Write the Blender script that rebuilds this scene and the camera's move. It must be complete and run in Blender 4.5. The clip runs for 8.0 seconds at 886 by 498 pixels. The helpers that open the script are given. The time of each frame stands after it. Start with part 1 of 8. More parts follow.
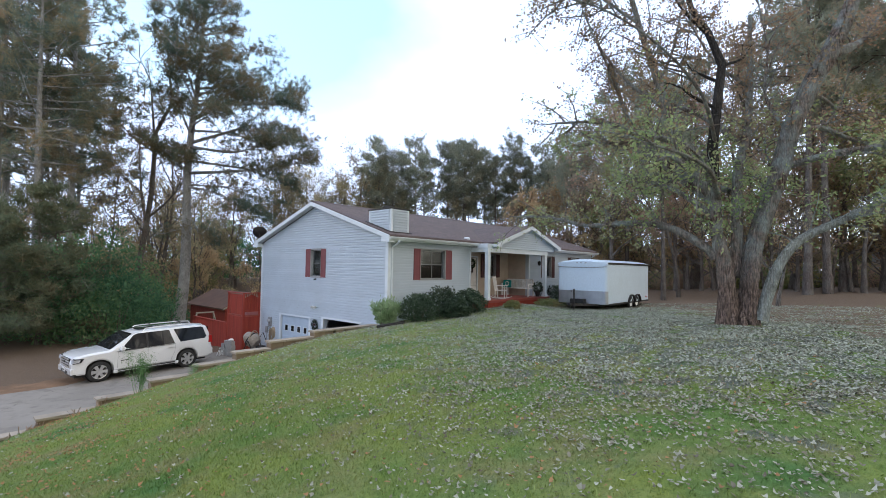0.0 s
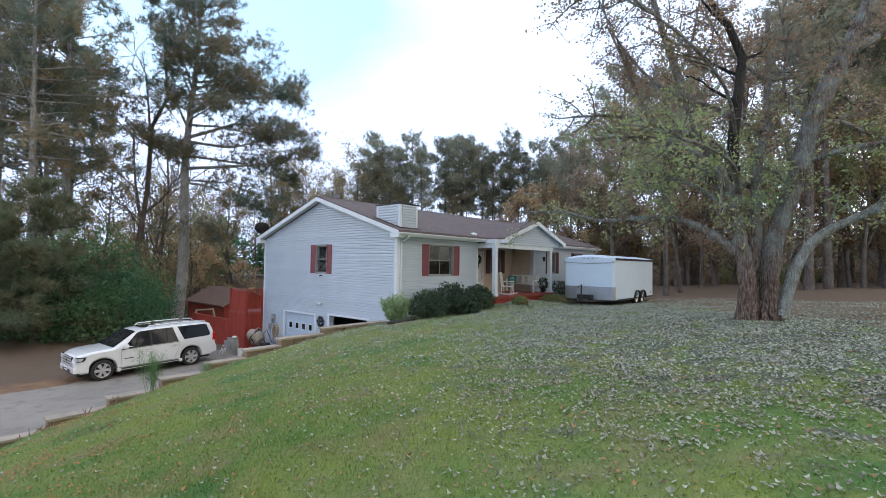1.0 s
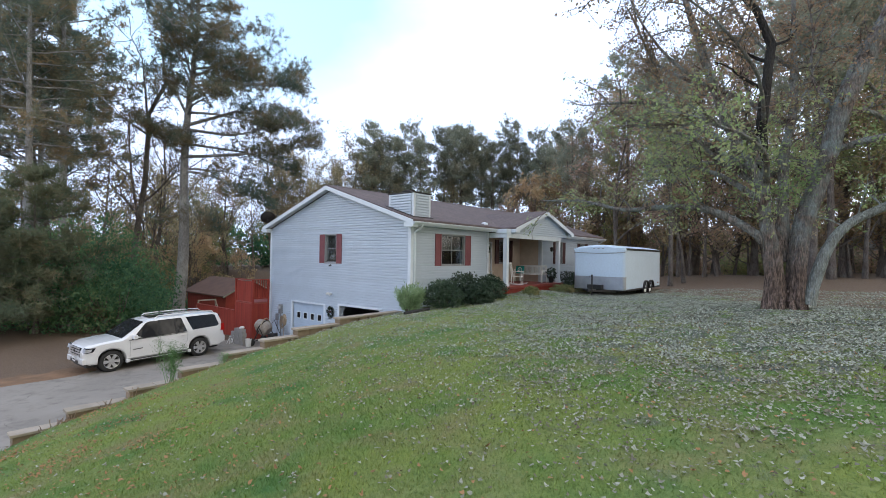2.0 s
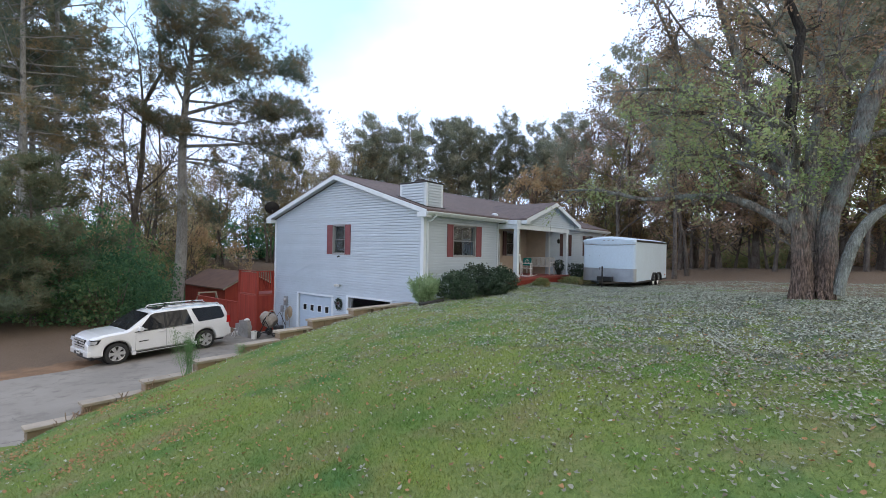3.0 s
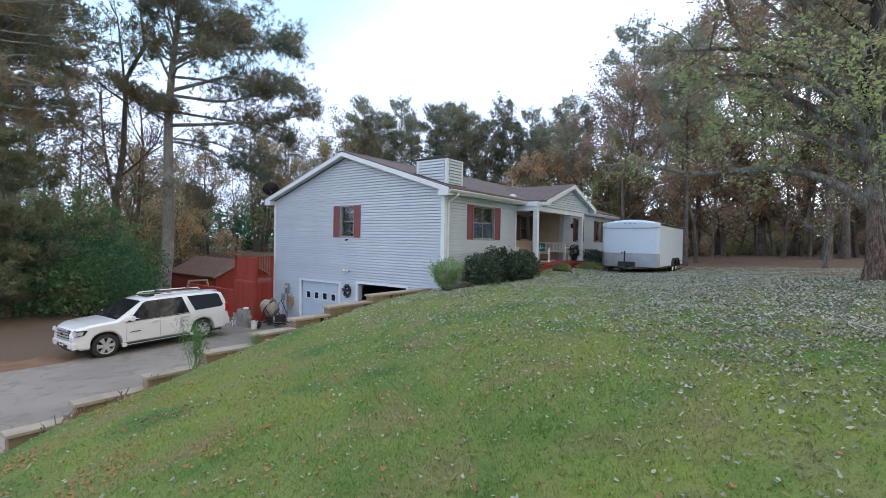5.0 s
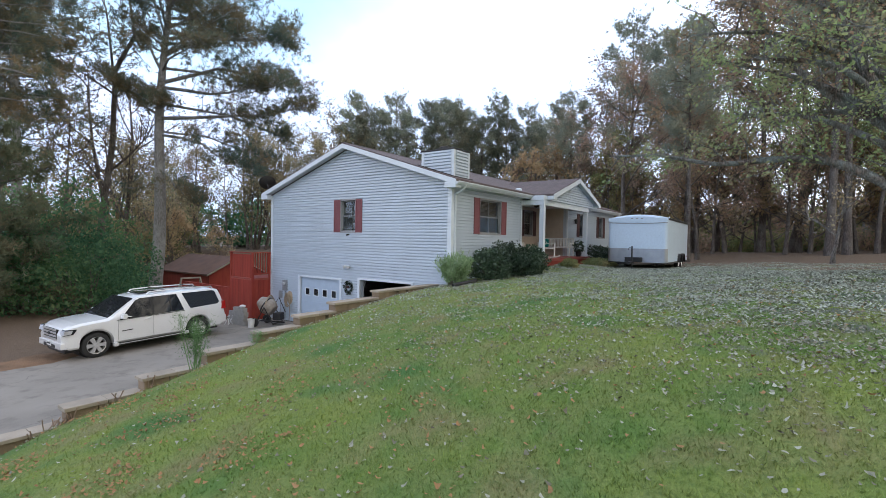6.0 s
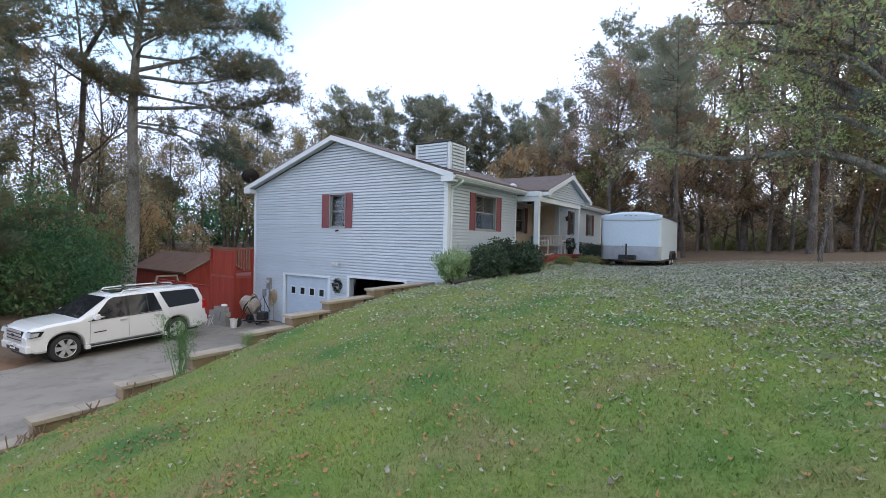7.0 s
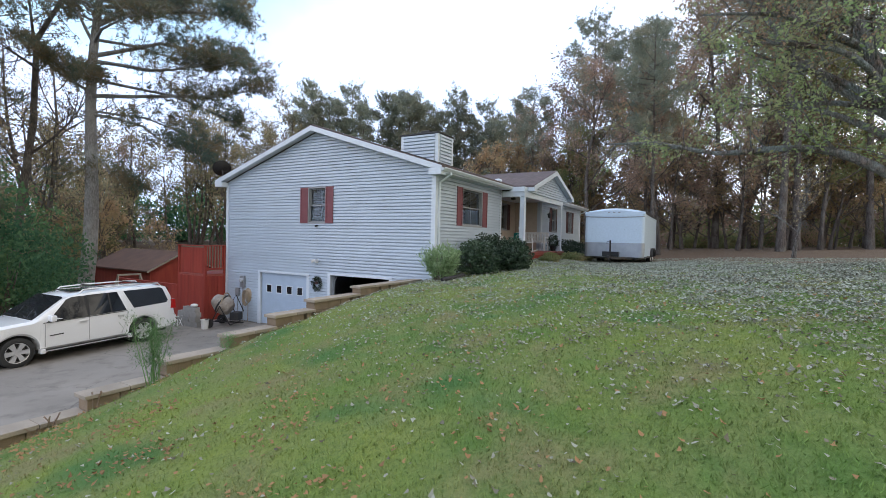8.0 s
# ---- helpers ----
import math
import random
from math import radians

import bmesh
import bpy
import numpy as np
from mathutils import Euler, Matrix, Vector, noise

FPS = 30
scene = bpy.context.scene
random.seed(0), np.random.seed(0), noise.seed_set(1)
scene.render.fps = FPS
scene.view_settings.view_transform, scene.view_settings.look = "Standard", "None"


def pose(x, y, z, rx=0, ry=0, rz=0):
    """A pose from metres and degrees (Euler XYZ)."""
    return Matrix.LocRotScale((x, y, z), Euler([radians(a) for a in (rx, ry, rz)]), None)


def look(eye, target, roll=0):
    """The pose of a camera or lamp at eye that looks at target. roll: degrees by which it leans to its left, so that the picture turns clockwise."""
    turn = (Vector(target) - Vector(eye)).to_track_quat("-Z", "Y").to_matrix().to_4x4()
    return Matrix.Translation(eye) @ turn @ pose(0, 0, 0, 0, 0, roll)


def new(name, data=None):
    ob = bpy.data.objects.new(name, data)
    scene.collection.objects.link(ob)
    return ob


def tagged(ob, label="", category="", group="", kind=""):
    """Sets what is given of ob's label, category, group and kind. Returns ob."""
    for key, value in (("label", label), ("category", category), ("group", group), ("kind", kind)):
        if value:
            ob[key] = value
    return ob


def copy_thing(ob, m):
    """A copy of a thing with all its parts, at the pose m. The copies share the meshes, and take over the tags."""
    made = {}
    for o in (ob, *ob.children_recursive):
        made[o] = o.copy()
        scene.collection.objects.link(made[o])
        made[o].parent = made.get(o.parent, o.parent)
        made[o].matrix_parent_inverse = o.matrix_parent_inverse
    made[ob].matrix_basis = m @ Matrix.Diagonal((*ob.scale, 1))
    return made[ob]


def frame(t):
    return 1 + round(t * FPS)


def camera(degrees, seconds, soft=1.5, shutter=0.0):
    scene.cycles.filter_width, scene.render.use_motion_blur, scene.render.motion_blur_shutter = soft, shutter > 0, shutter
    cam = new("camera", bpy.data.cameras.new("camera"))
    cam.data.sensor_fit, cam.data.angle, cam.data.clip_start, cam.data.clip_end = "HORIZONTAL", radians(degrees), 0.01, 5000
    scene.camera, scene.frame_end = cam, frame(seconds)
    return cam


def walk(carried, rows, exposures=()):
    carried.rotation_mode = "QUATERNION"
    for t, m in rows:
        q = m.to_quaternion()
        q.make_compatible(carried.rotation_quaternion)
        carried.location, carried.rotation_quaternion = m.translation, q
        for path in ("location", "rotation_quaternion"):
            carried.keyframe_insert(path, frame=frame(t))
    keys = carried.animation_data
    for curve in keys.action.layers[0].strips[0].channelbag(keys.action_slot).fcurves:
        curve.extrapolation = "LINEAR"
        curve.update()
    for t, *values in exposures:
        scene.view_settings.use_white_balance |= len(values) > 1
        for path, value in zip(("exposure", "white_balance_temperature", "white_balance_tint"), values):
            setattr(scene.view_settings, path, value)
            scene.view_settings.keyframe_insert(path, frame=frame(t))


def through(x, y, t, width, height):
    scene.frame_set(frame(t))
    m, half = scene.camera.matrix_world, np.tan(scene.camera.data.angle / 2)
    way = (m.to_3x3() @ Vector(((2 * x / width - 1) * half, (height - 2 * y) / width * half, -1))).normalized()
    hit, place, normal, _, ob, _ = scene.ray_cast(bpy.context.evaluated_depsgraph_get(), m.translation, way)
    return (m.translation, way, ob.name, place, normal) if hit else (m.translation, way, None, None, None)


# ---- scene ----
cam = camera(87.2, 8.0, soft=0.6)
PATH = [
    (0, (-12.636, -14.345, 4.615), (-11.149, -13.01, 4.697), 0.9),
    (0.5, (-12.814, -14.016, 4.589), (-11.316, -12.693, 4.665), 0.9),
    (1, (-12.938, -13.703, 4.583), (-11.43, -12.391, 4.65), 0.8),
    (2.3, (-13.465, -12.704, 4.473), (-11.928, -11.424, 4.495), 0.9),
    (2.5, (-13.53, -12.562, 4.44), (-11.988, -11.289, 4.461), 0.9),
    (3, (-13.661, -12.098, 4.366), (-12.11, -10.837, 4.37), 1.0),
    (3.5, (-13.633, -11.616, 4.325), (-12.072, -10.366, 4.31), 1.0),
    (4, (-13.636, -11.152, 4.23), (-12.066, -9.913, 4.203), 1.0),
    (4.5, (-13.59, -10.671, 4.139), (-12.011, -9.445, 4.107), 1.0),
    (4.7, (-13.521, -10.463, 4.074), (-11.936, -9.243, 4.043), 1.0),
    (5.8, (-13.322, -9.473, 3.845), (-11.707, -8.295, 3.805), 1.1),
    (6, (-13.277, -9.37, 3.818), (-11.662, -8.192, 3.781), 1.0),
    (6.5, (-13.185, -8.945, 3.771), (-11.547, -7.798, 3.733), 1.2),
    (7, (-13.1, -8.542, 3.73), (-11.433, -7.438, 3.688), 1.2),
    (7.5, (-12.992, -8.15, 3.666), (-11.292, -7.097, 3.624), 1.2),
    (8, (-12.903, -7.767, 3.605), (-11.17, -6.77, 3.561), 1.3),
]
walk(cam, [(t, look(eye, target, roll)) for t, eye, target, roll in PATH])


# ---- world, sun ----
def make_world():
    w = bpy.data.worlds.new("evening_sky")
    scene.world = w
    w.use_nodes = True
    nt = w.node_tree
    nt.nodes.clear()
    out = nt.nodes.new("ShaderNodeOutputWorld")
    bg = nt.nodes.new("ShaderNodeBackground")
    sky = nt.nodes.new("ShaderNodeTexSky")
    sky.sky_type, sky.sun_disc = "NISHITA", False
    sky.sun_elevation, sky.sun_rotation = radians(SUN_UP), radians(SUN_ROT)
    gain = nt.nodes.new("ShaderNodeVectorMath")
    gain.operation = "SCALE"
    gain.inputs["Scale"].default_value = 0.6
    nt.links.new(sky.outputs[0], gain.inputs[0])
    co = nt.nodes.new("ShaderNodeTexCoord")
    mp = nt.nodes.new("ShaderNodeMapping")
    mp.inputs["Scale"].default_value = (1.0, 1.0, 1.6)
    mp.inputs["Rotation"].default_value = (0, 0, radians(-46))
    nz = nt.nodes.new("ShaderNodeTexNoise")
    nz.inputs["Scale"].default_value, nz.inputs["Detail"].default_value = 1.5, 6
    nt.links.new(co.outputs["Generated"], mp.inputs[0])
    nt.links.new(mp.outputs[0], nz.inputs["Vector"])
    # broken cloud: thin towards the clear part of the sky
    way = nt.nodes.new("ShaderNodeVectorMath")
    way.operation = "DOT_PRODUCT"
    way.inputs[1].default_value = (0.34, 0.74, 0.58)
    nt.links.new(co.outputs["Generated"], way.inputs[0])
    clear = nt.nodes.new("ShaderNodeMapRange")
    clear.inputs["From Min"].default_value, clear.inputs["From Max"].default_value = 0.90, 1.0
    clear.inputs["To Min"].default_value, clear.inputs["To Max"].default_value = 0.22, -0.10
    nt.links.new(way.outputs["Value"], clear.inputs["Value"])
    cover = nt.nodes.new("ShaderNodeMath")
    nt.links.new(nz.outputs["Fac"], cover.inputs[0])
    nt.links.new(clear.outputs[0], cover.inputs[1])
    ramp = nt.nodes.new("ShaderNodeValToRGB")
    ramp.color_ramp.elements[0].position, ramp.color_ramp.elements[1].position = 0.36, 0.56
    nt.links.new(cover.outputs[0], ramp.inputs[0])
    blue = nt.nodes.new("ShaderNodeMix")
    blue.data_type = "RGBA"
    blue.inputs["Factor"].default_value = 0.75
    nt.links.new(gain.outputs[0], blue.inputs[6])
    blue.inputs[7].default_value = (0.50, 0.76, 1.02, 1)
    mix = nt.nodes.new("ShaderNodeMix")
    mix.data_type = "RGBA"
    nt.links.new(ramp.outputs[0], mix.inputs["Factor"])
    nt.links.new(blue.outputs[2], mix.inputs[6])
    # the cloud is blue-grey to the west and overhead, warmer to the south
    south = nt.nodes.new("ShaderNodeVectorMath")
    south.operation = "DOT_PRODUCT"
    south.inputs[1].default_value = (0.15, -0.98, 0.0)
    nt.links.new(co.outputs["Generated"], south.inputs[0])
    warm = nt.nodes.new("ShaderNodeMapRange")
    warm.inputs["From Min"].default_value, warm.inputs["From Max"].default_value = -0.1, 0.85
    nt.links.new(south.outputs["Value"], warm.inputs["Value"])
    cloud = nt.nodes.new("ShaderNodeMix")
    cloud.data_type = "RGBA"
    nt.links.new(warm.outputs[0], cloud.inputs["Factor"])
    cloud.inputs[6].default_value = (0.87, 1.05, 1.45, 1)
    cloud.inputs[7].default_value = (1.29, 1.20, 1.04, 1)
    nt.links.new(cloud.outputs[2], mix.inputs[7])
    nt.links.new(mix.outputs[2], bg.inputs[0])
    bg.inputs[1].default_value = 1.25
    nt.links.new(bg.outputs[0], out.inputs[0])


SUN_UP, SUN_ROT = 14, -35
make_world()
sun = new("sun", bpy.data.lights.new("sun", "SUN"))
sun.data.energy, sun.data.angle, sun.data.color = 0.6, radians(15), (1.0, 0.86, 0.7)
sun.matrix_world = look((-40, 60, 26), (0, 0, 0))


# ---- materials ----
def nodes(name):
    m = bpy.data.materials.new(name)
    m.use_nodes = True
    nt = m.node_tree
    return m, nt, nt.nodes["Principled BSDF"]


def add(nt, kind, **values):
    n = nt.nodes.new(kind)
    for k, v in values.items():
        n.inputs[k].default_value = v
    return n


def mixed(nt, fac, a, b):
    """A colour mix; fac, a and b are sockets or values."""
    n = nt.nodes.new("ShaderNodeMix")
    n.data_type = "RGBA"
    for sock, v in ((n.inputs["Factor"], fac), (n.inputs[6], a), (n.inputs[7], b)):
        if isinstance(v, bpy.types.NodeSocket):
            nt.links.new(v, sock)
        elif isinstance(v, (int, float)):
            sock.default_value = v
        else:
            sock.default_value = (*v, 1)
    return n.outputs[2]


def noise_fac(nt, scale, lo=0.35, hi=0.65, detail=4, stretch=(1, 1, 1)):
    co = nt.nodes.new("ShaderNodeTexCoord")
    mp = add(nt, "ShaderNodeMapping", Scale=stretch)
    nz = add(nt, "ShaderNodeTexNoise", Scale=scale, Detail=detail)
    nt.links.new(co.outputs["Object"], mp.inputs[0])
    nt.links.new(mp.outputs[0], nz.inputs["Vector"])
    r = add(nt, "ShaderNodeMapRange", **{"From Min": lo, "From Max": hi})
    nt.links.new(nz.outputs["Fac"], r.inputs["Value"])
    return r.outputs[0]


def bumped(nt, bsdf, height, strength=0.3, distance=0.01):
    b = add(nt, "ShaderNodeBump", Strength=strength, Distance=distance)
    nt.links.new(height, b.inputs["Height"])
    nt.links.new(b.outputs[0], bsdf.inputs["Normal"])


def plain(name, a, b, rough=0.6, metal=0.0, scale=3.0, fine=40.0, bump=0.15, dist=0.004, spread=0.0, stretch=(1, 1, 1), coat=0.0):
    """Two tones in large patches, fine grain over it; spread varies the tone from piece to piece."""
    m, nt, p = nodes(name)
    big = noise_fac(nt, scale, stretch=stretch)
    small = noise_fac(nt, fine, 0.3, 0.7, 3, stretch)
    col = mixed(nt, big, a, b)
    dark = tuple(v * 0.8 for v in a)
    half = nt.nodes.new("ShaderNodeMath")
    half.operation = "MULTIPLY"
    half.inputs[1].default_value = 0.45
    nt.links.new(small, half.inputs[0])
    col = mixed(nt, half.outputs[0], col, dark)
    if spread:
        info = nt.nodes.new("ShaderNodeObjectInfo")
        hs = add(nt, "ShaderNodeHueSaturation")
        rr = add(nt, "ShaderNodeMapRange", **{"To Min": 1 - spread, "To Max": 1 + spread})
        nt.links.new(info.outputs["Random"], rr.inputs["Value"])
        nt.links.new(rr.outputs[0], hs.inputs["Value"])
        nt.links.new(col, hs.inputs["Color"])
        col = hs.outputs[0]
    nt.links.new(col, p.inputs["Base Color"])
    p.inputs["Roughness"].default_value, p.inputs["Metallic"].default_value = rough, metal
    p.inputs["Coat Weight"].default_value = coat
    bumped(nt, p, small, bump, dist)
    return m


def foliage(name, tones, through=0.25, rough=0.55, patch=0.45):
    """Leaves: each one takes its own tone."""
    m, nt, p = nodes(name)
    geo = nt.nodes.new("ShaderNodeNewGeometry")
    info = nt.nodes.new("ShaderNodeObjectInfo")
    ramp = nt.nodes.new("ShaderNodeValToRGB")
    el = ramp.color_ramp.elements
    el[0].color, el[1].color = (*tones[0], 1), (*tones[-1], 1)
    for i, c in enumerate(tones[1:-1], 1):
        e = el.new(i / (len(tones) - 1))
        e.color = (*c, 1)
    # tones gather in patches a few metres wide
    co = nt.nodes.new("ShaderNodeTexCoord")
    nz = add(nt, "ShaderNodeTexNoise", Scale=patch, Detail=2)
    nt.links.new(co.outputs["Object"], nz.inputs["Vector"])
    pr = add(nt, "ShaderNodeMapRange", **{"From Min": 0.36, "From Max": 0.64, "To Min": -0.05, "To Max": 0.6})
    nt.links.new(nz.outputs["Fac"], pr.inputs["Value"])
    sm = nt.nodes.new("ShaderNodeMath")
    sm.operation = "MULTIPLY_ADD"
    sm.inputs[1].default_value = 0.45
    nt.links.new(geo.outputs["Random Per Island"], sm.inputs[0])
    nt.links.new(pr.outputs[0], sm.inputs[2])
    nt.links.new(sm.outputs[0], ramp.inputs[0])
    hs = add(nt, "ShaderNodeHueSaturation")
    rr = add(nt, "ShaderNodeMapRange", **{"To Min": 0.75, "To Max": 1.25})
    nt.links.new(info.outputs["Random"], rr.inputs["Value"])
    nt.links.new(rr.outputs[0], hs.inputs["Value"])
    nt.links.new(ramp.outputs[0], hs.inputs["Color"])
    nt.links.new(hs.outputs[0], p.inputs["Base Color"])
    p.inputs["Roughness"].default_value = rough
    p.inputs["Specular IOR Level"].default_value = 0.25
    tr = nt.nodes.new("ShaderNodeBsdfTranslucent")
    nt.links.new(hs.outputs[0], tr.inputs[0])
    ms = add(nt, "ShaderNodeMixShader", Fac=through)
    out = nt.nodes["Material Output"]
    nt.links.new(p.outputs[0], ms.inputs[1])
    nt.links.new(tr.outputs[0], ms.inputs[2])
    nt.links.new(ms.outputs[0], out.inputs[0])
    return m


def grass_tone(nt):
    """Mown grass: lush, yellow and thatchy patches, dark tufts between."""
    big, mid = noise_fac(nt, 0.45, 0.40, 0.60, 6), noise_fac(nt, 1.9, 0.38, 0.66, 6)
    thatch, lush = noise_fac(nt, 0.8, 0.52, 0.70, 6, (1.0, 1.4, 1.0)), noise_fac(nt, 0.62, 0.56, 0.70, 6, (1.3, 1.0, 1.0))
    fine, speck = noise_fac(nt, 14, 0.3, 0.7, 4), noise_fac(nt, 34, 0.50, 0.74, 4)
    tone = mixed(nt, big, (0.110, 0.196, 0.047), (0.212, 0.258, 0.058))
    tone = mixed(nt, mid, tone, (0.206, 0.240, 0.080))
    tone = mixed(nt, thatch, tone, (0.242, 0.214, 0.102))
    tone = mixed(nt, lush, tone, (0.074, 0.170, 0.050))
    half = nt.nodes.new("ShaderNodeMath")
    half.operation = "MULTIPLY"
    half.inputs[1].default_value = 0.36
    nt.links.new(fine, half.inputs[0])
    tone = mixed(nt, half.outputs[0], tone, (0.078, 0.144, 0.030))
    quarter = nt.nodes.new("ShaderNodeMath")
    quarter.operation = "MULTIPLY"
    quarter.inputs[1].default_value = 0.6
    nt.links.new(speck, quarter.inputs[0])
    return mixed(nt, quarter.outputs[0], tone, (0.062, 0.108, 0.028))


def blade_material():
    """Grass blades in the lawn's own patches, each a little lighter or darker."""
    m, nt, p = nodes("grass_blades")
    geo = nt.nodes.new("ShaderNodeNewGeometry")
    hs = add(nt, "ShaderNodeHueSaturation")
    rr = add(nt, "ShaderNodeMapRange", **{"To Min": 0.95, "To Max": 1.35})
    nt.links.new(geo.outputs["Random Per Island"], rr.inputs["Value"])
    nt.links.new(rr.outputs[0], hs.inputs["Value"])
    nt.links.new(grass_tone(nt), hs.inputs["Color"])
    nt.links.new(hs.outputs[0], p.inputs["Base Color"])
    p.inputs["Roughness"].default_value = 0.7
    p.inputs["Specular IOR Level"].default_value = 0.25
    return m


def ground_material():
    """The lawn; 'shed', 'litter' and 'dirt' are what covers it."""
    m, nt, p = nodes("lawn")
    mid = noise_fac(nt, 1.9, 0.38, 0.66, 6)
    fine, tiny = noise_fac(nt, 14, 0.3, 0.7, 4), noise_fac(nt, 90, 0.3, 0.7, 3)
    grass = grass_tone(nt)
    litter = mixed(nt, fine, (0.155, 0.110, 0.076), (0.255, 0.190, 0.138))
    litter = mixed(nt, tiny, litter, (0.095, 0.064, 0.042))
    shed = mixed(nt, fine, (0.120, 0.134, 0.118), (0.205, 0.220, 0.212))
    shed = mixed(nt, tiny, shed, (0.060, 0.074, 0.050))
    dirt = mixed(nt, mid, (0.27, 0.165, 0.100), (0.18, 0.115, 0.072))
    for tag, tone in (("shed", shed), ("litter", litter), ("dirt", dirt)):
        at = nt.nodes.new("ShaderNodeAttribute")
        at.attribute_name = tag
        sm = nt.nodes.new("ShaderNodeMath")
        sm.operation = "ADD"
        nt.links.new(at.outputs["Fac"], sm.inputs[0])
        nt.links.new(mid, sm.inputs[1])
        rg = add(nt, "ShaderNodeMapRange", **{"From Min": 1.0, "From Max": 1.4})
        nt.links.new(sm.outputs[0], rg.inputs["Value"])
        grass = mixed(nt, rg.outputs[0], grass, tone)
    nt.links.new(grass, p.inputs["Base Color"])
    p.inputs["Roughness"].default_value = 0.85
    p.inputs["Specular IOR Level"].default_value = 0.2
    bumped(nt, p, tiny, 0.6, 0.02)
    return m


def glass_material(name, tint=(0.8, 0.85, 0.85), rough=0.02):
    m, nt, p = nodes(name)
    p.inputs["Base Color"].default_value = (*tint, 1)
    p.inputs["Roughness"].default_value = rough
    p.inputs["Transmission Weight"].default_value = 1.0
    p.inputs["IOR"].default_value = 1.45
    return m


def dark_glass_material(name, tone=(0.012, 0.014, 0.018)):
    m, nt, p = nodes(name)
    p.inputs["Base Color"].default_value = (*tone, 1)
    p.inputs["Roughness"].default_value = 0.04
    p.inputs["Specular IOR Level"].default_value = 0.6
    return m


def bark_material(name, a, b, lichen, clean_foot=False):
    m, nt, p = nodes(name)
    long = noise_fac(nt, 9, 0.40, 0.62, 5, (3.0, 3.0, 0.62))
    big = noise_fac(nt, 2.6, 0.34, 0.66, 6) if clean_foot else noise_fac(nt, 1.3, 0.45, 0.7, 4)
    fine = noise_fac(nt, 30, 0.3, 0.7, 4, (1.5, 1.5, 0.5))
    col = mixed(nt, long, a, b)
    if clean_foot:
        # lichen has grown on the upper stems alone
        co = nt.nodes.new("ShaderNodeTexCoord")
        sep = nt.nodes.new("ShaderNodeSeparateXYZ")
        nt.links.new(co.outputs["Object"], sep.inputs[0])
        up = add(nt, "ShaderNodeMapRange", **{"From Min": 1.0, "From Max": 2.4, "To Min": 0.0, "To Max": 1.0})
        nt.links.new(sep.outputs["Z"], up.inputs["Value"])
        ml = nt.nodes.new("ShaderNodeMath")
        ml.operation = "MULTIPLY"
        nt.links.new(big, ml.inputs[0])
        nt.links.new(up.outputs[0], ml.inputs[1])
        big = ml.outputs[0]
    col = mixed(nt, big, col, lichen)
    half = nt.nodes.new("ShaderNodeMath")
    half.operation = "MULTIPLY"
    half.inputs[1].default_value = 0.5
    nt.links.new(fine, half.inputs[0])
    col = mixed(nt, half.outputs[0], col, tuple(v * 0.5 for v in a))
    nt.links.new(col, p.inputs["Base Color"])
    p.inputs["Roughness"].default_value = 0.9
    sm = nt.nodes.new("ShaderNodeMath")
    sm.operation = "ADD"
    nt.links.new(long, sm.inputs[0])
    nt.links.new(half.outputs[0], sm.inputs[1])
    bumped(nt, p, sm.outputs[0], 1.0, 0.05)
    return m


def shingle_material():
    m, nt, p = nodes("shingles")
    co = nt.nodes.new("ShaderNodeTexCoord")
    br = add(nt, "ShaderNodeTexBrick", Scale=1.0)
    br.inputs["Color1"].default_value = (0.085, 0.060, 0.056, 1)
    br.inputs["Color2"].default_value = (0.125, 0.092, 0.086, 1)
    br.inputs["Mortar"].default_value = (0.055, 0.040, 0.038, 1)
    br.inputs["Mortar Size"].default_value = 0.008
    br.inputs["Brick Width"].default_value, br.inputs["Row Height"].default_value = 0.32, 0.145
    nt.links.new(co.outputs["Object"], br.inputs["Vector"])
    fine = noise_fac(nt, 45, 0.3, 0.7, 3)
    big = noise_fac(nt, 0.7, 0.4, 0.7, 4)
    half = nt.nodes.new("ShaderNodeMath")
    half.operation = "MULTIPLY"
    half.inputs[1].default_value = 0.4
    nt.links.new(fine, half.inputs[0])
    col = mixed(nt, half.outputs[0], br.outputs[0], (0.17, 0.13, 0.125))
    half2 = nt.nodes.new("ShaderNodeMath")
    half2.operation = "MULTIPLY"
    half2.inputs[1].default_value = 0.35
    nt.links.new(big, half2.inputs[0])
    col = mixed(nt, half2.outputs[0], col, (0.075, 0.06, 0.06))
    nt.links.new(col, p.inputs["Base Color"])
    p.inputs["Roughness"].default_value = 0.85
    bumped(nt, p, br.outputs["Fac"], 0.5, 0.01)
    return m


M_GROUND = ground_material()
M_VINYL = plain("vinyl_siding", (0.500, 0.568, 0.640), (0.464, 0.528, 0.596), 0.5, scale=0.9, fine=25, bump=0.05, spread=0.03)
M_TRIM = plain("white_trim", (0.66, 0.715, 0.765), (0.60, 0.65, 0.70), 0.45, bump=0.05)
M_BEIGE = plain("beige_stucco", (0.50, 0.42, 0.34), (0.44, 0.37, 0.30), 0.8, bump=0.2)
M_SHINGLE = shingle_material()
M_SHUTTER = plain("shutter_red", (0.185, 0.050, 0.060), (0.215, 0.062, 0.072), 0.55, bump=0.1)
M_SHUTTER_DARK = plain("shutter_dark", (0.060, 0.022, 0.022), (0.085, 0.030, 0.030), 0.55, bump=0.1)
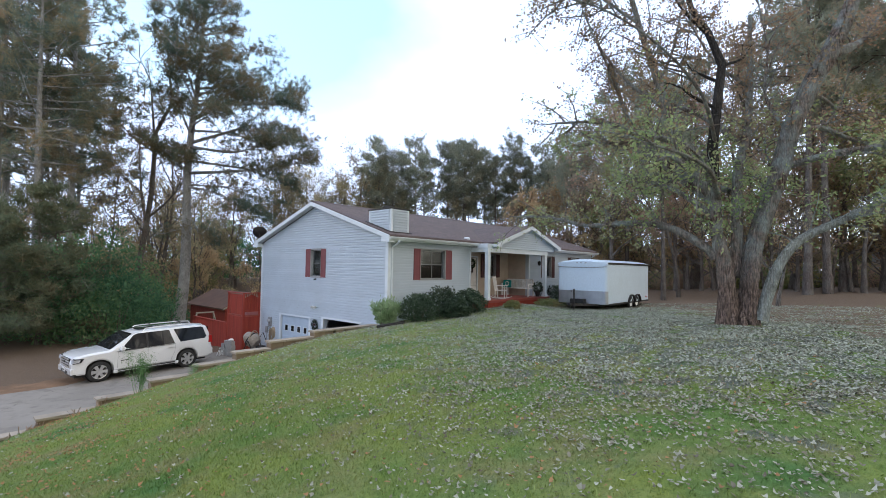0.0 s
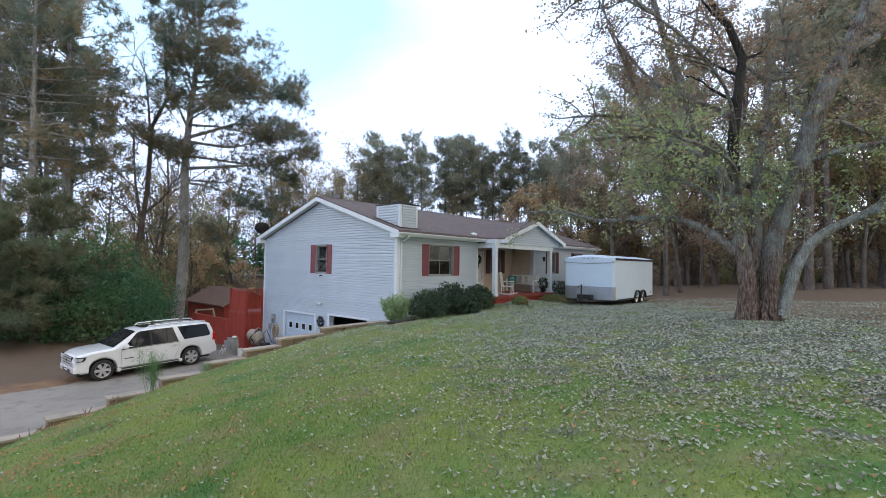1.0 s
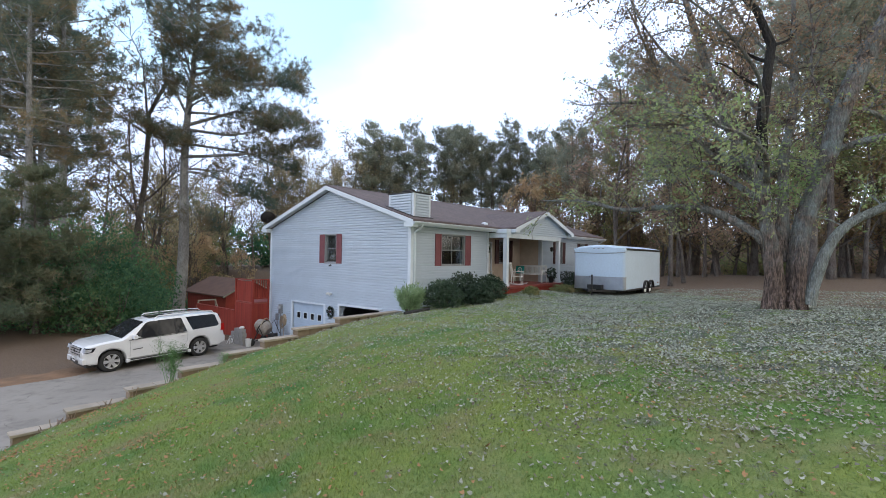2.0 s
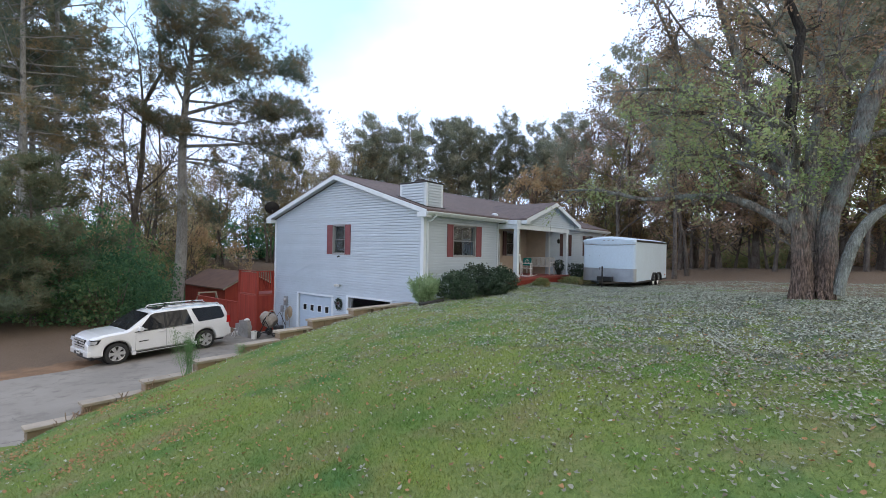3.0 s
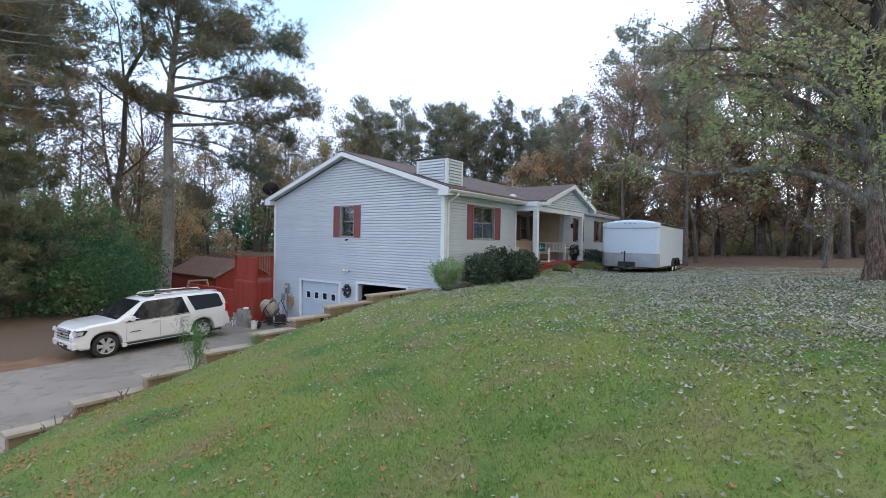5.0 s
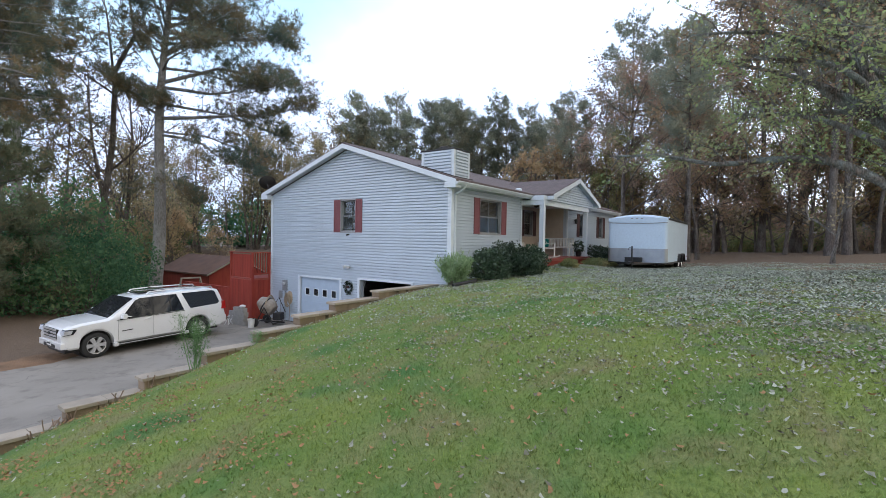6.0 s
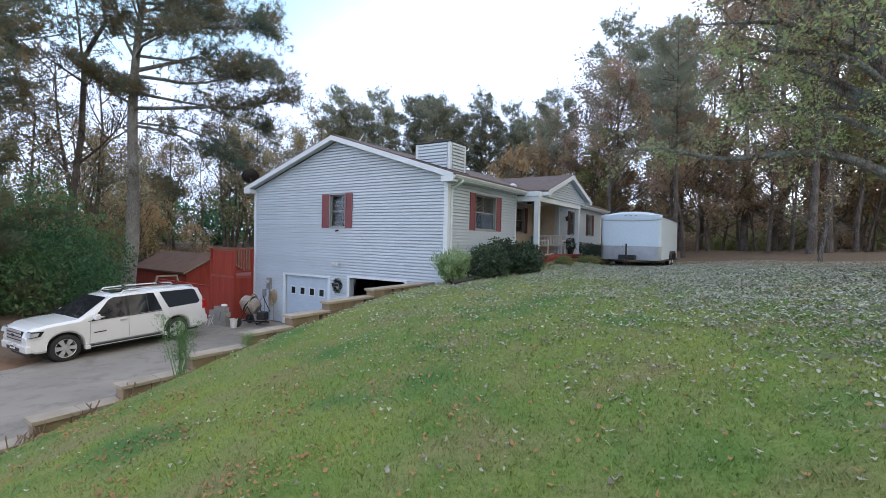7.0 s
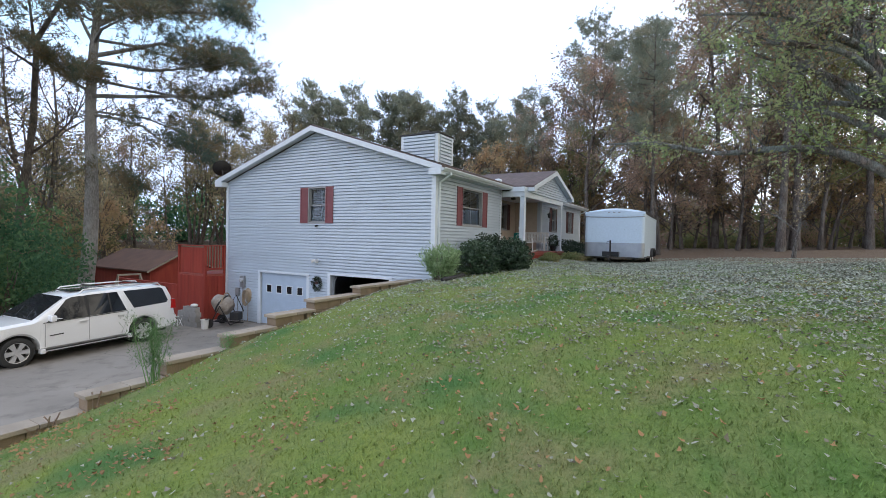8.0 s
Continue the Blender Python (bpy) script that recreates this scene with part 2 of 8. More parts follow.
M_RED_WOOD = plain("red_stain", (0.26, 0.030, 0.018), (0.33, 0.050, 0.028), 0.75, scale=1.2, fine=30, bump=0.3, spread=0.12, stretch=(4, 4, 0.6))
M_RED_PALE = plain("faded_red_stain", (0.33, 0.085, 0.06), (0.25, 0.055, 0.04), 0.8, bump=0.3)
M_RED_FLOOR = plain("red_porch_paint", (0.26, 0.052, 0.038), (0.20, 0.042, 0.034), 0.5, bump=0.1)
def drive_material():
    """Old concrete: stains, grain and a few wandering cracks."""
    m, nt, p = nodes("concrete")
    co = nt.nodes.new("ShaderNodeTexCoord")
    wn = add(nt, "ShaderNodeTexNoise", Scale=1.3, Detail=5)
    nt.links.new(co.outputs["Object"], wn.inputs["Vector"])
    wv = nt.nodes.new("ShaderNodeVectorMath")
    wv.operation = "MULTIPLY_ADD"
    wv.inputs[1].default_value = (0.9, 0.9, 0.0)
    nt.links.new(wn.outputs["Color"], wv.inputs[0])
    nt.links.new(co.outputs["Object"], wv.inputs[2])
    vo = add(nt, "ShaderNodeTexVoronoi", Scale=0.28)
    vo.feature = "DISTANCE_TO_EDGE"
    nt.links.new(wv.outputs[0], vo.inputs["Vector"])
    cr = add(nt, "ShaderNodeMapRange", **{"From Min": 0.0, "From Max": 0.004, "To Min": 0.6, "To Max": 0.0})
    nt.links.new(vo.outputs["Distance"], cr.inputs["Value"])
    big, mid, fine = noise_fac(nt, 0.5, 0.4, 0.62, 5), noise_fac(nt, 2.6, 0.5, 0.75, 5), noise_fac(nt, 40, 0.3, 0.7, 3)
    col = mixed(nt, big, (0.265, 0.238, 0.205), (0.205, 0.184, 0.158))
    col = mixed(nt, mid, col, (0.150, 0.132, 0.113))
    half = nt.nodes.new("ShaderNodeMath")
    half.operation = "MULTIPLY"
    half.inputs[1].default_value = 0.35
    nt.links.new(fine, half.inputs[0])
    col = mixed(nt, half.outputs[0], col, (0.28, 0.255, 0.225))
    col = mixed(nt, cr.outputs[0], col, (0.06, 0.052, 0.042))
    nt.links.new(col, p.inputs["Base Color"])
    p.inputs["Roughness"].default_value = 0.85
    bumped(nt, p, fine, 0.35, 0.004)
    return m


M_CONCRETE = drive_material()
M_BLOCK = plain("wall_block", (0.27, 0.20, 0.135), (0.185, 0.14, 0.095), 0.9, scale=2.5, fine=30, bump=0.6, dist=0.01, spread=0.15)
M_CAP = plain("cap_slab", (0.37, 0.315, 0.25), (0.27, 0.23, 0.185), 0.85, scale=2.0, fine=30, bump=0.5, dist=0.008, spread=0.08)
M_CINDER = plain("cinder_block", (0.36, 0.345, 0.325), (0.28, 0.27, 0.255), 0.9, scale=4, fine=50, bump=0.6, spread=0.1)
M_GLASS = glass_material("window_glass")
M_DARKGLASS = dark_glass_material("tinted_glass")
M_BLACK = plain("black_plastic", (0.012, 0.012, 0.013), (0.02, 0.02, 0.02), 0.5)
M_RUBBER = plain("rubber", (0.018, 0.018, 0.018), (0.03, 0.03, 0.029), 0.8, bump=0.3)
M_CARPAINT = plain("white_car_paint", (0.78, 0.785, 0.79), (0.75, 0.755, 0.76), 0.25, scale=1.5, bump=0.0, coat=1.0)
M_CHROME = plain("bright_alloy", (0.80, 0.80, 0.80), (0.66, 0.66, 0.66), 0.28, 0.75, bump=0.03)
M_TRAILER = plain("trailer_skin", (0.61, 0.725, 0.84), (0.575, 0.685, 0.79), 0.3, scale=1.0, fine=12, bump=0.04)
M_TREAD = plain("tread_plate", (0.42, 0.44, 0.47), (0.34, 0.36, 0.39), 0.38, 0.8, fine=40, bump=0.5)
M_STEEL = plain("dark_steel", (0.03, 0.03, 0.032), (0.055, 0.05, 0.048), 0.55, 0.5)
M_REDLENS = plain("red_lens", (0.45, 0.015, 0.012), (0.38, 0.012, 0.01), 0.15)
M_LAMPLENS = plain("clear_lens", (0.55, 0.56, 0.58), (0.3, 0.31, 0.33), 0.1, bump=0.3)
M_WHITE = plain("white_paint", (0.74, 0.74, 0.72), (0.62, 0.62, 0.60), 0.55)
M_WOOD = plain("weathered_wood", (0.30, 0.26, 0.21), (0.22, 0.19, 0.155), 0.85, fine=30, bump=0.4, stretch=(1, 6, 6))
M_TEAL = plain("teal_fabric", (0.012, 0.20, 0.19), (0.02, 0.25, 0.235), 0.9, bump=0.3)
M_GARAGE = plain("garage_door_paint", (0.44, 0.53, 0.64), (0.40, 0.485, 0.59), 0.45, bump=0.05)
M_MIXER = plain("worn_drum", (0.24, 0.19, 0.15), (0.40, 0.37, 0.33), 0.7, 0.2, scale=5, bump=0.5)
M_TAN = plain("tan_plastic", (0.36, 0.28, 0.19), (0.30, 0.23, 0.155), 0.5)
M_GREYMETAL = plain("grey_metal", (0.36, 0.37, 0.38), (0.28, 0.29, 0.30), 0.45, 0.6)
M_BLIND = plain("blind_slat", (0.15, 0.15, 0.15), (0.12, 0.12, 0.12), 0.6)
M_DARKROOM = plain("unlit_room", (0.05, 0.05, 0.052), (0.035, 0.035, 0.036), 0.9)
M_SHEDROOF = plain("brown_shed_roof", (0.155, 0.085, 0.060), (0.115, 0.066, 0.05), 0.85, scale=1.5, fine=20, bump=0.4)
M_BARK = bark_material("maple_bark", (0.098, 0.081, 0.070), (0.325, 0.286, 0.254), (0.299, 0.325, 0.299))
M_BARK_MAPLE = bark_material("maple_trunk_bark", (0.090, 0.064, 0.050), (0.330, 0.235, 0.190), (0.340, 0.390, 0.372), True)
M_BARK_LICHEN = bark_material("lichen_bark", (0.220, 0.235, 0.210), (0.400, 0.435, 0.400), (0.490, 0.540, 0.500))
M_BARK_DARK = bark_material("dark_bark", (0.014, 0.012, 0.011), (0.050, 0.042, 0.037), (0.075, 0.070, 0.062))
M_BARK_RED = bark_material("pine_bark", (0.27, 0.258, 0.250), (0.49, 0.485, 0.475), (0.55, 0.555, 0.55))
M_BARK_GREY = bark_material("grey_bark", (0.115, 0.093, 0.079), (0.240, 0.200, 0.172), (0.290, 0.272, 0.240))
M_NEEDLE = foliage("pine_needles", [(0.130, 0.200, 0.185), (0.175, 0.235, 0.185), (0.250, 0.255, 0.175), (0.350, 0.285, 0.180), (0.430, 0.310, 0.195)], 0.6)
# paler, greyer needles: the haze of distance is mixed into their colour
M_NEEDLE_HAZE = foliage("hazy_needles", [(0.225, 0.262, 0.222), (0.275, 0.305, 0.240), (0.330, 0.335, 0.245), (0.385, 0.335, 0.245)], 0.6)
M_NEEDLE_OLIVE = foliage("young_needles", [(0.130, 0.180, 0.128), (0.175, 0.220, 0.142), (0.230, 0.250, 0.152), (0.310, 0.262, 0.165)], 0.5)
M_LEAF_MAPLE = foliage("maple_leaves", [(0.205, 0.295, 0.140), (0.275, 0.365, 0.165), (0.360, 0.430, 0.205), (0.355, 0.355, 0.195), (0.290, 0.250, 0.165)], 0.60)
M_LEAF_DRY = foliage("dry_maple_leaves", [(0.343, 0.240, 0.166), (0.429, 0.293, 0.191), (0.286, 0.215, 0.153), (0.343, 0.293, 0.166)], 0.60)
M_SASH = plain("grey_sash", (0.30, 0.31, 0.32), (0.24, 0.25, 0.26), 0.5)
M_LEAF_RUST = foliage("rust_leaves", [(0.390, 0.275, 0.215), (0.470, 0.320, 0.230), (0.330, 0.255, 0.205), (0.340, 0.300, 0.190), (0.560, 0.360, 0.220)], 0.6)
M_LEAF_GOLD = foliage("gold_leaves", [(0.50, 0.40, 0.24), (0.42, 0.36, 0.22), (0.36, 0.33, 0.20), (0.50, 0.35, 0.22)], 0.6)
M_LEAF_OLIVE = foliage("olive_leaves", [(0.175, 0.220, 0.105), (0.240, 0.280, 0.130), (0.320, 0.300, 0.145), (0.385, 0.290, 0.150)], 0.6)
M_LEAF_MIXED = foliage("mixed_leaves", [(0.290, 0.275, 0.150), (0.390, 0.320, 0.180), (0.470, 0.330, 0.190), (0.320, 0.250, 0.170)], 0.6)
M_SHRUB = foliage("evergreen_leaves", [(0.014, 0.027, 0.018), (0.026, 0.048, 0.027), (0.045, 0.075, 0.042), (0.085, 0.118, 0.078)], 0.1, 0.35, 3.0)
M_SHRUB_PALE = foliage("pale_shrub_leaves", [(0.115, 0.185, 0.085), (0.215, 0.310, 0.155), (0.345, 0.430, 0.260)], 0.25, 0.5, 2.5)
M_THICKET = foliage("thicket_leaves", [(0.065, 0.173, 0.097), (0.114, 0.252, 0.134), (0.173, 0.315, 0.144), (0.245, 0.330, 0.154)], 0.50)
M_WEED = foliage("weed_leaves", [(0.115, 0.225, 0.085), (0.160, 0.290, 0.115), (0.200, 0.290, 0.125)], 0.3)
M_BLADE = blade_material()
# the dark tones are brown leaves and also painted shadow among pale ones
M_FALLEN = foliage("fallen_leaves", [(0.355, 0.388, 0.318), (0.170, 0.158, 0.112), (0.430, 0.465, 0.385), (0.265, 0.288, 0.230), (0.110, 0.100, 0.070), (0.475, 0.512, 0.425), (0.315, 0.345, 0.280), (0.180, 0.168, 0.120)], 0.1, 0.7)
M_FALLEN_NEAR = foliage("near_fallen_leaves", [(0.350, 0.360, 0.285), (0.185, 0.155, 0.105), (0.430, 0.440, 0.355), (0.265, 0.270, 0.208), (0.135, 0.112, 0.078), (0.485, 0.495, 0.405), (0.330, 0.340, 0.268)], 0.1, 0.7)
M_FALLEN_BROWN = foliage("brown_fallen_leaves", [(0.28, 0.155, 0.070), (0.34, 0.19, 0.090), (0.19, 0.110, 0.055)], 0.1, 0.75)


# ---- mesh building ----
class Shape:
    """Collects points and faces; made into one mesh by part()."""

    def __init__(self):
        self.v, self.f = [], []

    def put(self, verts, faces):
        o = len(self.v)
        self.v += [tuple(map(float, p)) for p in verts]
        self.f += [tuple(i + o for i in q) for q in faces]
        return self

    def box(self, x0, x1, y0, y1, z0, z1, m=None, c=0.0):
        """A box; c chamfers its edges all round."""
        if c <= 0:
            vs = [(x, y, z) for x in (x0, x1) for y in (y0, y1) for z in (z0, z1)]
            fs = [(0, 1, 3, 2), (4, 6, 7, 5), (0, 4, 5, 1), (2, 3, 7, 6), (0, 2, 6, 4), (1, 5, 7, 3)]
        else:
            bm = bmesh.new()
            bmesh.ops.create_cube(bm, size=1.0)
            for q in bm.verts:
                q.co = Vector(((x0 + x1) / 2 + q.co.x * (x1 - x0), (y0 + y1) / 2 + q.co.y * (y1 - y0), (z0 + z1) / 2 + q.co.z * (z1 - z0)))
            bmesh.ops.bevel(bm, geom=bm.edges[:], offset=c, segments=2, profile=0.6, affect="EDGES")
            bm.verts.index_update()
            vs = [tuple(q.co) for q in bm.verts]
            fs = [tuple(q.index for q in f.verts) for f in bm.faces]
            bm.free()
        if m is not None:
            vs = [m @ Vector(p) for p in vs]
        return self.put(vs, fs)

    def prism(self, outline, y0, y1, axis="y"):
        """An outline in two axes, drawn out along the third."""
        def at(a, b, t):
            return {"x": (t, a, b), "y": (a, t, b), "z": (a, b, t)}[axis]
        n = len(outline)
        vs = [at(a, b, y0) for a, b in outline] + [at(a, b, y1) for a, b in outline]
        fs = [tuple(range(n)), tuple(range(2 * n - 1, n - 1, -1))]
        fs += [(i, i + n, (i + 1) % n + n, (i + 1) % n) for i in range(n)]
        return self.put(vs, fs)

    def tube(self, pts, radii, sides=8, cap=True, wobble=0.0, rnd=None):
        """A round limb along a row of points."""
        pts = [Vector(p) for p in pts]
        if not isinstance(radii, (list, tuple)):
            radii = [radii] * len(pts)
        vs, fs = [], []
        up = None
        for i, p in enumerate(pts):
            d = (pts[min(i + 1, len(pts) - 1)] - pts[max(i - 1, 0)]).normalized()
            if up is None:
                up = d.orthogonal().normalized()
            up = (up - d * up.dot(d)).normalized()
            side = d.cross(up)
            for k in range(sides):
                a = 2 * math.pi * k / sides
                r = radii[i] * (1 + (wobble * (rnd.random() - 0.5) if rnd else 0))
                vs.append(p + (up * math.cos(a) + side * math.sin(a)) * r)
        for i in range(len(pts) - 1):
            for k in range(sides):
                a, b = i * sides + k, i * sides + (k + 1) % sides
                fs.append((a, b, b + sides, a + sides))
        if cap:
            fs.append(tuple(range(sides - 1, -1, -1)))
            fs.append(tuple(range((len(pts) - 1) * sides, len(pts) * sides)))
        return self.put(vs, fs)

    def lathe(self, profile, m=None, sides=24, close=True):
        """Radius and height pairs turned round z."""
        vs, fs = [], []
        for r, z in profile:
            for k in range(sides):
                a = 2 * math.pi * k / sides
                vs.append(Vector((r * math.cos(a), r * math.sin(a), z)))
        if m is not None:
            vs = [m @ q for q in vs]
        for i in range(len(profile) - 1):
            for k in range(sides):
                a, b = i * sides + k, i * sides + (k + 1) % sides
                fs.append((a, b, b + sides, a + sides))
        if close:
            fs.append(tuple(range(sides - 1, -1, -1)))
            fs.append(tuple(range((len(profile) - 1) * sides, len(profile) * sides)))
        return self.put(vs, fs)

    def cyl(self, a, b, r, sides=16):
        return self.tube([a, b], [r, r], sides)

    def ball(self, c, rx, ry, rz, rings=10, sides=14):
        prof = [(max(math.sin(math.pi * i / rings), 0.001), -math.cos(math.pi * i / rings)) for i in range(rings + 1)]
        return self.lathe(prof, Matrix.Translation(c) @ Matrix.Diagonal((rx, ry, rz, 1)), sides)

    def mesh(self, name, smooth=None):
        me = bpy.data.meshes.new(name)
        me.from_pydata(self.v, [], self.f)
        bm = bmesh.new()
        bm.from_mesh(me)
        bmesh.ops.recalc_face_normals(bm, faces=bm.faces[:])
        bm.to_mesh(me)
        bm.free()
        if smooth is not None:
            me.shade_smooth()
            if smooth < 170:
                me.set_sharp_from_angle(angle=radians(smooth))
        return me


def part(name, shape, material, parent=None, label="", smooth=None):
    """One mesh object under a thing or a part."""
    me = shape if isinstance(shape, bpy.types.Mesh) else shape.mesh(name, smooth)
    if not me.materials:
        me.materials.append(material)
    ob = new(name, me)
    ob.parent = parent
    if label:
        ob["label"] = label
    return ob


def thing(name, label, category, m=None, group="", kind=""):
    """An Empty at the base of a thing."""
    ob = new(name)
    ob.matrix_world = m or Matrix()
    ob.empty_display_size = 0.2
    return tagged(ob, label, category, group, kind)


def smoothstep(v, a, b):
    t = np.clip((v - a) / (b - a), 0, 1)
    return t * t * (3 - 2 * t)


# ---- ground ----
def lawn_height(x, y):
    """The front lawn: nearly level by the house, falling towards the drive."""
    y = np.clip(y, -26, 60)
    x = np.clip(x, -30, 80)
    fall = 2.7722 * np.logaddexp(0, (-x + 0.5888 * y - 3.7223) / 2.7722)
    back = 1.5 * np.logaddexp(0, (y + 0.8131) / 1.5)
    beds = 0.22 * np.exp(-((x - 7.5) / 3.6) ** 2 - ((y + 1.2) / 1.4) ** 2) - 0.13 * np.exp(-((x - 12.2) / 4.0) ** 2 - ((y + 4.6) / 2.2) ** 2)
    beds = beds - 0.24 * np.exp(-((y - 0.6) / 0.45) ** 2)
    beds = beds + 0.20 * np.exp(-((x - 1.7) / 3.0) ** 2 - ((y + 11.9) / 3.0) ** 2)
    return beds + 2.5817 - 0.0015 * x - 0.0409 * y - 0.2416 * fall - 0.0518 * back


def low_height(x, y):
    """Drive level, and the wood floor that falls away behind the house."""
    return -0.10 + 0.021 * np.clip(x + 4.5, -9, 0) - 0.075 * smoothstep(x, -9, -2) * np.maximum(y - 13, 0).clip(0, 40) + 0.01 * np.maximum(y - 14, 0).clip(0, 30)


def ground_height(x, y):
    x, y = np.asarray(x, float), np.asarray(y, float)
    lawn, low = lawn_height(x, y), low_height(x, y)
    sharp = smoothstep(y, 0.47, 0.66)
    wide = smoothstep(y, -1.2, 3.0)
    k = smoothstep(-x, 11.0, 12.2)
    down = sharp * (1 - k) + wide * k
    right = smoothstep(x, 14, 20)
    z = lawn * (1 - down) + np.where(y > 0.4, low, np.minimum(low, lawn)) * down
    far = np.maximum(lawn_height(x, np.minimum(y, 6)), 1.0)
    z = z * (1 - right) + (far + 0.35 * smoothstep(x, 18, 30) + 0.15 * np.sin(x * 0.35) * np.sin(y * 0.3)) * right
    return z


def gz(x, y):
    return float(ground_height(x, y))


def past_maple(x, y):
    """1 on the bare brown ground beyond the maple."""
    return smoothstep(x - 1.2 * (y + 12), 1.5, 7.0)


def litter_cover(x, y):
    """1 where brown leaf litter lies under the trees, 0 on the open lawn."""
    right = smoothstep(x + 0.45 * (y + 6), 9, 16)
    left = smoothstep(y, 10.5, 12.5) * smoothstep(-x, 1.0, 2.0) + smoothstep(y, 11, 13)
    side = smoothstep(y, 8.4, 9.4) * smoothstep(-x, 7, 8.5)
    return np.maximum(np.maximum(1.5 * np.maximum(right, 0.8 * past_maple(x, y)), 1.5 * left), 1.5 * side)


def shed_cover(x, y):
    """Where dry leaves hide most of the grass: under the maple and past it."""
    under = 0.92 * np.exp(-(np.hypot((x - 1.8) / 1.25, y + 12.0) / 7.2) ** 4)
    return np.maximum(under, 0.80 * smoothstep(x + 0.35 * (-y - 6), -4, 4) * smoothstep(-y, 2.0, 4.5))


def make_ground():
    def axis(fine0, fine1, step, far0, far1):
        out = [fine0]
        a = list(np.arange(fine0, fine1 + 1e-6, step))
        grow, s, p = [], step, fine1
        while p < far1:
            s *= 1.35
            p += s
            grow.append(p)
        low, s, p = [], step, fine0
        while p > far0:
            s *= 1.35
            p -= s
            low.append(p)
        return np.array(low[::-1] + a + grow)
    xs = axis(-18, 26, 0.3, -400, 500)
    ys = axis(-20, 16, 0.3, -400, 500)
    ys = np.sort(np.concatenate([ys, [0.44, 0.47, 0.53, 0.60, 0.66, 0.70]]))
    X, Y = np.meshgrid(xs, ys)
    rough = np.array([noise.noise((x * 0.5, y * 0.5, 0)) * 0.05 + noise.noise((x * 1.9, y * 1.9, 4)) * 0.018 for x, y in zip(X.ravel(), Y.ravel())])
    inside = (Y.ravel() > 0.3) & (X.ravel() < 19) & (Y.ravel() < 11.5) & (X.ravel() > -13)
    Z = ground_height(X, Y).ravel() + np.where(inside, 0, rough)
    Z = np.where((X.ravel() > 0.05) & (X.ravel() < 18.9) & (Y.ravel() > 0.3) & (Y.ravel() < 10.4), -0.4, Z)
    nx, ny = len(xs), len(ys)
    idx = np.arange(nx * ny).reshape(ny, nx)
    quads = np.stack([idx[:-1, :-1], idx[:-1, 1:], idx[1:, 1:], idx[1:, :-1]], -1).reshape(-1, 4)
    me = bpy.data.meshes.new("ground")
    me.from_pydata(np.stack([X.ravel(), Y.ravel(), Z], 1).tolist(), [], quads.tolist())
    me.shade_smooth()
    x, y = X.ravel(), Y.ravel()
    dirt = smoothstep(y, 6.6, 7.4) * (1 - smoothstep(y, 9.8, 10.8)) * smoothstep(-x, 7, 9) * 1.5
    dirt = np.maximum(dirt, 0.5 * np.exp(-((x - 1.6) ** 2 + (y + 11.9) ** 2) / 0.8))
    for tag, val in (("shed", shed_cover(x, y)), ("litter", litter_cover(x, y)), ("dirt", dirt)):
        at = me.attributes.new(tag, "FLOAT", "POINT")
        at.data.foreach_set("value", np.asarray(val, np.float32))
    return tagged(part("ground", me, M_GROUND), "sloping mown lawn with fallen leaves and brown woodland floor", "ground", kind="structure")


make_ground()


# ---- drive ----
def make_drive():
    s = Shape()
    xs = np.linspace(-40, 0.0, 60)
    top, bot = [], []
    for x in xs:
        far = 8.6 + 2.6 * float(smoothstep(x, -9.2, -5.5)) - 0.25 * math.sin(x * 0.7)
        near = 0.72 + 1.2 * float(smoothstep(-x, 11.2, 15))
        top.append((x, near, far))
    vs, fs = [], []
    for x, a, b in top:
        z = -0.07 + 0.021 * min(max(x + 4.5, -9), 0)
        vs += [(x, a, z), (x, b, z), (x, a, z - 0.23), (x, b, z - 0.23)]
    for i in range(len(top) - 1):
        o, p = 4 * i, 4 * i + 4
        fs += [(o, p, p + 1, o + 1), (o + 2, o + 3, p + 3, p + 2), (o, o + 2, p + 2, p), (o + 1, p + 1, p + 3, o + 3)]
    fs += [(0, 1, 3, 2), (o + 4, o + 6, o + 7, o + 5)]
    s.put(vs, fs)
    tagged(part("driveway", s, M_CONCRETE), "grey worn concrete driveway below the retaining wall", "driveway", kind="structure")


make_drive()


# ---- house ----
HOUSE_LEN, DEPTH, EAVE_Z = 19.0, 10.5, 5.72
SLOPE = 0.318
house = thing("house", "white vinyl-sided ranch house with red shutters, brown roof and porch", "house", Matrix.Translation((0, 0, 0)))


def roof_z(y):
    """The roof's underside at the wall line, by depth."""
    return EAVE_Z + 0.02 + SLOPE * (y + 0.35 if y < DEPTH / 2 else DEPTH + 0.35 - y)


def spans(u0, u1, za, zb, holes):
    """What is left of u0..u1 at the heights za..zb beside the openings."""
    out = [(u0, u1)]
    for a, b, h0, h1 in holes:
        if h0 < zb - 1e-4 and h1 > za + 1e-4:
            nxt = []
            for p, q in out:
                if b <= p or a >= q:
                    nxt.append((p, q))
                else:
                    if a > p:
                        nxt.append((p, a))
                    if b < q:
                        nxt.append((b, q))
            out = nxt
    return [(p, q) for p, q in out if q - p > 0.02]


# a panel of two laps, each with a cove under the next
LAP, OUT = [0, 0.335, 0.355, 0.497, 0.503, 0.835, 0.855, 1.0], [0.060, 0.053, 0.008, 0.006, 0.060, 0.053, 0.008, 0.006]


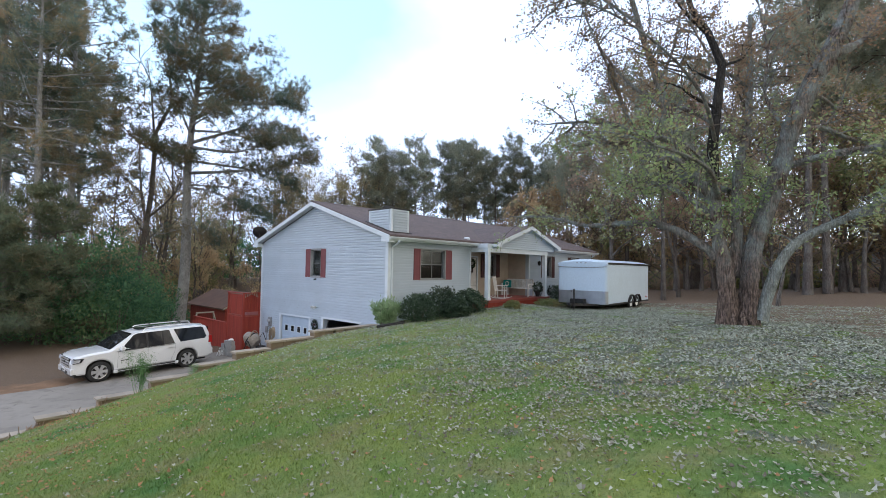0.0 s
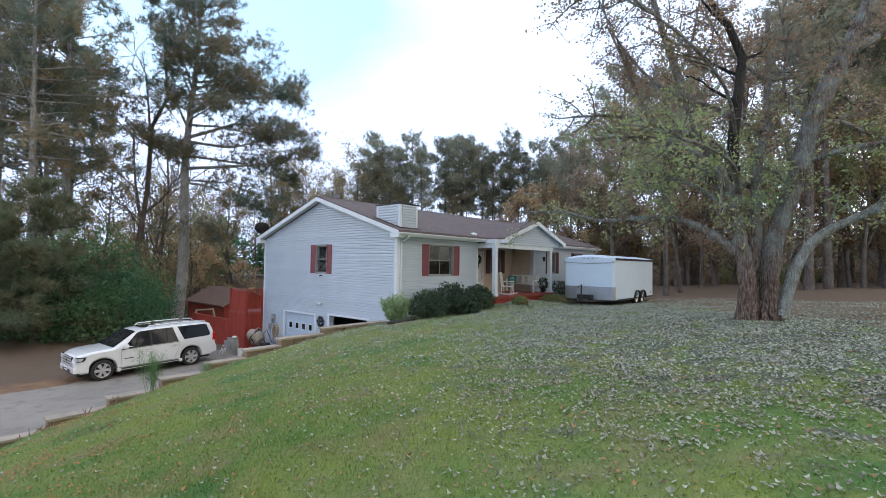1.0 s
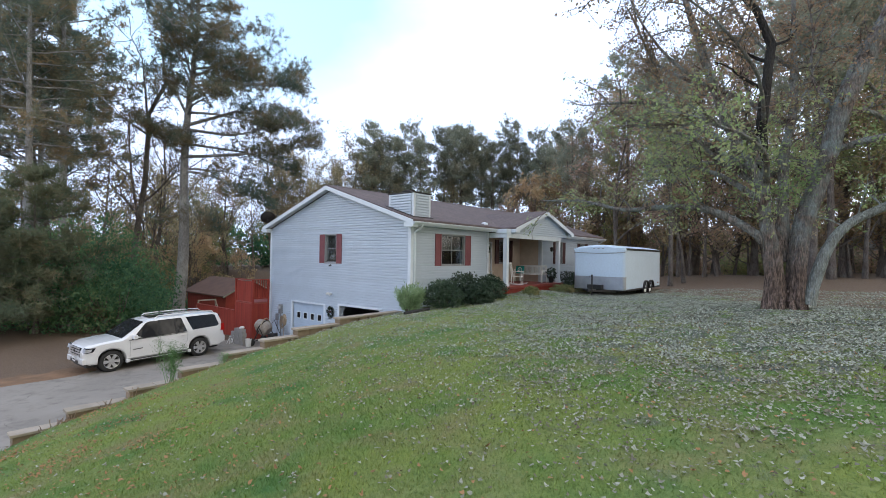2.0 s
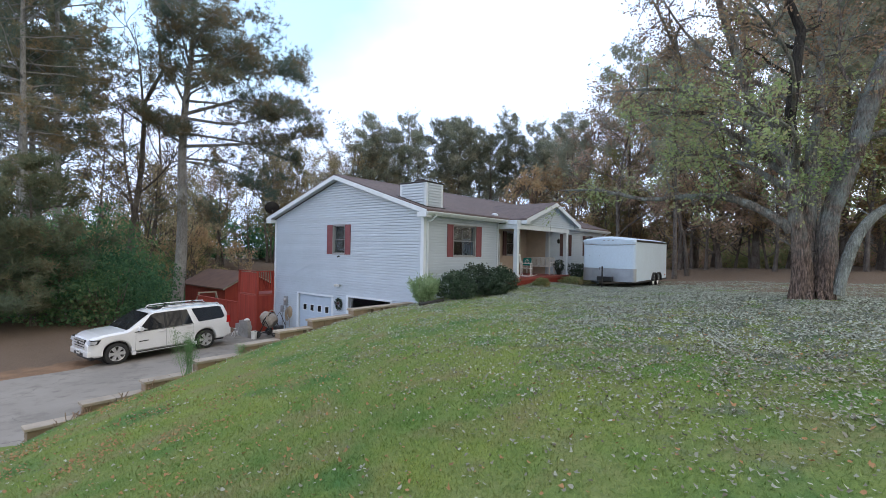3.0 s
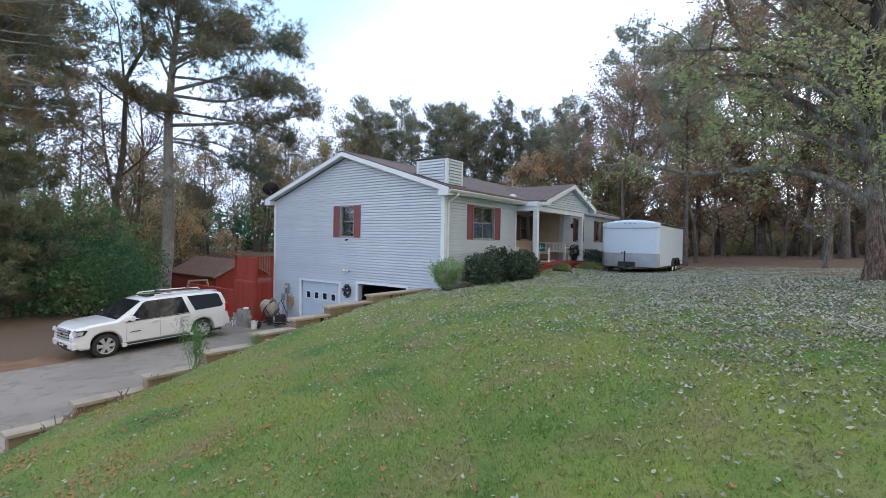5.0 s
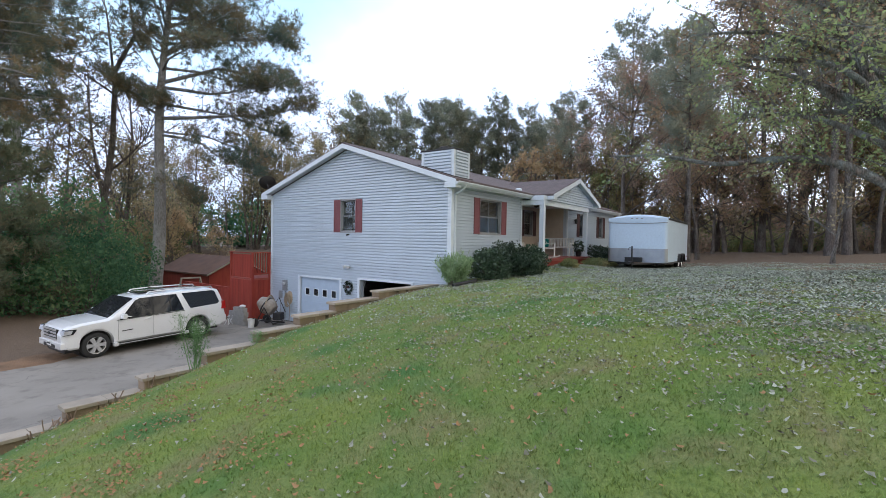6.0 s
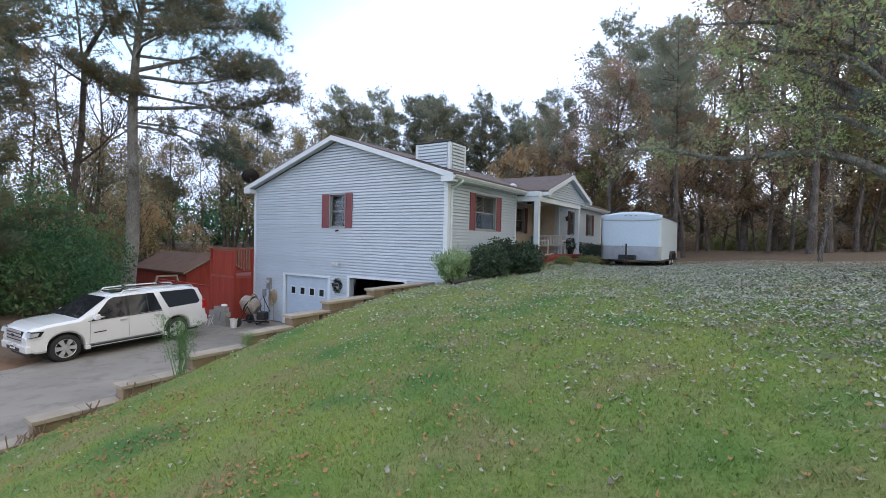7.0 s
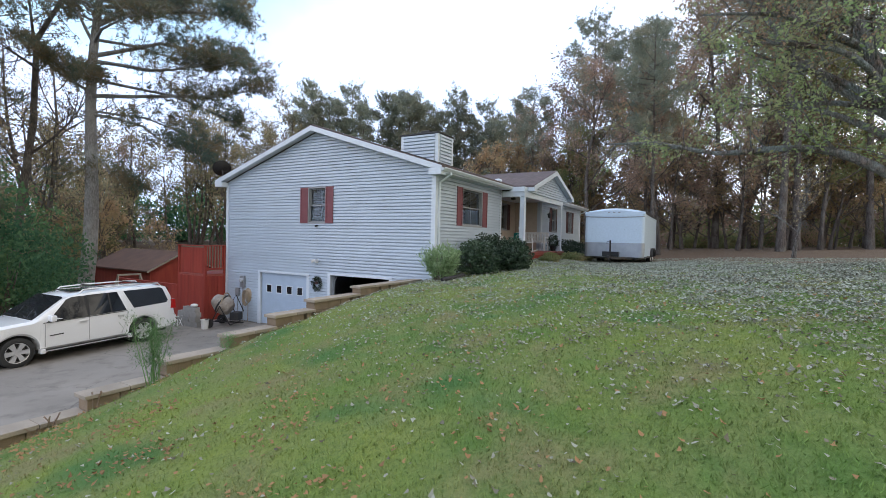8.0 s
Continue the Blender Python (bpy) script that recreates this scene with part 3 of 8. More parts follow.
def lap_board(pts, za, zb, z0, pitch, place):
    """One lap of siding: its foot stands proud of the lap below. pts: the ends at foot and head."""
    def out(z):
        return float(np.interp((z - z0) / pitch, LAP, OUT))
    (a0, a1), (b0, b1) = pts
    zs = [za] + [q for q in (z0 + t * pitch for t in LAP[1:-1]) if za + 0.004 < q < zb - 0.004] + [zb]
    prof = [(z, out(z)) for z in zs] + [(zb, 0.0), (za, 0.0)]
    n = len(prof)
    ends = []
    for e0, e1 in ((a0, a1), (b0, b1)):
        ends += [place(e0 + (e1 - e0) * (z - za) / (zb - za), z, o) for z, o in prof]
    fs = [tuple(range(n)), tuple(range(2 * n - 1, n - 1, -1))] + [(i, i + n, (i + 1) % n + n, (i + 1) % n) for i in range(n)]
    return Shape().put(ends, fs)


def clad(parent, u0, u1, z0, z1, holes, place, head=None, pitch=0.224):
    """Siding over a wall. head(u): the wall's top, where it slopes."""
    cuts = sorted({h for a, b, p, q in holes for h in (p, q) if z0 < h < z1})
    z = z0
    while z < z1 - 0.01:
        top = min(z + pitch, z1)
        edges = [z] + [c for c in cuts if z + 0.005 < c < top - 0.005] + [top]
        for za, zb in zip(edges, edges[1:]):
            lo0, lo1, hi0, hi1 = u0, u1, u0, u1
            if head:
                lo0, lo1 = head(za, u0, u1)
                hi0, hi1 = head(zb, u0, u1)
                if lo1 - lo0 < 0.05:
                    continue
                if hi1 - hi0 < 0.02:
                    hi0 = hi1 = (lo0 + lo1) / 2
            for p, q in spans(lo0, lo1, za, zb, holes):
                left = (p, hi0 if abs(p - lo0) < 1e-6 else p)
                right = (q, hi1 if abs(q - lo1) < 1e-6 else q)
                part("siding_board", lap_board((left, right), za, zb, z, pitch, place), M_VINYL, parent)
        z = top


def wall_mesh(u0, u1, z0, z1, holes, t, place, head=None):
    """A wall with thickness t and openings through it, in blocks between the openings."""
    s = Shape()
    cuts = sorted({z0, z1, *[h for a, b, p, q in holes for h in (p, q) if z0 < h < z1]})
    for za, zb in zip(cuts, cuts[1:]):
        for p, q in spans(u0, u1, za, zb, holes):
            c = [(p, za), (q, za), (q, zb), (p, zb)]
            vs = [place(u, z, 0) for u, z in c] + [place(u, z, -t) for u, z in c]
            s.put(vs, [(0, 1, 2, 3), (7, 6, 5, 4)] + [(i, i + 4, (i + 1) % 4 + 4, (i + 1) % 4) for i in range(4)])
    if head:
        c = head
        n = len(c)
        vs = [place(u, z, 0) for u, z in c] + [place(u, z, -t) for u, z in c]
        s.put(vs, [tuple(range(n)), tuple(range(2 * n - 1, n - 1, -1))] + [(i, i + n, (i + 1) % n + n, (i + 1) % n) for i in range(n)])
    return s


def on_gable(u, z, o):
    return (-o, u, z)


def on_front(u, z, o):
    return (u, -o, z)


def on_porch_back(u, z, o):
    return (u, 1.4 - o, z)


GABLE_HOLES = [(5.63, 8.28, -0.2, 2.06), (1.72, 4.42, -0.2, 2.16), (4.72, 5.60, 4.10, 5.42)]
FRONT_HOLES = [(1.83, 3.46, 4.10, 5.42)]
RIGHT_HOLES = [(12.55, 13.35, 4.14, 5.42), (15.95, 16.75, 4.14, 5.42)]
PEAK = roof_z(DEPTH / 2)
FRONT_TOP = roof_z(0)


def gable_head(z, a, b):
    if z <= FRONT_TOP:
        return a, b
    d = (z - FRONT_TOP) / SLOPE
    return a + d, b - d


gable = part("gable_wall", wall_mesh(0.0, DEPTH, -0.3, FRONT_TOP, GABLE_HOLES, 0.2, on_gable, [(0, FRONT_TOP), (DEPTH, FRONT_TOP), (DEPTH / 2, PEAK)]), M_VINYL, house)
front = part("front_wall", wall_mesh(0.2, 5.35, 1.6, FRONT_TOP, FRONT_HOLES, 0.18, on_front), M_VINYL, house)
right_front = part("front_wall", wall_mesh(10.75, HOUSE_LEN, 1.6, FRONT_TOP, RIGHT_HOLES, 0.18, on_front), M_VINYL, house)
BACK_HOLES = [(8.42, 9.42, 4.14, 5.42), (6.75, 7.72, 3.12, 5.22)]
porch_back = part("porch_back_wall", wall_mesh(5.17, 10.93, 1.6, 5.62, BACK_HOLES, 0.15, on_porch_back), M_BEIGE, house, "plain beige porch wall")
part("porch_side_wall", Shape().box(5.17, 5.35, 0.182, 1.398, 1.6, 5.62), M_BEIGE, house, "plain beige porch side wall")
part("porch_side_wall", Shape().box(10.75, 10.93, 0.182, 1.398, 1.6, 5.62), M_BEIGE, house, "plain beige porch side wall")
part("back_wall", Shape().box(0.2, HOUSE_LEN, DEPTH - 0.2, DEPTH, -0.3, FRONT_TOP), M_VINYL, house)
part("end_wall", Shape().box(HOUSE_LEN - 0.2, HOUSE_LEN, 0.0, DEPTH - 0.2, 1.0, FRONT_TOP).prism([(0.0, FRONT_TOP), (DEPTH, FRONT_TOP), (DEPTH / 2, PEAK)], HOUSE_LEN - 0.2, HOUSE_LEN, "x"), M_VINYL, house)
part("floor_slab", Shape().box(0.21, HOUSE_LEN - 0.21, 0.19, DEPTH - 0.21, 2.75, 3.05), M_DARKROOM, house)
part("garage_slab", Shape().box(0.0, HOUSE_LEN - 0.21, 0.19, DEPTH - 0.21, -0.3, -0.04), M_CONCRETE, house)
part("garage_partition", Shape().box(8.0, 8.2, 0.19, DEPTH - 0.21, -0.04, 2.75), M_DARKROOM, house)
part("garage_front_footing", Shape().box(0.21, 8.0, 0.19, 0.35, -0.04, 2.75), M_DARKROOM, house)
part("house_partition", Shape().box(0.2, HOUSE_LEN - 0.21, 5.1, 5.2, 3.05, 5.62), M_DARKROOM, house)
part("room_ceiling", Shape().box(0.2, HOUSE_LEN - 0.21, 1.56, DEPTH - 0.21, 5.62, 5.70), M_DARKROOM, house)
part("room_ceiling", Shape().box(0.2, 5.16, 0.19, 1.56, 5.62, 5.70), M_DARKROOM, house)

clad(gable, 0.10, DEPTH - 0.10, -0.02, PEAK, GABLE_HOLES + [(5.50, 5.63, -0.1, 2.14), (8.28, 8.42, -0.1, 2.14), (5.5, 8.42, 2.06, 2.14), (1.60, 1.72, -0.1, 2.24), (4.42, 4.55, -0.1, 2.24), (1.6, 4.55, 2.16, 2.24)], on_gable, gable_head)
clad(front, 0.10, 5.25, 2.2, FRONT_TOP - 0.12, [(1.79, 3.50, 4.06, 5.46)], on_front)
clad(right_front, 10.85, HOUSE_LEN - 0.1, 2.2, FRONT_TOP - 0.12, [(12.5, 13.4, 4.1, 5.46), (15.9, 16.8, 4.1, 5.46)], on_front)

# corner posts and trim
for x0, x1, y0, y1, z0 in ((-0.066, 0.098, -0.066, 0.098, 1.9), (-0.066, 0.098, DEPTH - 0.098, DEPTH + 0.03, -0.3), (5.252, 5.37, -0.066, 0.02, 2.0), (10.73, 10.848, -0.066, 0.02, 2.0), (HOUSE_LEN - 0.098, HOUSE_LEN + 0.03, -0.066, 0.098, 1.9)):
    part("corner_post", Shape().box(x0, x1, y0, y1, z0, FRONT_TOP - 0.1, c=0.008), M_TRIM, house)
for a, b, p, q in ((5.50, 5.63, -0.06, 2.06), (8.28, 8.42, -0.06, 2.06), (5.50, 8.42, 2.062, 2.145), (1.60, 1.72, -0.06, 2.16), (4.42, 4.55, -0.06, 2.16), (1.60, 4.55, 2.162, 2.245)):
    part("door_casing", Shape().box(-0.068, 0.02, a, b, p, q, c=0.006), M_TRIM, house)

# roof
ROOF_T = 0.12


def roof_slab(y0, y1, x0, x1):
    a, b = roof_z(y0), roof_z(y1)
    return Shape().prism([(y0, a + 0.10), (y1, b + 0.10), (y1, b + 0.10 + ROOF_T), (y0, a + 0.10 + ROOF_T)], x0, x1, "x")


part("roof_slope", roof_slab(-0.42, DEPTH / 2, -0.32, HOUSE_LEN + 0.32), M_SHINGLE, house, "brown asphalt shingles")
part("roof_slope", roof_slab(DEPTH + 0.42, DEPTH / 2 + 0.002, -0.32, HOUSE_LEN + 0.32), M_SHINGLE, house, "brown asphalt shingles")
part("ridge_cap", Shape().prism([(DEPTH / 2 - 0.16, PEAK + 0.175), (DEPTH / 2, PEAK + 0.232), (DEPTH / 2 + 0.16, PEAK + 0.175), (DEPTH / 2, PEAK + 0.25)], -0.33, HOUSE_LEN + 0.33, "x"), M_SHINGLE, house)


def rake(y0, y1, x0, x1, name="rake_board", drop=0.10):
    a, b = roof_z(y0), roof_z(y1)
    return part(name, Shape().prism([(y0, a + 0.098 - drop), (y1, b + 0.098 - drop), (y1, b + 0.185), (y0, a + 0.185)], x0, x1, "x"), M_TRIM, house)


rake(-0.42, DEPTH / 2 - 0.001, -0.35, -0.322)
rake(DEPTH + 0.42, DEPTH / 2 + 0.001, -0.35, -0.322)
for y0, y1 in ((-0.42, DEPTH / 2 - 0.001), (DEPTH + 0.42, DEPTH / 2 + 0.001)):
    a, b = roof_z(y0), roof_z(y1)
    part("rake_soffit", Shape().prism([(y0, a + 0.03), (y1, b + 0.03), (y1, b + 0.097), (y0, a + 0.097)], -0.32, -0.03, "x"), M_TRIM, house)
# boxed eave ends
part("eave_return", Shape().box(-0.352, -0.03, -0.42, 0.05, EAVE_Z - 0.09, EAVE_Z + 0.1, c=0.01), M_TRIM, house)
part("eave_return", Shape().box(-0.352, -0.03, DEPTH - 0.05, DEPTH + 0.42, EAVE_Z - 0.09, EAVE_Z + 0.1, c=0.01), M_TRIM, house)
for x0, x1 in ((-0.03, 5.2), (11.95, HOUSE_LEN + 0.3)):
    part("soffit", Shape().box(x0, x1, -0.40, -0.024, EAVE_Z - 0.03, EAVE_Z - 0.005), M_TRIM, house)
    part("frieze_board", Shape().box(max(x0, 0.1), min(x1, HOUSE_LEN - 0.1), -0.03, -0.001, EAVE_Z - 0.145, EAVE_Z - 0.032), M_TRIM, house)
part("fascia", Shape().box(-0.32, HOUSE_LEN + 0.32, -0.425, -0.40, EAVE_Z - 0.03, EAVE_Z + 0.10), M_TRIM, house)


def gutter_shape(x0, x1, y, z):
    w, h, t = 0.12, 0.11, 0.006
    o = [(y, z), (y, z - h), (y - 0.06, z - h), (y - w, z - 0.03), (y - w, z), (y - w + t, z), (y - w + t, z - 0.028), (y - 0.058, z - h + t), (y - t, z - h + t), (y - t, z)]
    return Shape().prism(o, x0, x1, "x")


part("gutter", gutter_shape(-0.34, 6.05, -0.426, EAVE_Z + 0.12), M_TRIM, house)
part("gutter", gutter_shape(12.05, HOUSE_LEN + 0.34, -0.426, EAVE_Z + 0.12), M_TRIM, house)
for x in (0.16, HOUSE_LEN - 0.25):
    part("downspout", Shape().tube([(x, -0.48, EAVE_Z + 0.02), (x, -0.48, EAVE_Z - 0.06), (x, -0.30, EAVE_Z - 0.18), (x, -0.09, EAVE_Z - 0.26), (x, -0.075, EAVE_Z - 0.4), (x, -0.075, 2.55), (x, -0.2, 2.45)], 0.042, 8), M_TRIM, house, "white downspout", smooth=40)


# shutters and windows
def shutter(u0, u1, z0, z1, place, mat):
    """A framed shutter with its louvres."""
    s = Shape()

    def slab(a, b, p, q, o0, o1):
        vs = [place(u, z, o) for u in (a, b) for z in (p, q) for o in (o0, o1)]
        s.put(vs, [(0, 1, 3, 2), (4, 6, 7, 5), (0, 4, 5, 1), (2, 3, 7, 6), (0, 2, 6, 4), (1, 5, 7, 3)])
    for a, b in ((u0, u0 + 0.05), (u1 - 0.05, u1)):
        slab(a, b, z0, z1, 0.045, 0.083)
    mid = (z0 + z1) / 2
    for p, q in ((z0, z0 + 0.07), (mid - 0.035, mid + 0.035), (z1 - 0.07, z1)):
        slab(u0 + 0.05, u1 - 0.05, p, q, 0.045, 0.080)
    z = z0 + 0.08
    while z < z1 - 0.1:
        if abs(z + 0.02 - mid) > 0.055:
            slab(u0 + 0.05, u1 - 0.05, z, z + 0.034, 0.062, 0.071)
        z += 0.042
    slab(u0 + 0.05, u1 - 0.05, z0 + 0.05, z1 - 0.05, 0.036, 0.064)
    return part("shutter", s, mat, house, "louvred shutter painted dark red")


def window(u0, u1, z0, z1, place, blinds=0.55, curtain=False):
    """A sash window: casing, two sashes, panes, a blind behind."""
    def slab(s, a, b, p, q, o0, o1):
        vs = [place(u, z, o) for u in (a, b) for z in (p, q) for o in (o0, o1)]
        s.put(vs, [(0, 1, 3, 2), (4, 6, 7, 5), (0, 4, 5, 1), (2, 3, 7, 6), (0, 2, 6, 4), (1, 5, 7, 3)])
        return s
    c = Shape()
    for a, b, p, q in ((u0 - 0.04, u0 + 0.022, z0 - 0.04, z1 + 0.04), (u1 - 0.022, u1 + 0.04, z0 - 0.04, z1 + 0.04), (u0 + 0.022, u1 - 0.022, z1 - 0.02, z1 + 0.04), (u0 + 0.022, u1 - 0.022, z0 - 0.04, z0 + 0.025)):
        slab(c, a, b, p, q, -0.10, 0.064)
    w = part("window", c, M_SASH, house, "grey-framed sash window with half-drawn blind")
    mid = (z0 + z1) / 2
    for p, q, o in ((z0 + 0.03, mid + 0.02, -0.03), (mid - 0.02, z1 - 0.03, -0.055)):
        s = Shape()
        for a, b, e, f in ((u0 + 0.03, u0 + 0.055, p, q), (u1 - 0.055, u1 - 0.03, p, q), (u0 + 0.055, u1 - 0.055, p, p + 0.032), (u0 + 0.055, u1 - 0.055, q - 0.032, q)):
            slab(s, a, b, e, f, o - 0.02, o)
        if u1 - u0 > 1.2:
            slab(s, (u0 + u1) / 2 - 0.014, (u0 + u1) / 2 + 0.014, p + 0.032, q - 0.032, o - 0.02, o - 0.001)
        part("sash", s, M_SASH, w)
        part("pane", slab(Shape(), u0 + 0.05, u1 - 0.05, p + 0.028, q - 0.028, o - 0.014, o - 0.008), M_GLASS, w, "clear glass")
    s = Shape()
    z = z1 - 0.05
    while z > z1 - (z1 - z0) * blinds:
        vs = [place(u0 + 0.04, z, -0.13), place(u1 - 0.04, z, -0.13), place(u1 - 0.04, z - 0.032, -0.118), place(u0 + 0.04, z - 0.032, -0.118)]
        vs += [place(u0 + 0.04, z + 0.003, -0.133), place(u1 - 0.04, z + 0.003, -0.133), place(u1 - 0.04, z - 0.029, -0.121), place(u0 + 0.04, z - 0.029, -0.121)]
        s.put(vs, [(0, 1, 2, 3), (7, 6, 5, 4), (0, 4, 5, 1), (3, 2, 6, 7), (0, 3, 7, 4), (1, 5, 6, 2)])
        z -= 0.050
    part("blind", s, M_BLIND, w, "half-drawn white slatted blind")
    if curtain:
        s = Shape()
        for k in range(9):
            a = u0 + 0.12 + k * 0.05
            slab(s, a, a + 0.045, z0 + 0.5, z1 - 0.06, -0.16 - 0.02 * (k % 2), -0.15 - 0.02 * (k % 2))
        part("curtain", s, M_BLIND, w, "pale hanging curtain")
    return w


window(4.72, 5.60, 4.10, 5.42, on_gable, 0.9)
shutter(4.33, 4.70, 4.08, 5.44, on_gable, M_SHUTTER)
shutter(5.62, 6.01, 4.08, 5.44, on_gable, M_SHUTTER)
window(1.83, 3.46, 4.10, 5.42, on_front, 0.5)
shutter(1.41, 1.80, 4.08, 5.44, on_front, M_SHUTTER)
shutter(3.49, 3.90, 4.08, 5.44, on_front, M_SHUTTER)
window(12.55, 13.35, 4.14, 5.42, on_front, 0.3, True)
shutter(12.15, 12.51, 4.12, 5.44, on_front, M_SHUTTER_DARK)
shutter(13.39, 13.75, 4.12, 5.44, on_front, M_SHUTTER_DARK)
window(15.95, 16.75, 4.14, 5.42, on_front, 0.3, True)
shutter(15.55, 15.91, 4.12, 5.44, on_front, M_SHUTTER_DARK)
shutter(16.79, 17.15, 4.12, 5.44, on_front, M_SHUTTER_DARK)
window(8.42, 9.42, 4.14, 5.42, on_porch_back, 0.4)
shutter(8.04, 8.38, 4.12, 5.44, on_porch_back, M_SHUTTER_DARK)
shutter(9.46, 9.80, 4.12, 5.44, on_porch_back, M_SHUTTER_DARK)


# front door
def front_door():
    s = Shape().box(6.78, 7.69, 1.43, 1.475, 3.14, 5.19, c=0.004)
    for a, b in ((6.88, 7.2), (7.27, 7.59)):
        for p, q in ((3.3, 3.95), (4.1, 5.05)):
            s.box(a, b, 1.418, 1.432, p, q, c=0.006)
    d = part("front_door", s, M_WHITE, house, "pale panelled front door")
    part("door_knob", Shape().ball((7.62, 1.39, 4.08), 0.03, 0.03, 0.03), M_CHROME, d, smooth=60)
    part("door_casing", Shape().box(6.67, 6.755, 1.37, 1.44, 3.1, 5.31).box(7.715, 7.80, 1.37, 1.44, 3.1, 5.31).box(6.755, 7.715, 1.37, 1.44, 5.222, 5.31), M_TRIM, house)


front_door()


# garage doors
def garage_door():
    g = part("garage_door", Shape().box(0.06, 0.10, 5.632, 8.278, -0.05, 2.055), M_GARAGE, house, "closed pale sectional garage door")
    for k in range(4):
        z0, z1 = -0.045 + k * 0.525, -0.045 + (k + 1) * 0.525 - 0.008
        s = Shape().box(0.042, 0.062, 5.634, 8.276, z0, z1, c=0.006)
        part("door_panel", s, M_GARAGE, g)
    for k in range(4):
        y = 5.95 + k * 0.585
        fr = part("door_light", Shape().box(0.03, 0.043, y - 0.04, y + 0.30, 1.24, 1.28).box(0.03, 0.043, y - 0.04, y + 0.30, 1.56, 1.60).box(0.03, 0.043, y - 0.04, y, 1.281, 1.559).box(0.03, 0.043, y + 0.26, y + 0.30, 1.281, 1.559), M_TRIM, g)
        part("pane", Shape().box(0.034, 0.040, y + 0.001, y + 0.259, 1.281, 1.559), M_DARKGLASS, fr, "dark glass")


garage_door()
for y in (1.78, 4.36):
    part("door_track", Shape().tube([(0.1, y, 0.0), (0.1, y, 1.9), (0.35, y, 2.2), (0.8, y, 2.3), (2.8, y, 2.34)], 0.02, 6), M_GREYMETAL, house)
part("raised_garage_door", Shape().box(0.75, 3.0, 1.8, 4.34, 2.36, 2.41), M_WHITE, house, "garage door raised under the ceiling")


# chimney
def chimney():
    x0, x1, y0, y1, z1 = 0.17, 1.13, 0.04, 1.44, 7.04
    c = part("chimney", Shape().box(x0, x1, y0, y1, 5.5, z1), M_VINYL, house, "white sided chimney chase")

    def west(u, z, o):
        return (x0 - o, u, z)

    def south(u, z, o):
        return (u, y0 - o, z)
    clad(c, y0 + 0.09, y1 - 0.09, 5.95, z1 - 0.02, [], west)
    clad(c, x0 + 0.09, x1 - 0.09, 5.72, z1 - 0.02, [], south)
    for x, y in ((x0, y0), (x0, y1), (x1, y0)):
        part("corner_post", Shape().box(x - (0.03 if x == x0 else 0.085), x + (0.085 if x == x0 else 0.03), y - (0.03 if y == y0 else 0.085), y + (0.085 if y == y0 else 0.03), 5.55, z1, c=0.006), M_TRIM, c)
    part("chimney_cap", Shape().box(x0 - 0.06, x1 + 0.06, y0 - 0.06, y1 + 0.06, z1, z1 + 0.05, c=0.01), M_BLACK, c, "dark metal cap")
    f = part("flue", Shape().cyl((0.65, 0.75, z1 + 0.04), (0.65, 0.75, z1 + 0.13), 0.13), M_BLACK, c, smooth=40)
    part("flue_cover", Shape().box(0.44, 0.86, 0.50, 1.00, z1 + 0.13, z1 + 0.155, c=0.006).box(0.50, 0.80, 0.58, 0.92, z1 + 0.156, z1 + 0.22, c=0.01), M_BLACK, f)
    part("flashing", Shape().prism([(y0 - 0.12, roof_z(y0 - 0.12) + 0.222), (y1 + 0.12, roof_z(y1 + 0.12) + 0.222), (y1 + 0.12, roof_z(y1 + 0.12) + 0.25), (y0 - 0.12, roof_z(y0 - 0.12) + 0.25)], x0 - 0.14, x1 + 0.12, "x"), M_STEEL, c)


chimney()
part("roof_vent", Shape().ball((5.05, -0.02, 6.06), 0.17, 0.16, 0.10), M_TRIM, house, "white round roof vent", smooth=60)


# porch
PX0, PX1, PY = 5.35, 11.75, -1.25
porch_mid, porch_half = 8.95, 3.15
part("porch_floor", Shape().box(5.36, 11.2, -1.15, 1.398, 2.98, 3.10, c=0.01), M_RED_FLOOR, house, "red painted porch floor")
part("porch_skirt", Shape().box(5.40, 11.15, -1.10, -0.06, 2.3, 2.978), M_RED_WOOD, house, "red porch skirting")
for x in (5.43, 10.85):
    col = part("porch_column", Shape().box(x, x + 0.20, -1.05, -0.85, 3.10, 5.42, c=0.008), M_TRIM, house, "square white porch column")
    part("column_base", Shape().box(x - 0.03, x + 0.23, -1.08, -0.82, 3.101, 3.22, c=0.006), M_TRIM, col)
part("porch_beam", Shape().box(5.40, 11.12, -1.06, -0.84, 5.421, 5.63), M_TRIM, house)
part("porch_beam", Shape().box(5.40, 5.58, -0.838, -0.03, 5.421, 5.63), M_TRIM, house)
part("porch_ceiling", Shape().box(5.36, 11.9, -1.05, 1.56, 5.632, 5.66), M_TRIM, house)


def gable_z(x):
    return EAVE_Z + 0.12 + (porch_half - abs(x - porch_mid)) * 0.325


a = porch_mid - porch_half
b = porch_mid + porch_half
gw = part("porch_gable", Shape().prism([(5.86, 5.64), (b - 0.25, 5.64), (b - 0.25, gable_z(b - 0.25) - 0.05), (porch_mid, gable_z(porch_mid) - 0.05), (a + 0.05, gable_z(a + 0.05) - 0.05)], -1.06, -0.9, "y"), M_VINYL, house)


def porch_head(z, u0, u1):
    d = max(0.0, (z - (EAVE_Z + 0.0)) / 0.325)
    return a + 0.2 + d, b - 0.28 - d


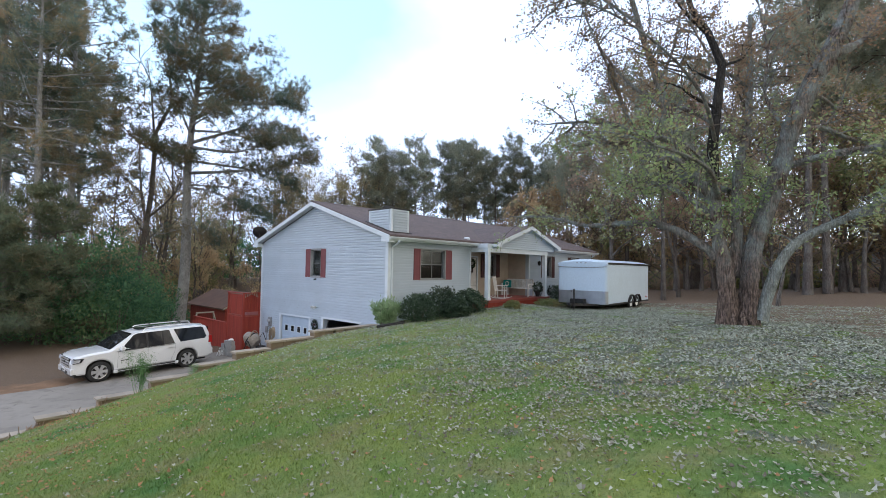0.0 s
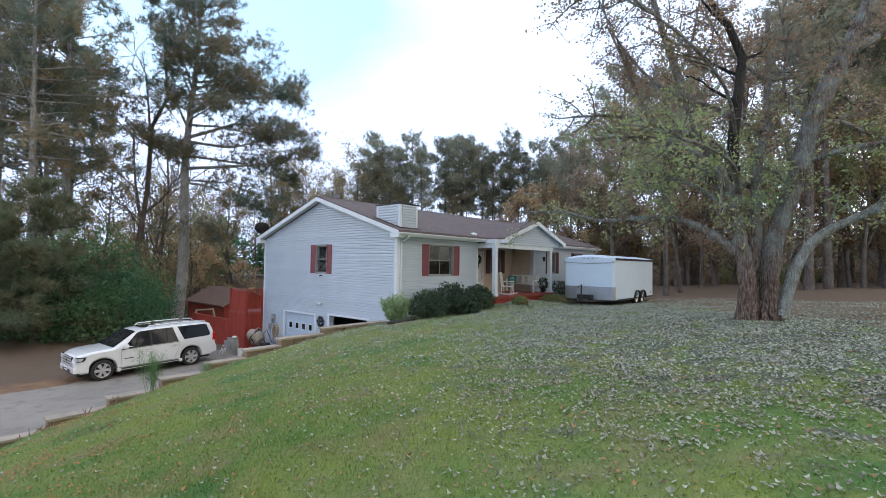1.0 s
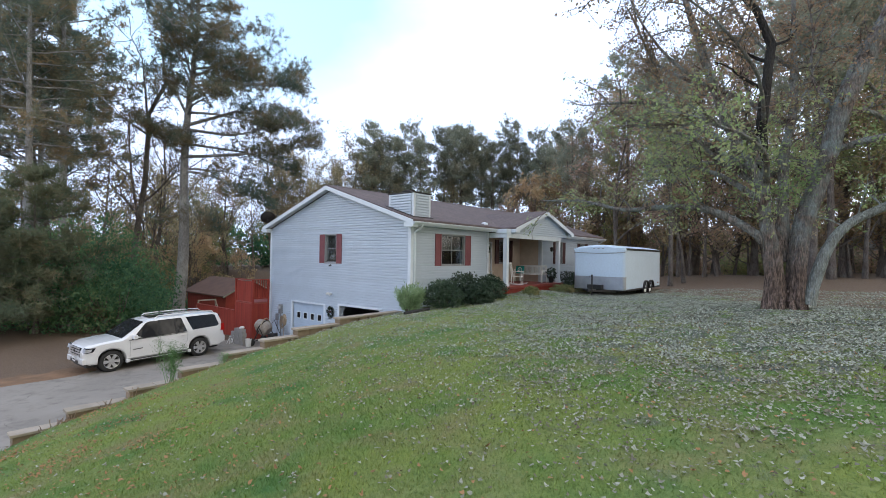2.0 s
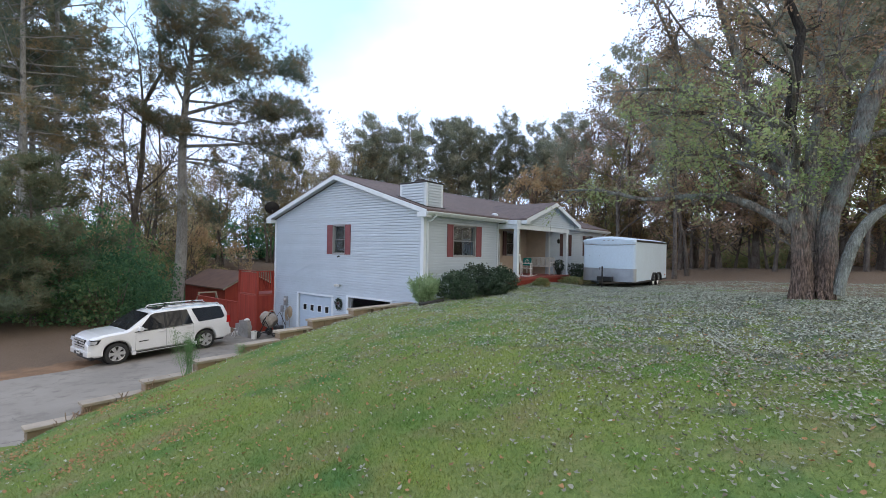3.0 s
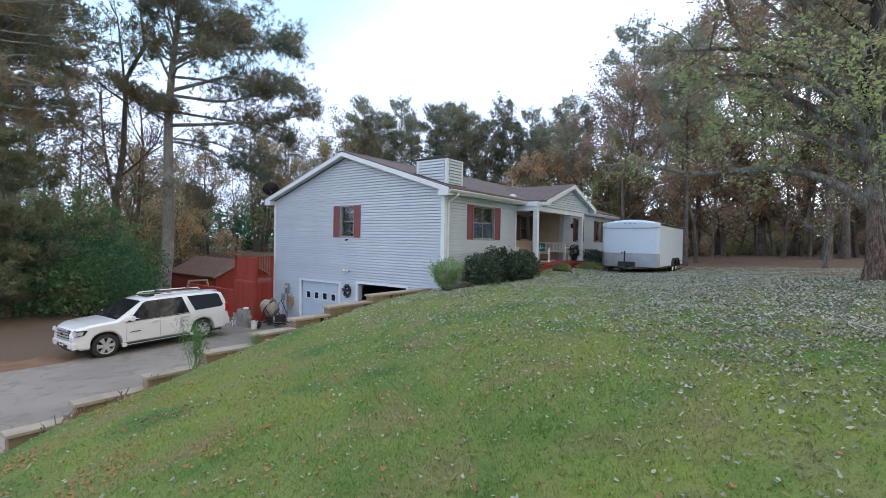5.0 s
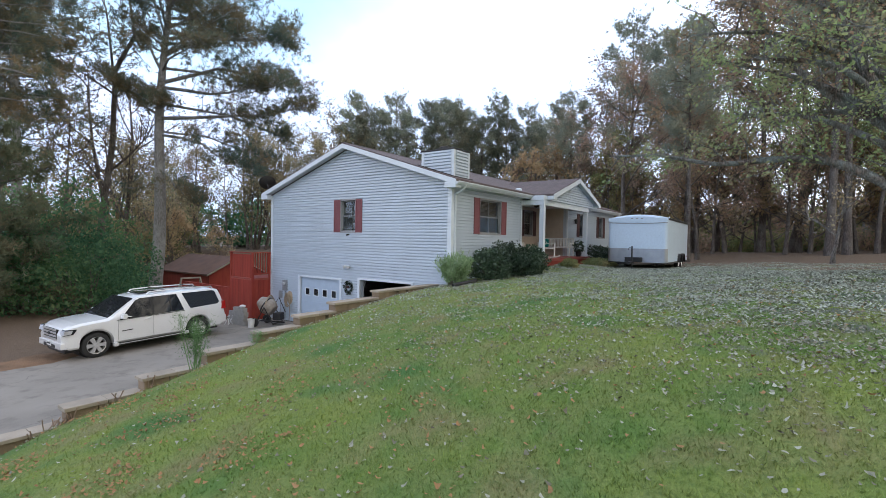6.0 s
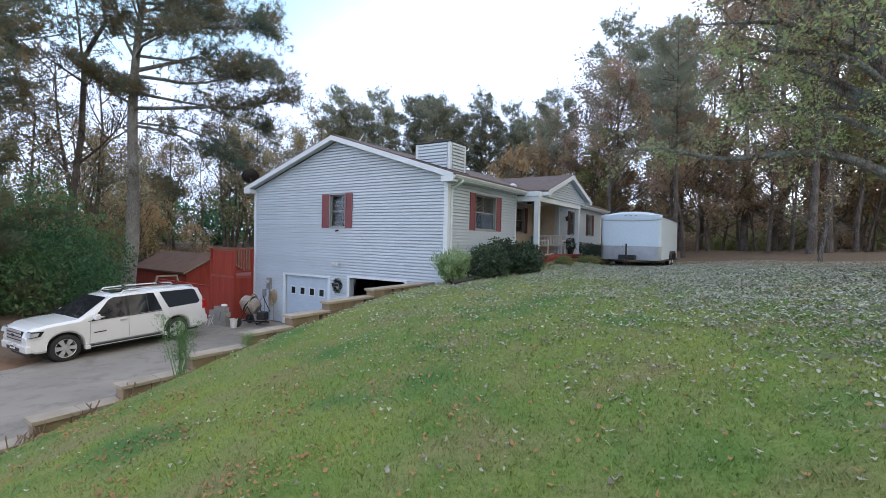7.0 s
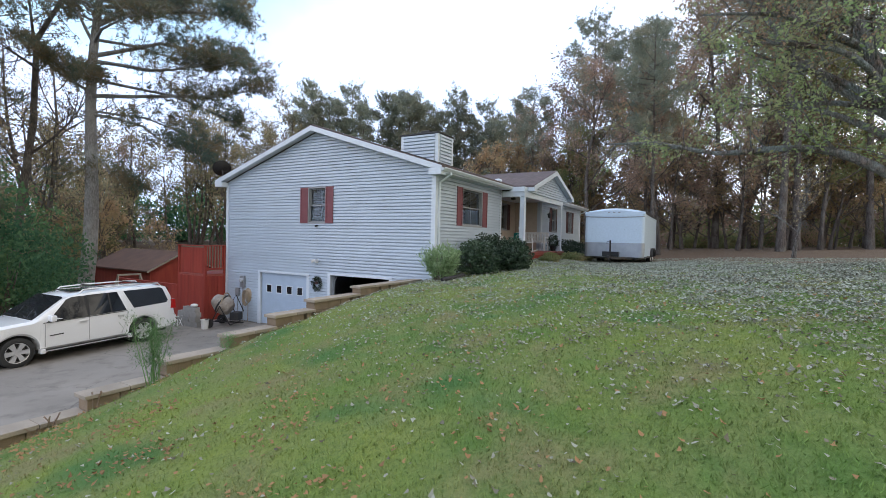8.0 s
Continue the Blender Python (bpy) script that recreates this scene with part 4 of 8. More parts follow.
clad(gw, a + 0.1, b - 0.28, 5.65, gable_z(porch_mid) - 0.12, [], lambda u, z, o: (u, -1.06 - o, z), porch_head)
for x0, x1 in ((a - 0.02, porch_mid - 0.001), (b + 0.02, porch_mid + 0.001)):
    z0, z1 = gable_z(x0), gable_z(x1)
    part("rake_board", Shape().prism([(x0, z0 - 0.14), (x1, z1 - 0.14), (x1, z1 + 0.06), (x0, z0 + 0.06)], -1.36, -1.33, "y"), M_TRIM, house)
    part("rake_soffit", Shape().prism([(x0, z0 - 0.07), (x1, z1 - 0.07), (x1, z1 - 0.005), (x0, z0 - 0.005)], -1.33, -1.085, "y"), M_TRIM, house)
    part("porch_roof_slope", Shape().prism([(x0, z0), (x1, z1), (x1, z1 + 0.09), (x0, z0 + 0.09)], -1.34, 2.4, "y"), M_SHINGLE, house, "brown asphalt shingles")
part("eave_return", Shape().box(b - 0.28, b + 0.03, -1.365, -1.06, EAVE_Z - 0.02, EAVE_Z + 0.12, c=0.008), M_TRIM, house)
part("eave_return", Shape().box(a - 0.05, a + 0.30, -1.365, -1.062, EAVE_Z - 0.05, EAVE_Z + 0.10, c=0.008), M_TRIM, house)
part("porch_fascia", Shape().box(5.40, a + 0.06, -1.058, -0.43, 5.664, EAVE_Z + 0.115), M_TRIM, house)
part("porch_fascia", Shape().box(b + 0.0, b + 0.02, -1.06, -0.43, EAVE_Z - 0.0, EAVE_Z + 0.13), M_TRIM, house)


# ---- fixtures on the gable wall ----
def wreath(place, r, mat_ribbon):
    rnd = random.Random(5)
    s = Shape()
    for k in range(420):
        t, p = rnd.random() * 6.283, rnd.random() * 6.283
        q = 0.30 * r * math.sqrt(rnd.random())
        c = Vector(((r * 0.72 + q * math.cos(p)) * math.cos(t), (r * 0.72 + q * math.cos(p)) * math.sin(t), abs(q * math.sin(p)) + 0.02))
        d = Vector((rnd.gauss(0, 1), rnd.gauss(0, 1), rnd.gauss(0.6, 0.6))).normalized() * 0.07
        e = d.orthogonal().normalized() * 0.022
        s.put([c - e, c + e, c + d], [(0, 1, 2)])
    return s


w = thing("wreath", "dark artificial wreath hanging on white siding between garage doors", "wreath", Matrix.Translation((-0.03, 5.06, 1.80)) @ Euler((radians(90), 0, radians(-90))).to_matrix().to_4x4())
part("ring", wreath(None, 0.29, None), M_SHRUB, w)
part("bow", Shape().box(-0.06, 0.06, -0.02, 0.08, 0.05, 0.12, c=0.02), M_SHUTTER_DARK, w, "small dark red bow")
w = thing("wreath", "dark wreath with ribbon tails on the porch wall", "wreath", Matrix.Translation((7.24, 1.40, 4.9)) @ Euler((radians(90), 0, 0)).to_matrix().to_4x4())
part("ring", wreath(None, 0.27, None), M_SHRUB, w)
part("ribbon", Shape().box(-0.11, -0.03, -0.55, -0.2, 0.02, 0.04).box(0.03, 0.11, -0.5, -0.2, 0.02, 0.04), M_BLACK, w)

f = thing("flood_light", "small white twin flood light on siding", "light", Matrix.Translation((-0.02, 5.1, 2.66)))
part("base", Shape().box(-0.05, 0.0, -0.06, 0.06, -0.05, 0.05, c=0.01), M_WHITE, f)
for y in (-0.09, 0.09):
    part("lamp_head", Shape().tube([(-0.04, y * 0.5, 0.0), (-0.1, y, 0.02), (-0.2, y * 1.3, -0.02)], [0.02, 0.05, 0.065], 10), M_WHITE, f, smooth=40)
f = thing("security_camera", "small dark camera under the gable window", "camera", Matrix.Translation((-0.02, 5.13, 4.0)))
part("base", Shape().box(-0.04, 0.0, -0.03, 0.03, -0.03, 0.03, c=0.006), M_BLACK, f)
part("barrel", Shape().tube([(-0.03, 0, 0), (-0.13, 0, -0.03)], 0.035, 10), M_BLACK, f, smooth=40)

f = thing("electric_meter", "grey electric meter box on the siding", "meter", Matrix.Translation((-0.02, 9.34, 1.62)))
part("box", Shape().box(-0.12, 0.0, -0.14, 0.14, -0.26, 0.22, c=0.012), M_GREYMETAL, f)
part("meter_dial", Shape().cyl((-0.12, 0, 0.05), (-0.2, 0, 0.05), 0.085), M_LAMPLENS, f, "round glass meter", smooth=40)
part("conduit", Shape().tube([(-0.06, 0.0, -0.26), (-0.06, 0.0, -1.6)], 0.022, 8), M_GREYMETAL, f, smooth=40)
f = thing("junction_box", "small grey utility box on the siding", "utility box", Matrix.Translation((-0.02, 9.68, 1.15)))
part("box", Shape().box(-0.10, 0.0, -0.11, 0.11, -0.17, 0.17, c=0.01), M_GREYMETAL, f)
part("conduit", Shape().cyl((-0.05, 0, -0.17), (-0.05, 0, -1.15), 0.018, 8), M_GREYMETAL, f, smooth=40)
f = thing("hose_reel", "tan hose hanger with coiled hose beside garage door", "hose reel", Matrix.Translation((-0.02, 9.02, 1.05)))
part("backplate", Shape().lathe([(0.20, 0.0), (0.22, 0.03), (0.20, 0.06), (0.10, 0.10)], Euler((0, radians(-90), 0)).to_matrix().to_4x4() @ Matrix.Diagonal((1.45, 1, 1, 1)), 20), M_TAN, f, smooth=50)
s = Shape()
for k in range(5):
    r = 0.15 + 0.012 * k
    s.tube([(-0.10 - 0.02 * k, r * math.cos(t), -0.10 + 1.7 * r * math.sin(t)) for t in np.linspace(0, 6.28, 22)], 0.012, 6, cap=False)
s.tube([(-0.12, -0.1, -0.3), (-0.15, -0.14, -0.75), (-0.2, -0.2, -1.08)], 0.013, 6)
part("hose", s, M_TAN, f, "coiled pale hose", smooth=60)

d = thing("satellite_dish", "grey satellite dish on the rear eave", "satellite dish", Matrix.Translation((-0.1, DEPTH + 0.25, roof_z(DEPTH + 0.25) + 0.2)))
part("mast", Shape().tube([(0, 0, -0.05), (0, 0.0, 0.28), (0.0, 0.06, 0.40)], 0.025, 8), M_STEEL, d, smooth=40)
part("reflector", Shape().lathe([(0.001, 0.0), (0.15, 0.02), (0.28, 0.07), (0.37, 0.12), (0.38, 0.11), (0.28, 0.055), (0.15, 0.005), (0.001, -0.015)], Matrix.Translation((0.02, 0.08, 0.44)) @ Euler((radians(55), 0, radians(150))).to_matrix().to_4x4(), 22, False), M_STEEL, d, smooth=60)
part("feed_arm", Shape().tube([(0.02, 0.08, 0.36), (0.24, -0.18, 0.34), (0.30, -0.25, 0.46)], 0.014, 6), M_STEEL, d)


# ---- retaining wall ----
def retaining_wall():
    wall = thing("retaining_wall", "stepped brown block retaining wall with pale cap slabs", "retaining wall", Matrix.Translation((0, 0, 0)), kind="structure")
    tiers = [(-3.08, -0.04, 2.26), (-4.74, -3.08, 2.06), (-5.90, -4.74, 1.84), (-7.05, -5.90, 1.60), (-8.27, -7.05, 1.35), (-9.46, -8.27, 1.08), (-10.65, -9.46, 0.83), (-11.6, -10.65, 0.56)]
    rnd = random.Random(3)
    for k, (x0, x1, top) in enumerate(tiers):
        y = 0.44 + 0.02 * math.sin(k * 1.3)
        n = max(2, round((x1 - x0) / 0.62))
        w = (x1 - x0) / n
        for i in range(n):
            a = x0 + i * w
            s = Shape().box(a + 0.004 - (0.05 if i == 0 else 0), a + w - 0.004, y - 0.04, y + 0.33, top - 0.062, top + rnd.uniform(-0.004, 0.006), c=0.008)
            part("cap_slab", s, M_CAP, wall)
        z = top - 0.064
        course = 0
        while z > -0.1:
            z0 = z - 0.196
            step = 0.46
            a = x0 + (0.0 if course % 2 == 0 else -0.0)
            first = True
            while a < x1 - 0.05:
                wd = min(step if not (first and course % 2) else step / 2, x1 - a)
                gap = 0.11 if course == 0 and not first and rnd.random() < 0.7 else 0.006
                part("block", Shape().box(a + 0.003, a + wd - gap, y + rnd.uniform(-0.006, 0.01), y + 0.29, z0 + 0.003, z - 0.003, c=0.01), M_BLOCK, wall)
                a += wd
                first = False
            z -= 0.2
            course += 1
            if course > 1:
                break
        part("core", Shape().box(x0 + 0.03, x1 - 0.03, y + 0.04, y + 0.27, -0.3, top - 0.5 if top > 0.6 else top - 0.09), M_BLOCK, wall)


retaining_wall()


# ---- deck, fence and shed behind ----
def deck():
    d = thing("deck", "red-stained raised timber deck with railings behind the house", "deck", Matrix.Translation((-0.95, 10.62, 0)))
    part("deck_floor", Shape().box(0, 6.0, 0, 1.9, 1.80, 1.86), M_RED_WOOD, d)
    part("deck_edge", Shape().box(-0.03, -0.003, 0.0, 1.85, 1.80, 1.88).box(-0.03, 0.93, -0.03, -0.003, 1.80, 1.88), M_RED_PALE, d, "faded red edge board")
    for x, y in ((0, 0), (0, 1.85), (0.9, 0)):
        part("post", Shape().box(x - 0.05, x + 0.05, y - 0.05, y + 0.05, -0.2, 3.06, c=0.006), M_RED_WOOD, d)
    for k in range(12):
        y = 0.06 + k * 0.14
        part("privacy_board", Shape().box(-0.02, 0.02, y, y + 0.134, 1.90, 3.0), M_RED_WOOD, d)
    part("top_rail", Shape().box(-0.07, 0.07, -0.06, 1.92, 3.061, 3.10), M_RED_WOOD, d)
    part("top_rail", Shape().box(0.071, 0.93, -0.07, 0.07, 3.061, 3.10), M_RED_WOOD, d)
    part("bottom_rail", Shape().box(0.05, 0.85, -0.02, 0.02, 2.05, 2.13), M_RED_WOOD, d)
    for k in range(6):
        part("baluster", Shape().box(0.12 + k * 0.13, 0.16 + k * 0.13, -0.02, 0.02, 2.13, 3.06), M_RED_WOOD, d)
    for k in range(13):
        y = 0.0 + k * 0.142
        part("skirt_board", Shape().box(-0.06, -0.032, y, y + 0.137, -0.15, 1.795), M_RED_WOOD, d)
    for k in range(7):
        part("skirt_board", Shape().box(0.0 + k * 0.134, 0.128 + k * 0.134, -0.062, -0.034, -0.15, 1.795), M_RED_WOOD, d)


deck()


def fence():
    f = thing("board_fence", "red-stained vertical board fence beyond the driveway", "fence", Matrix.Translation((-1.0, 12.52, 0)))
    for k in range(34):
        y = k * 0.145
        part("board", Shape().box(-0.02, 0.02, y, y + 0.139, -0.3, 1.28 + 0.02 * math.sin(k * 2.1)), M_RED_WOOD, f)
    for z in (0.2, 1.05):
        part("rail", Shape().box(0.022, 0.06, 0, 4.9, z, z + 0.09), M_RED_WOOD, f)
    part("cap_rail", Shape().box(-0.05, 0.07, 0, 4.9, 1.305, 1.34), M_RED_WOOD, f)


fence()


def shed():
    g = gz(4.5, 26) - 0.1
    s = thing("shed", "red outbuilding with low brown shingle roof among trees", "shed", Matrix.Translation((3.1, 22.6, g)))
    e, r = 1.2 - g, 2.36 - g
    part("wall", Shape().box(0.2, 4.2, 0.25, 7.3, 0, e).prism([(0.2, e), (4.2, e), (2.2, r - 0.1)], 0.25, 7.3, "y"), M_RED_WOOD, s)
    for x0, x1 in ((-0.1, 2.2), (4.5, 2.202)):
        part("roof", Shape().prism([(x0, e - 0.12), (x1, r - 0.08), (x1, r + 0.02), (x0, e - 0.02)], 0, 7.5, "y"), M_SHEDROOF, s)
        part("rake_board", Shape().prism([(x0, e - 0.16), (x1, r - 0.12), (x1, r + 0.0), (x0, e - 0.04)], -0.03, -0.002, "y"), M_WOOD, s)


shed()


def swing_frame():
    f = thing("swing_frame", "weathered timber A-frame standing behind the car", "swing frame", Matrix.Translation((0.0, 20.0, gz(0, 20))))
    h = 1.28 - gz(0, 20)
    part("top_beam", Shape().box(0.1, 1.3, -0.05, 0.05, h - 0.09, h, c=0.006), M_WOOD, f)
    for x, d in ((0.15, -0.55), (0.15, 0.5), (1.25, -0.5), (1.25, 0.55)):
        part("leg", Shape().tube([(x, 0, h - 0.05), (x + (0.35 if x > 1 else -0.3), d, 0.0)], 0.05, 4), M_WOOD, f)


swing_frame()


# ---- car ----
AXLE = 3.34


def car_top(x):
    return float(np.interp(x, [-1.02, -0.96, -0.85, -0.5, 0.0, 0.36, 0.75, 1.16, 1.45, 1.9, 3.0, 4.05, 4.38, 4.5, 4.56, 4.6], [0.86, 1.02, 1.11, 1.19, 1.235, 1.255, 1.53, 1.82, 1.90, 1.94, 1.955, 1.93, 1.87, 1.55, 1.15, 0.9]))


def car_half(x):
    return float(np.interp(x, [-1.02, -0.9, -0.6, 0.0, 1.0, 3.5, 4.3, 4.6], [0.80, 0.90, 0.965, 1.0, 1.0, 1.0, 0.985, 0.93]))


def car_side(x, z):
    """Half width of the body at a place along it and a height."""
    top, w = car_top(x), car_half(x)
    belt = min(1.22, top - 0.08)
    if z <= belt:
        return w * (0.985 + 0.015 * (1 - abs(z - 0.8) / 0.8))
    roof = w - max(0.0, (top - 0.1 - belt)) * 0.34
    return w * 0.985 + (roof - w * 0.985) * (z - belt) / max(top - 0.1 - belt, 0.02)


def car_body():
    stations = sorted(set([round(v, 3) for v in list(np.linspace(-1.02, 4.6, 48)) + [a + 0.49 * math.sin(t) for a in (0, AXLE) for t in np.linspace(-1.57, 1.57, 17)]]))
    rings = []
    for x in stations:
        zb = 0.36 if -0.9 < x < 4.4 else 0.42
        for ax in (0.0, AXLE):
            if abs(x - ax) < 0.49:
                zb = max(zb, 0.40 + math.sqrt(max(0.49 ** 2 - (x - ax) ** 2, 0)))
        top, w = car_top(x), car_half(x)
        belt = max(min(1.22, top - 0.08), zb + 0.03)
        mid = (zb + belt) / 2
        half = [(0.0, zb), (w * 0.93, zb), (w * 0.985, min(zb + 0.06, mid - 0.01)), (w, mid), (car_side(x, belt), belt)]
        if top > 1.3:
            s = car_side(x, top - 0.1)
            half += [(s, top - 0.1), (s - 0.05, top - 0.035), (s - 0.2, top - 0.005), (0.0, top + 0.015)]
        else:
            half += [(w * 0.96, top - 0.05), (w * 0.90, top - 0.01), (w * 0.72, top + 0.005), (0.0, top + 0.02)]
        ring = [(x, -y, z) for y, z in half] + [(x, y, z) for y, z in half[-2:0:-1]]
        rings.append(ring)
    n = len(rings[0])
    vs = [p for r in rings for p in r]
    fs = []
    for i in range(len(rings) - 1):
        for k in range(n):
            a, b = i * n + k, i * n + (k + 1) % n
            fs.append((a, b, b + n, a + n))
    fs.append(tuple(range(n)))
    fs.append(tuple(range((len(rings) - 1) * n, len(rings) * n)))
    return Shape().put(vs, fs)


def side_panel(outline, sign, proud=0.012, deep=0.012):
    """A pane or strip that follows the body's side."""
    vs = [(x, sign * (car_side(x, z) + proud), z) for x, z in outline] + [(x, sign * (car_side(x, z) - deep), z) for x, z in outline]
    n = len(outline)
    return Shape().put(vs, [tuple(range(n)), tuple(range(2 * n - 1, n - 1, -1))] + [(i, i + n, (i + 1) % n + n, (i + 1) % n) for i in range(n)])


def car_wheel(parent, x, sign):
    # the wheel's own z points inwards
    w = new("wheel")
    w.parent = parent
    w.matrix_local = Matrix.Translation((x, sign * 0.97, 0.40)) @ Euler((radians(-90 if sign < 0 else 90), 0, 0)).to_matrix().to_4x4()
    w.empty_display_size = 0.1
    part("tyre", Shape().lathe([(0.27, 0.02), (0.29, 0.0), (0.36, 0.0), (0.39, 0.02), (0.40, 0.06), (0.40, 0.22), (0.39, 0.26), (0.36, 0.28), (0.27, 0.27)], None, 36, False), M_RUBBER, w, smooth=40)
    r = Shape().lathe([(0.275, 0.015), (0.262, 0.02), (0.25, 0.10), (0.24, 0.24)], None, 36, False)
    for k in range(6):
        a = k * math.pi / 3
        c, s = math.cos(a), math.sin(a)
        q = []
        for rad, wd, z in ((0.05, 0.045, 0.022), (0.15, 0.052, 0.018), (0.262, 0.070, 0.016)):
            q += [(c * rad - s * wd, s * rad + c * wd, z), (c * rad + s * wd, s * rad - c * wd, z)]
        q2 = [(px, py, pz + 0.05) for px, py, pz in q]
        r.put(q + q2, [(0, 1, 3, 2), (2, 3, 5, 4), (6, 8, 9, 7), (8, 10, 11, 9), (0, 2, 8, 6), (2, 4, 10, 8), (1, 7, 9, 3), (3, 9, 11, 5), (4, 5, 11, 10), (0, 6, 7, 1)])
    r.lathe([(0.065, 0.012), (0.07, 0.03), (0.07, 0.07)], None, 16)
    part("rim", r, M_CHROME, w, "six-spoke alloy rim", smooth=35)
    part("brake_disc", Shape().lathe([(0.03, 0.12), (0.235, 0.12), (0.235, 0.14), (0.03, 0.14)], None, 24), M_STEEL, w)


def car():
    ang = 3.6
    c = thing("parked_car", "white full-size SUV with chrome wheels parked on the driveway", "car", pose(-7.83, 9.30, -0.145, 0, -1.15, ang))
    part("body", car_body(), M_CARPAINT, c, smooth=28)
    part("underbody", Shape().box(-0.85, 4.4, -0.68, 0.68, 0.24, 0.80).cyl((0, -0.70, 0.42), (0, 0.70, 0.42), 0.462, 28).cyl((AXLE, -0.70, 0.42), (AXLE, 0.70, 0.42), 0.462, 28), M_BLACK, c)
    for x in (0.0, AXLE):
        for sg in (-1, 1):
            car_wheel(c, x, sg)
    for sg in (-1, 1):
        part("side_window", side_panel([(0.66, 1.17), (1.67, 1.19), (1.67, 1.825), (1.36, 1.825), (1.20, 1.76)], sg), M_DARKGLASS, c, "tinted side glass")
        part("side_window", side_panel([(1.75, 1.192), (2.78, 1.215), (2.60, 1.84), (1.75, 1.835)], sg), M_DARKGLASS, c, "tinted side glass")
        part("window_divider", side_panel([(2.32, 1.205), (2.36, 1.205), (2.36, 1.838), (2.32, 1.838)], sg, 0.016), M_BLACK, c)
        part("side_window", side_panel([(3.02, 1.25), (4.20, 1.29), (4.30, 1.37), (4.16, 1.80), (4.05, 1.84), (2.80, 1.845)], sg, 0.024), M_DARKGLASS, c, "tinted rear quarter glass")
        part("door_pillar", side_panel([(1.672, 1.19), (1.748, 1.192), (1.748, 1.835), (1.672, 1.826)], sg, 0.013), M_BLACK, c, "black door pillar")
        for line in ([(0.60, 0.45), (0.60, 0.62), (0.605, 0.80), (0.61, 1.0), (0.62, 1.13)], [(1.71, 0.45), (1.71, 0.62), (1.71, 0.80), (1.71, 1.0), (1.71, 1.17)], [(2.62, 0.45), (2.68, 0.62), (2.77, 0.80), (2.80, 1.0), (2.80, 1.19)]):
            part("door_gap", side_panel(line + [(x + 0.010, z) for x, z in line[::-1]], sg, 0.003), M_GREYMETAL, c)
        part("belt_trim", side_panel([(0.55, 1.145), (2.80, 1.178), (2.80, 1.196), (0.6, 1.165)], sg, 0.016), M_BLACK, c)
        for x in (1.45, 2.52):
            part("door_handle", side_panel([(x, 1.035), (x + 0.2, 1.04), (x + 0.2, 1.075), (x, 1.07)], sg, 0.045, -0.01), M_CHROME, c, "chrome door handle")
        part("running_board", Shape().box(0.52, 2.86, sg * 0.90 if sg < 0 else 0.90, sg * 1.05 if sg < 0 else 1.05, 0.30, 0.36, c=0.01), M_BLACK, c, "black running board")
        part("board_trim", Shape().box(0.50, 2.88, min(sg * 1.052, sg * 1.065), max(sg * 1.052, sg * 1.065), 0.32, 0.35), M_CHROME, c)
        for x in (0.46, 2.78):
            part("board_end", Shape().box(x, x + 0.14, min(sg * 0.9, sg * 1.066), max(sg * 0.9, sg * 1.066), 0.27, 0.40, c=0.03), M_CARPAINT, c)
        part("side_badge", side_panel([(0.72, 0.74), (1.05, 0.755), (1.05, 0.785), (0.72, 0.77)], sg, 0.012), M_STEEL, c, "small dark door badge")
        rail = part("roof_rail", Shape().tube([(1.62, sg * 0.66, 1.90), (1.72, sg * 0.66, 2.0), (2.4, sg * 0.67, 2.02), (3.6, sg * 0.67, 2.01), (4.1, sg * 0.66, 1.985), (4.2, sg * 0.65, 1.88)], 0.024, 8), M_CHROME, c, "bright roof rail", smooth=40)
        mirror = part("wing_mirror", Shape().box(0.66, 0.80, min(sg * 1.02, sg * 1.24), max(sg * 1.02, sg * 1.24), 1.20, 1.38, c=0.035), M_CARPAINT, c)
        part("mirror_arm", Shape().box(0.70, 0.80, min(sg * 0.93, sg * 1.06), max(sg * 0.93, sg * 1.06), 1.21, 1.27, c=0.01), M_BLACK, mirror)
        part("headlight", Shape().prism([(-0.99, 0.86), (-0.68, 0.88), (-0.56, 1.03), (-0.93, 1.05)], sg * 0.72, sg * 0.982, "y"), M_DARKGLASS, c, "dark-rimmed headlight")
        part("headlight_lens", Shape().prism([(-1.01, 0.88), (-0.76, 0.90), (-0.70, 1.00), (-0.965, 1.02)], sg * 0.70, sg * 0.990, "y"), M_LAMPLENS, c)
        part("tail_light", Shape().prism([(4.40, 1.05), (4.61, 1.05), (4.585, 1.38), (4.45, 1.38)], sg * 0.80, sg * 0.995, "y"), M_REDLENS, c, "red tail light")
        part("fog_lamp", Shape().ball((-0.99, sg * 0.66, 0.60), 0.04, 0.06, 0.06), M_LAMPLENS, c, smooth=60)
    wind = Shape()
    q = [(0.36, -0.84, 1.255), (0.36, 0.84, 1.255), (1.16, 0.69, 1.835), (1.16, -0.69, 1.835)]
    wind.put([(x - 0.012, y, z + 0.018) for x, y, z in q] + [(x + 0.02, y, z - 0.03) for x, y, z in q], [(0, 1, 2, 3), (7, 6, 5, 4), (0, 4, 5, 1), (1, 5, 6, 2), (2, 6, 7, 3), (3, 7, 4, 0)])
    part("windscreen", wind, M_DARKGLASS, c, "dark windscreen")
    part("rear_window", Shape().box(4.43, 4.55, -0.62, 0.62, 1.38, 1.78), M_DARKGLASS, c)
    part("sunroof", Shape().box(1.5, 2.2, -0.42, 0.42, 1.945, 1.972, c=0.008), M_DARKGLASS, c, "dark sunroof")
